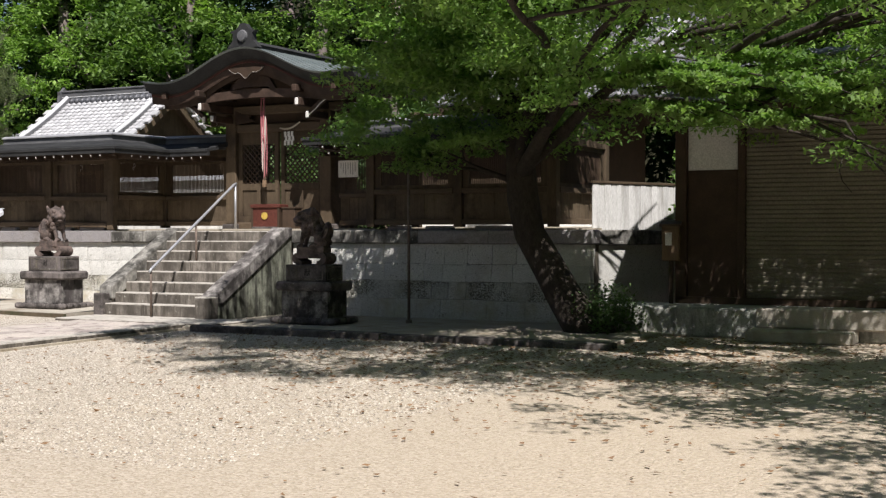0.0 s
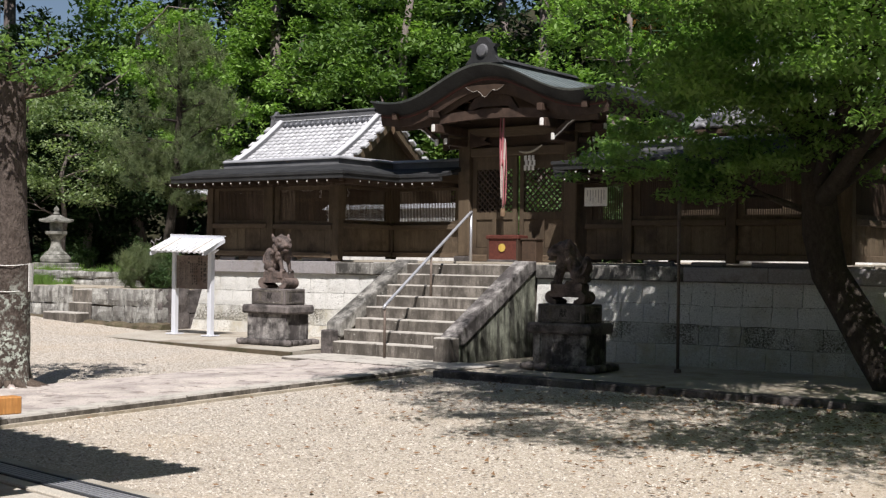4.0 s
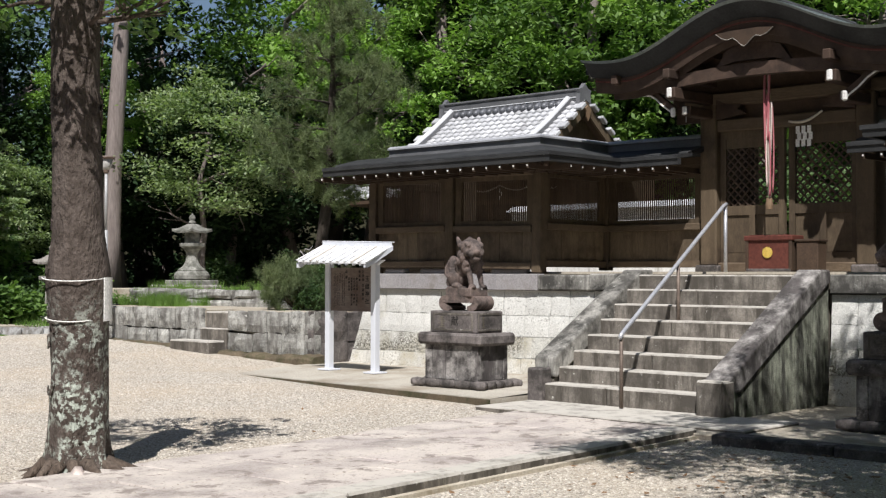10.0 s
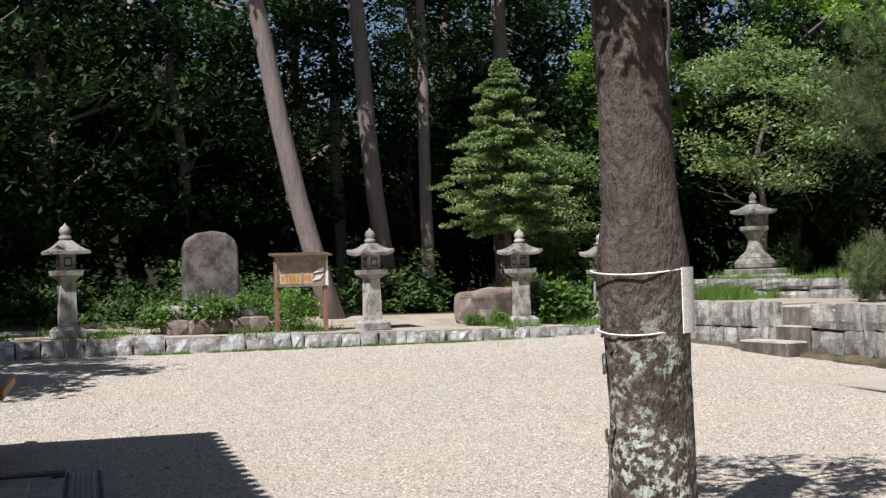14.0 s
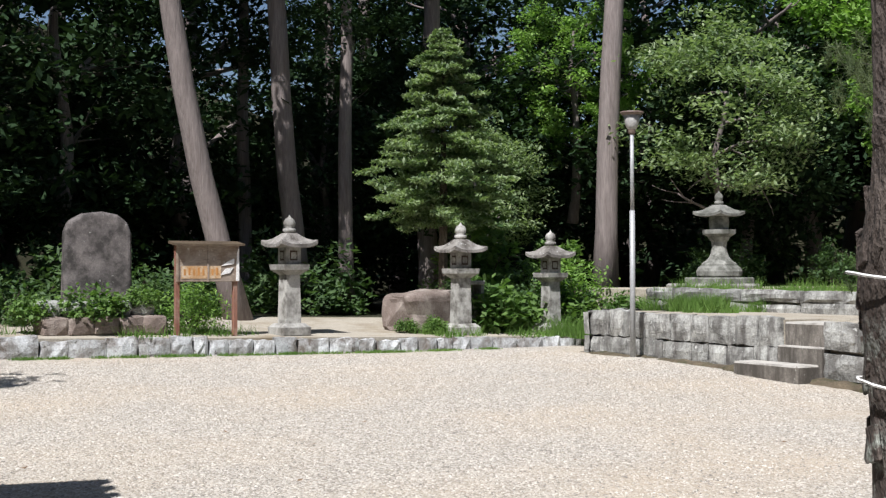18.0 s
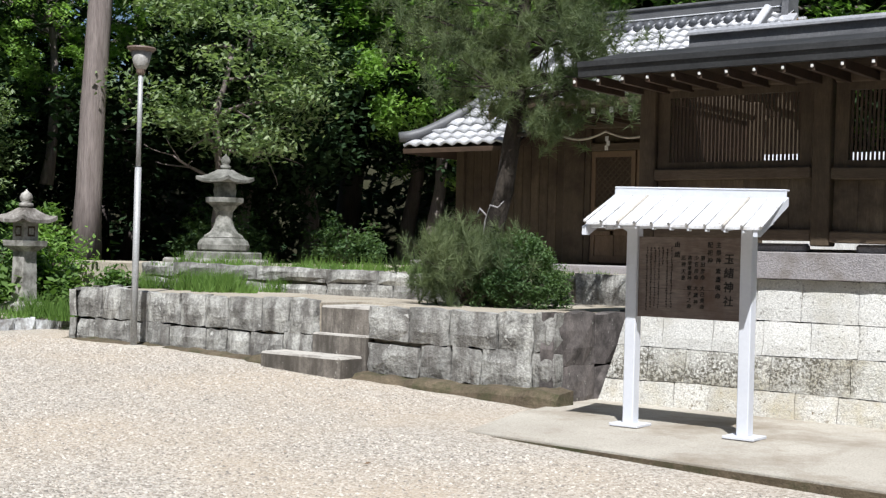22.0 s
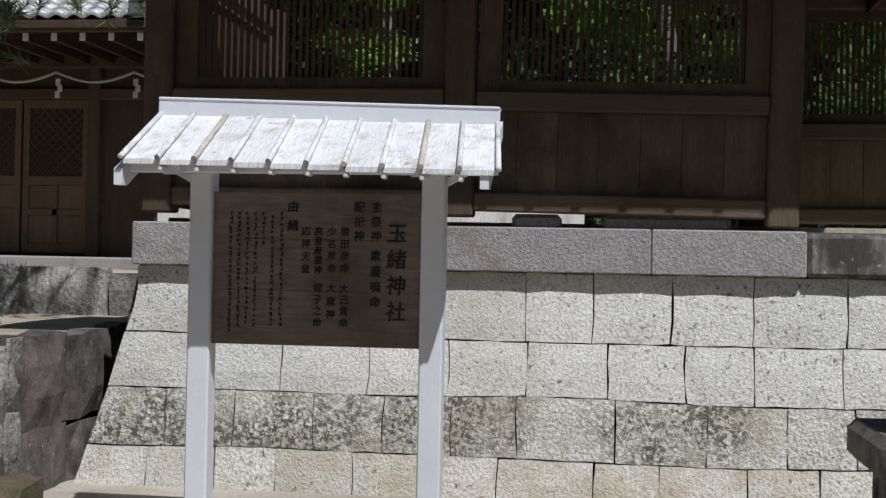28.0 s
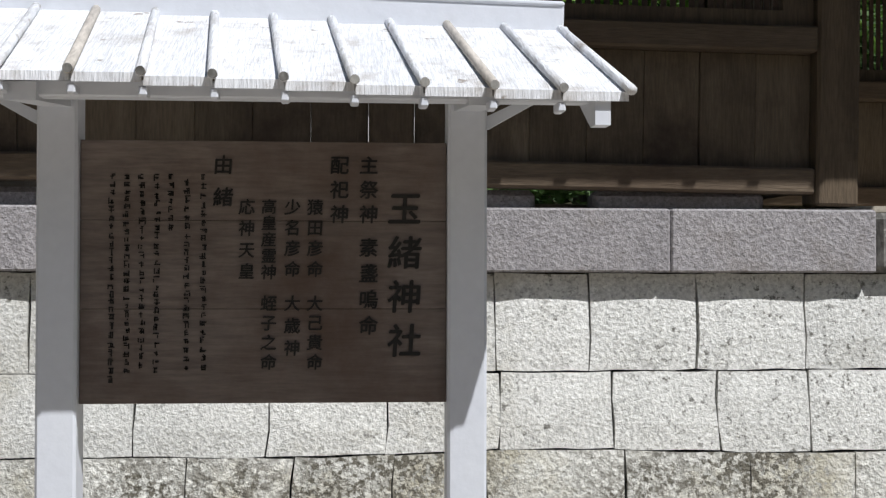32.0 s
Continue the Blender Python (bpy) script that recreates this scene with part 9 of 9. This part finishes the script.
TY = -0.74
T1 = [(0.25, 0.56), (0.56, 0.90)]
rubble_face(terrace, pose(-12.62, TY, 0), 12.62 - 8.96, T1, 51)
rubble_face(terrace, pose(-8.28, TY, 0), 8.28 - 6.25, T1, 52)
# the east return is in darker stone, its shade put into the colour
rubble_face(terrace, pose(-6.25, TY, 0, 0, 0, 90), 2.6, [(0.05, 0.45), (0.45, 0.90)], 53, (0.5, 0.8), DARK_STONE)
rubble_face(terrace, pose(-12.62, 1.6, 0, 0, 0, -90), 2.4, T1, 55)
rubble_face(terrace, pose(-13.6, 1.0, 0), 5.7, [(0.80, 1.0), (1.0, 1.17)], 54, (0.6, 1.1))
rubble_face(terrace, pose(-7.85, 2.1, 0), 1.7, [(0.80, 1.2)], 56, (0.6, 0.9))
for x0, x1, top in ((-12.66, -9.30, 0.32), (-8.30, -6.12, 0.26)):
    s, n = Shape(), 44
    for i in range(n + 1):
        x = x0 + (x1 - x0) * i / n
        w, q = noise.noise(Vector((x * 2.3, 1.7, 0.0))), noise.noise(Vector((x * 6.1, 5.2, 0.0)))
        y, z = TY - 0.16 - 0.07 * w - 0.03 * q, top + 0.035 * w + 0.02 * q
        s.v += [(x, TY + 0.1, 0.0), (x, y - 0.03, 0.0), (x, y, z - 0.05), (x, y + 0.05, z), (x, TY + 0.1, z + 0.02)]
    for i in range(n):
        s.f += [(i * 5 + k, i * 5 + (k + 1) % 5, i * 5 + 5 + (k + 1) % 5, i * 5 + 5 + k) for k in range(5)]
    s.f += [(4, 3, 2, 1, 0), tuple(n * 5 + k for k in range(5))]
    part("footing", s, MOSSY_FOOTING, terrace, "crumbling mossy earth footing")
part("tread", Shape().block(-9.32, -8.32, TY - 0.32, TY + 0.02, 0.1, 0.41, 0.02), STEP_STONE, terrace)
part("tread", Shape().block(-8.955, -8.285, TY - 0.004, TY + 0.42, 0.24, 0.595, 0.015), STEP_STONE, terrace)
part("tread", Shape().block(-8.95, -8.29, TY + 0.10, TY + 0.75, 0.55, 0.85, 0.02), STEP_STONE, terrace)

# ---- kerb along the bank ----
kerb = thing("kerb", "low rough stone kerb edging the planted bank", "stone kerb", kind="structure")
for i in range(8):
    y0 = -16.0 + 2.075 * i
    top = 0.455 - 0.0235 * max(y0 + 1.04, -14.0)
    rubble_face(kerb, pose(-13.82, y0, 0, 0, 0, 90), 2.075, [(top - 0.30, top)], 61 + i, (0.24, 0.46), KERB_STONE)


# ---- stone path ----
path_ = thing("stone_path", "pale granite flagstone path leading to the stairs", "path", kind="structure", m=pose(-0.66, -2.75, 0, 0, 0, 4.6))
rng = random.Random(71)
part("bed", Shape().box(0.0, 2.28, -22, 0.35, -0.05, 0.03), SOIL, path_)
lanes = [0.0, 0.52, 1.0, 1.44, 1.98]
for a, b in zip(lanes[:-1], lanes[1:]):
    y = 0.35
    while y > -22:
        L = rng.uniform(0.7, 1.5)
        part("flagstone", Shape().block(a + 0.006, b - 0.006, y - L + 0.006, y - 0.006, -0.03, 0.06 + rng.uniform(-0.006, 0.006), 0.012), FLAG, path_)
        y -= L
y = -0.6
while y > -22:
    L = rng.uniform(0.8, 1.5)
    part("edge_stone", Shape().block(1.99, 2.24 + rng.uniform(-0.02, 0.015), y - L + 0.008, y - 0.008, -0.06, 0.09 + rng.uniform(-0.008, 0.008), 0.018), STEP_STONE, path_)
    y -= L
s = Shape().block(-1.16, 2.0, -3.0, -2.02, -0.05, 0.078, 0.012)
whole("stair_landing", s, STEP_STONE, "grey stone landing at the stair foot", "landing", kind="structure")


# ---- ground litter, grass ----
def litter(name, label, n, box, size, mat, seed, bias=None):
    g = np.random.default_rng(seed)
    x = g.uniform(box[0], box[1], n)
    yy = g.uniform(box[2], box[3], n)
    if bias is not None:
        keep = g.random(n) < np.exp(-((x - bias[0]) ** 2 + (yy - bias[1]) ** 2) / bias[2] ** 2) + 0.004
        x, yy = x[keep], yy[keep]
    k = len(x)
    z = np.array([ground_z(q, w) for q, w in zip(x, yy)]) + 0.012
    a = g.random(k) * 6.28
    s = size * (0.6 + 0.8 * g.random(k))
    c, q = np.cos(a) * s, np.sin(a) * s
    t1, t2 = g.normal(size=k) * 0.3 * s, g.normal(size=k) * 0.3 * s
    v = np.stack([np.stack([x - c, yy - q, z + np.abs(t1)], 1), np.stack([x + q * 0.45, yy - c * 0.45, z], 1), np.stack([x + c, yy + q, z + np.abs(t2)], 1), np.stack([x - q * 0.45, yy + c * 0.45, z + 0.3 * s], 1)], 1).reshape(-1, 3)
    me = bpy.data.meshes.new(name)
    me.from_pydata(v.tolist(), [], np.arange(4 * k).reshape(-1, 4).tolist())
    me.materials.append(mat)
    tagged(new(name, me), label, "fallen leaves", kind="stuff")


litter("fallen_leaves", "scattered brown fallen leaves on gravel", 24000, (1.5, 15, -14, -1), 0.027, DEAD_LEAF, 1, (8.5, -4.0, 4.0))
litter("stray_leaves", "a few stray brown leaves on gravel", 160, (-8, 14, -14, -3.5), 0.022, DEAD_LEAF, 2)


litter("dry_leaf_specks", "small dark dry leaves scattered on the forecourt gravel", 480, (3, 15.5, -17.5, -6), 0.014, DEAD_LEAF, 3)


def grass(name, label, spots, seed, mat=GRASS):
    """Tufts of blades; spots: x, y, z, radius, count, height."""
    g = np.random.default_rng(seed)
    vs = []
    for x, yy, z, r, n, h in spots:
        a, q = g.random(n) * 6.28, np.sqrt(g.random(n)) * r
        bx, by = x + q * np.cos(a), yy + q * np.sin(a)
        L = h * (0.5 + 0.8 * g.random(n))
        d = g.normal(size=(n, 2)) * 0.35
        w = g.random(n) * 6.28
        wx, wy = np.cos(w) * 0.006, np.sin(w) * 0.006
        vs.append(np.stack([np.stack([bx - wx, by - wy, np.full(n, z)], 1), np.stack([bx + wx, by + wy, np.full(n, z)], 1), np.stack([bx + d[:, 0] * L, by + d[:, 1] * L, z + L], 1)], 1).reshape(-1, 3))
    v = np.concatenate(vs)
    me = bpy.data.meshes.new(name)
    me.from_pydata(v.tolist(), [], np.arange(len(v)).reshape(-1, 3).tolist())
    me.materials.append(mat)
    tagged(new(name, me), label, "grass", kind="stuff")


rng = random.Random(81)
grass("terrace_grass", "green grass on the upper terrace", [(rng.uniform(-12.5, -10.9), rng.uniform(0.2, 1.05), 0.86, rng.uniform(0.1, 0.26), rng.randint(60, 200), rng.choice((0.08, 0.14, 0.2, 0.24))) for i in range(42)]
      + [(x, y, bank_z(x, y), r, 120, h) for x, y, r, h in [(rng.uniform(-14.4, -12.75), rng.uniform(-0.2, 0.55), 0.2, rng.choice((0.15, 0.25, 0.3))) for i in range(26)]]
      + [(rng.uniform(-13.5, -8.2), rng.uniform(1.2, 4.8), 1.13, rng.uniform(0.12, 0.4), rng.randint(60, 190), rng.choice((0.06, 0.1, 0.18))) for i in range(46)], 1)
grass("bank_weeds", "weeds and grass along the bank", [(x, y, bank_z(x, y) - 0.01, r, n, h) for x, y, z, r, n, h in [(rng.uniform(-15.0, -13.95), rng.choice((rng.uniform(-12, -4.6), rng.uniform(-2.3, 0.2))), 0.0, 0.22, 60, 0.15) for i in range(60)]], 2)
grass("kerb_moss", "low grass line at the kerb foot", [(-13.70, y, ground_z(-13.70, y) - 0.005, 0.12, 60, 0.04) for y in [rng.uniform(-8, -1.5) for i in range(80)]], 3)


# ---- loose pebbles on the gravel ----
def pebbles(n, box, seed):
    """Small low stones strewn over the raked gravel, clear of the paved strips."""
    g = np.random.default_rng(seed)
    x, yy = g.uniform(box[0], box[1], n), g.uniform(box[2], box[3], n)
    a = radians(4.6)
    lx = (x + 0.66) * math.cos(a) + (yy + 2.75) * math.sin(a)
    b = radians(-8.2)
    px, py = (x - 1.0) * math.cos(b) + (yy + 11.89) * math.sin(b), -(x - 1.0) * math.sin(b) + (yy + 11.89) * math.cos(b)
    keep = ((lx < -0.02) | (lx > 2.3)) & ((py > 0.9) | (np.abs(px) > 6.2)) & ((yy < -2.85) | ((x < -6.6) & (yy < -0.98))) & ((x + 0.47) ** 2 + (yy + 8.1) ** 2 > 0.16)
    x, yy = x[keep], yy[keep]
    k = len(x)
    z = np.array([ground_z(q, min(w, -3.0)) for q, w in zip(x, yy)])
    r = 0.0052 + 0.0085 * g.random(k) ** 1.6
    an = g.random(k) * 6.28
    vs = []
    for i in range(4):
        q = r * (0.7 + 0.6 * g.random(k))
        vs.append(np.stack([x + q * np.cos(an + i * 1.57), yy + q * np.sin(an + i * 1.57), z + 0.001], 1))
    vs.append(np.stack([x + r * 0.3 * g.normal(size=k), yy + r * 0.3 * g.normal(size=k), z + r * (0.5 + 0.5 * g.random(k))], 1))
    v = np.stack(vs, 1).reshape(-1, 3)
    o = np.arange(k)[:, None] * 5
    f = np.stack([o + np.array([i, (i + 1) % 4, 4]) for i in range(4)], 1).reshape(-1)
    me = bpy.data.meshes.new("pebbles")
    me.vertices.add(len(v))
    me.vertices.foreach_set("co", v.ravel())
    me.loops.add(len(f))
    me.loops.foreach_set("vertex_index", f)
    me.polygons.add(len(f) // 3)
    me.polygons.foreach_set("loop_start", np.arange(0, len(f), 3))
    me.materials.append(PEBBLE)
    me.update(calc_edges=True)
    tagged(new("pebbles", me), "loose grey and tan pebbles on the raked gravel", "pebbles", kind="stuff")


pebbles(230000, (-13.4, 9.0, -12.0, -0.98), 5)
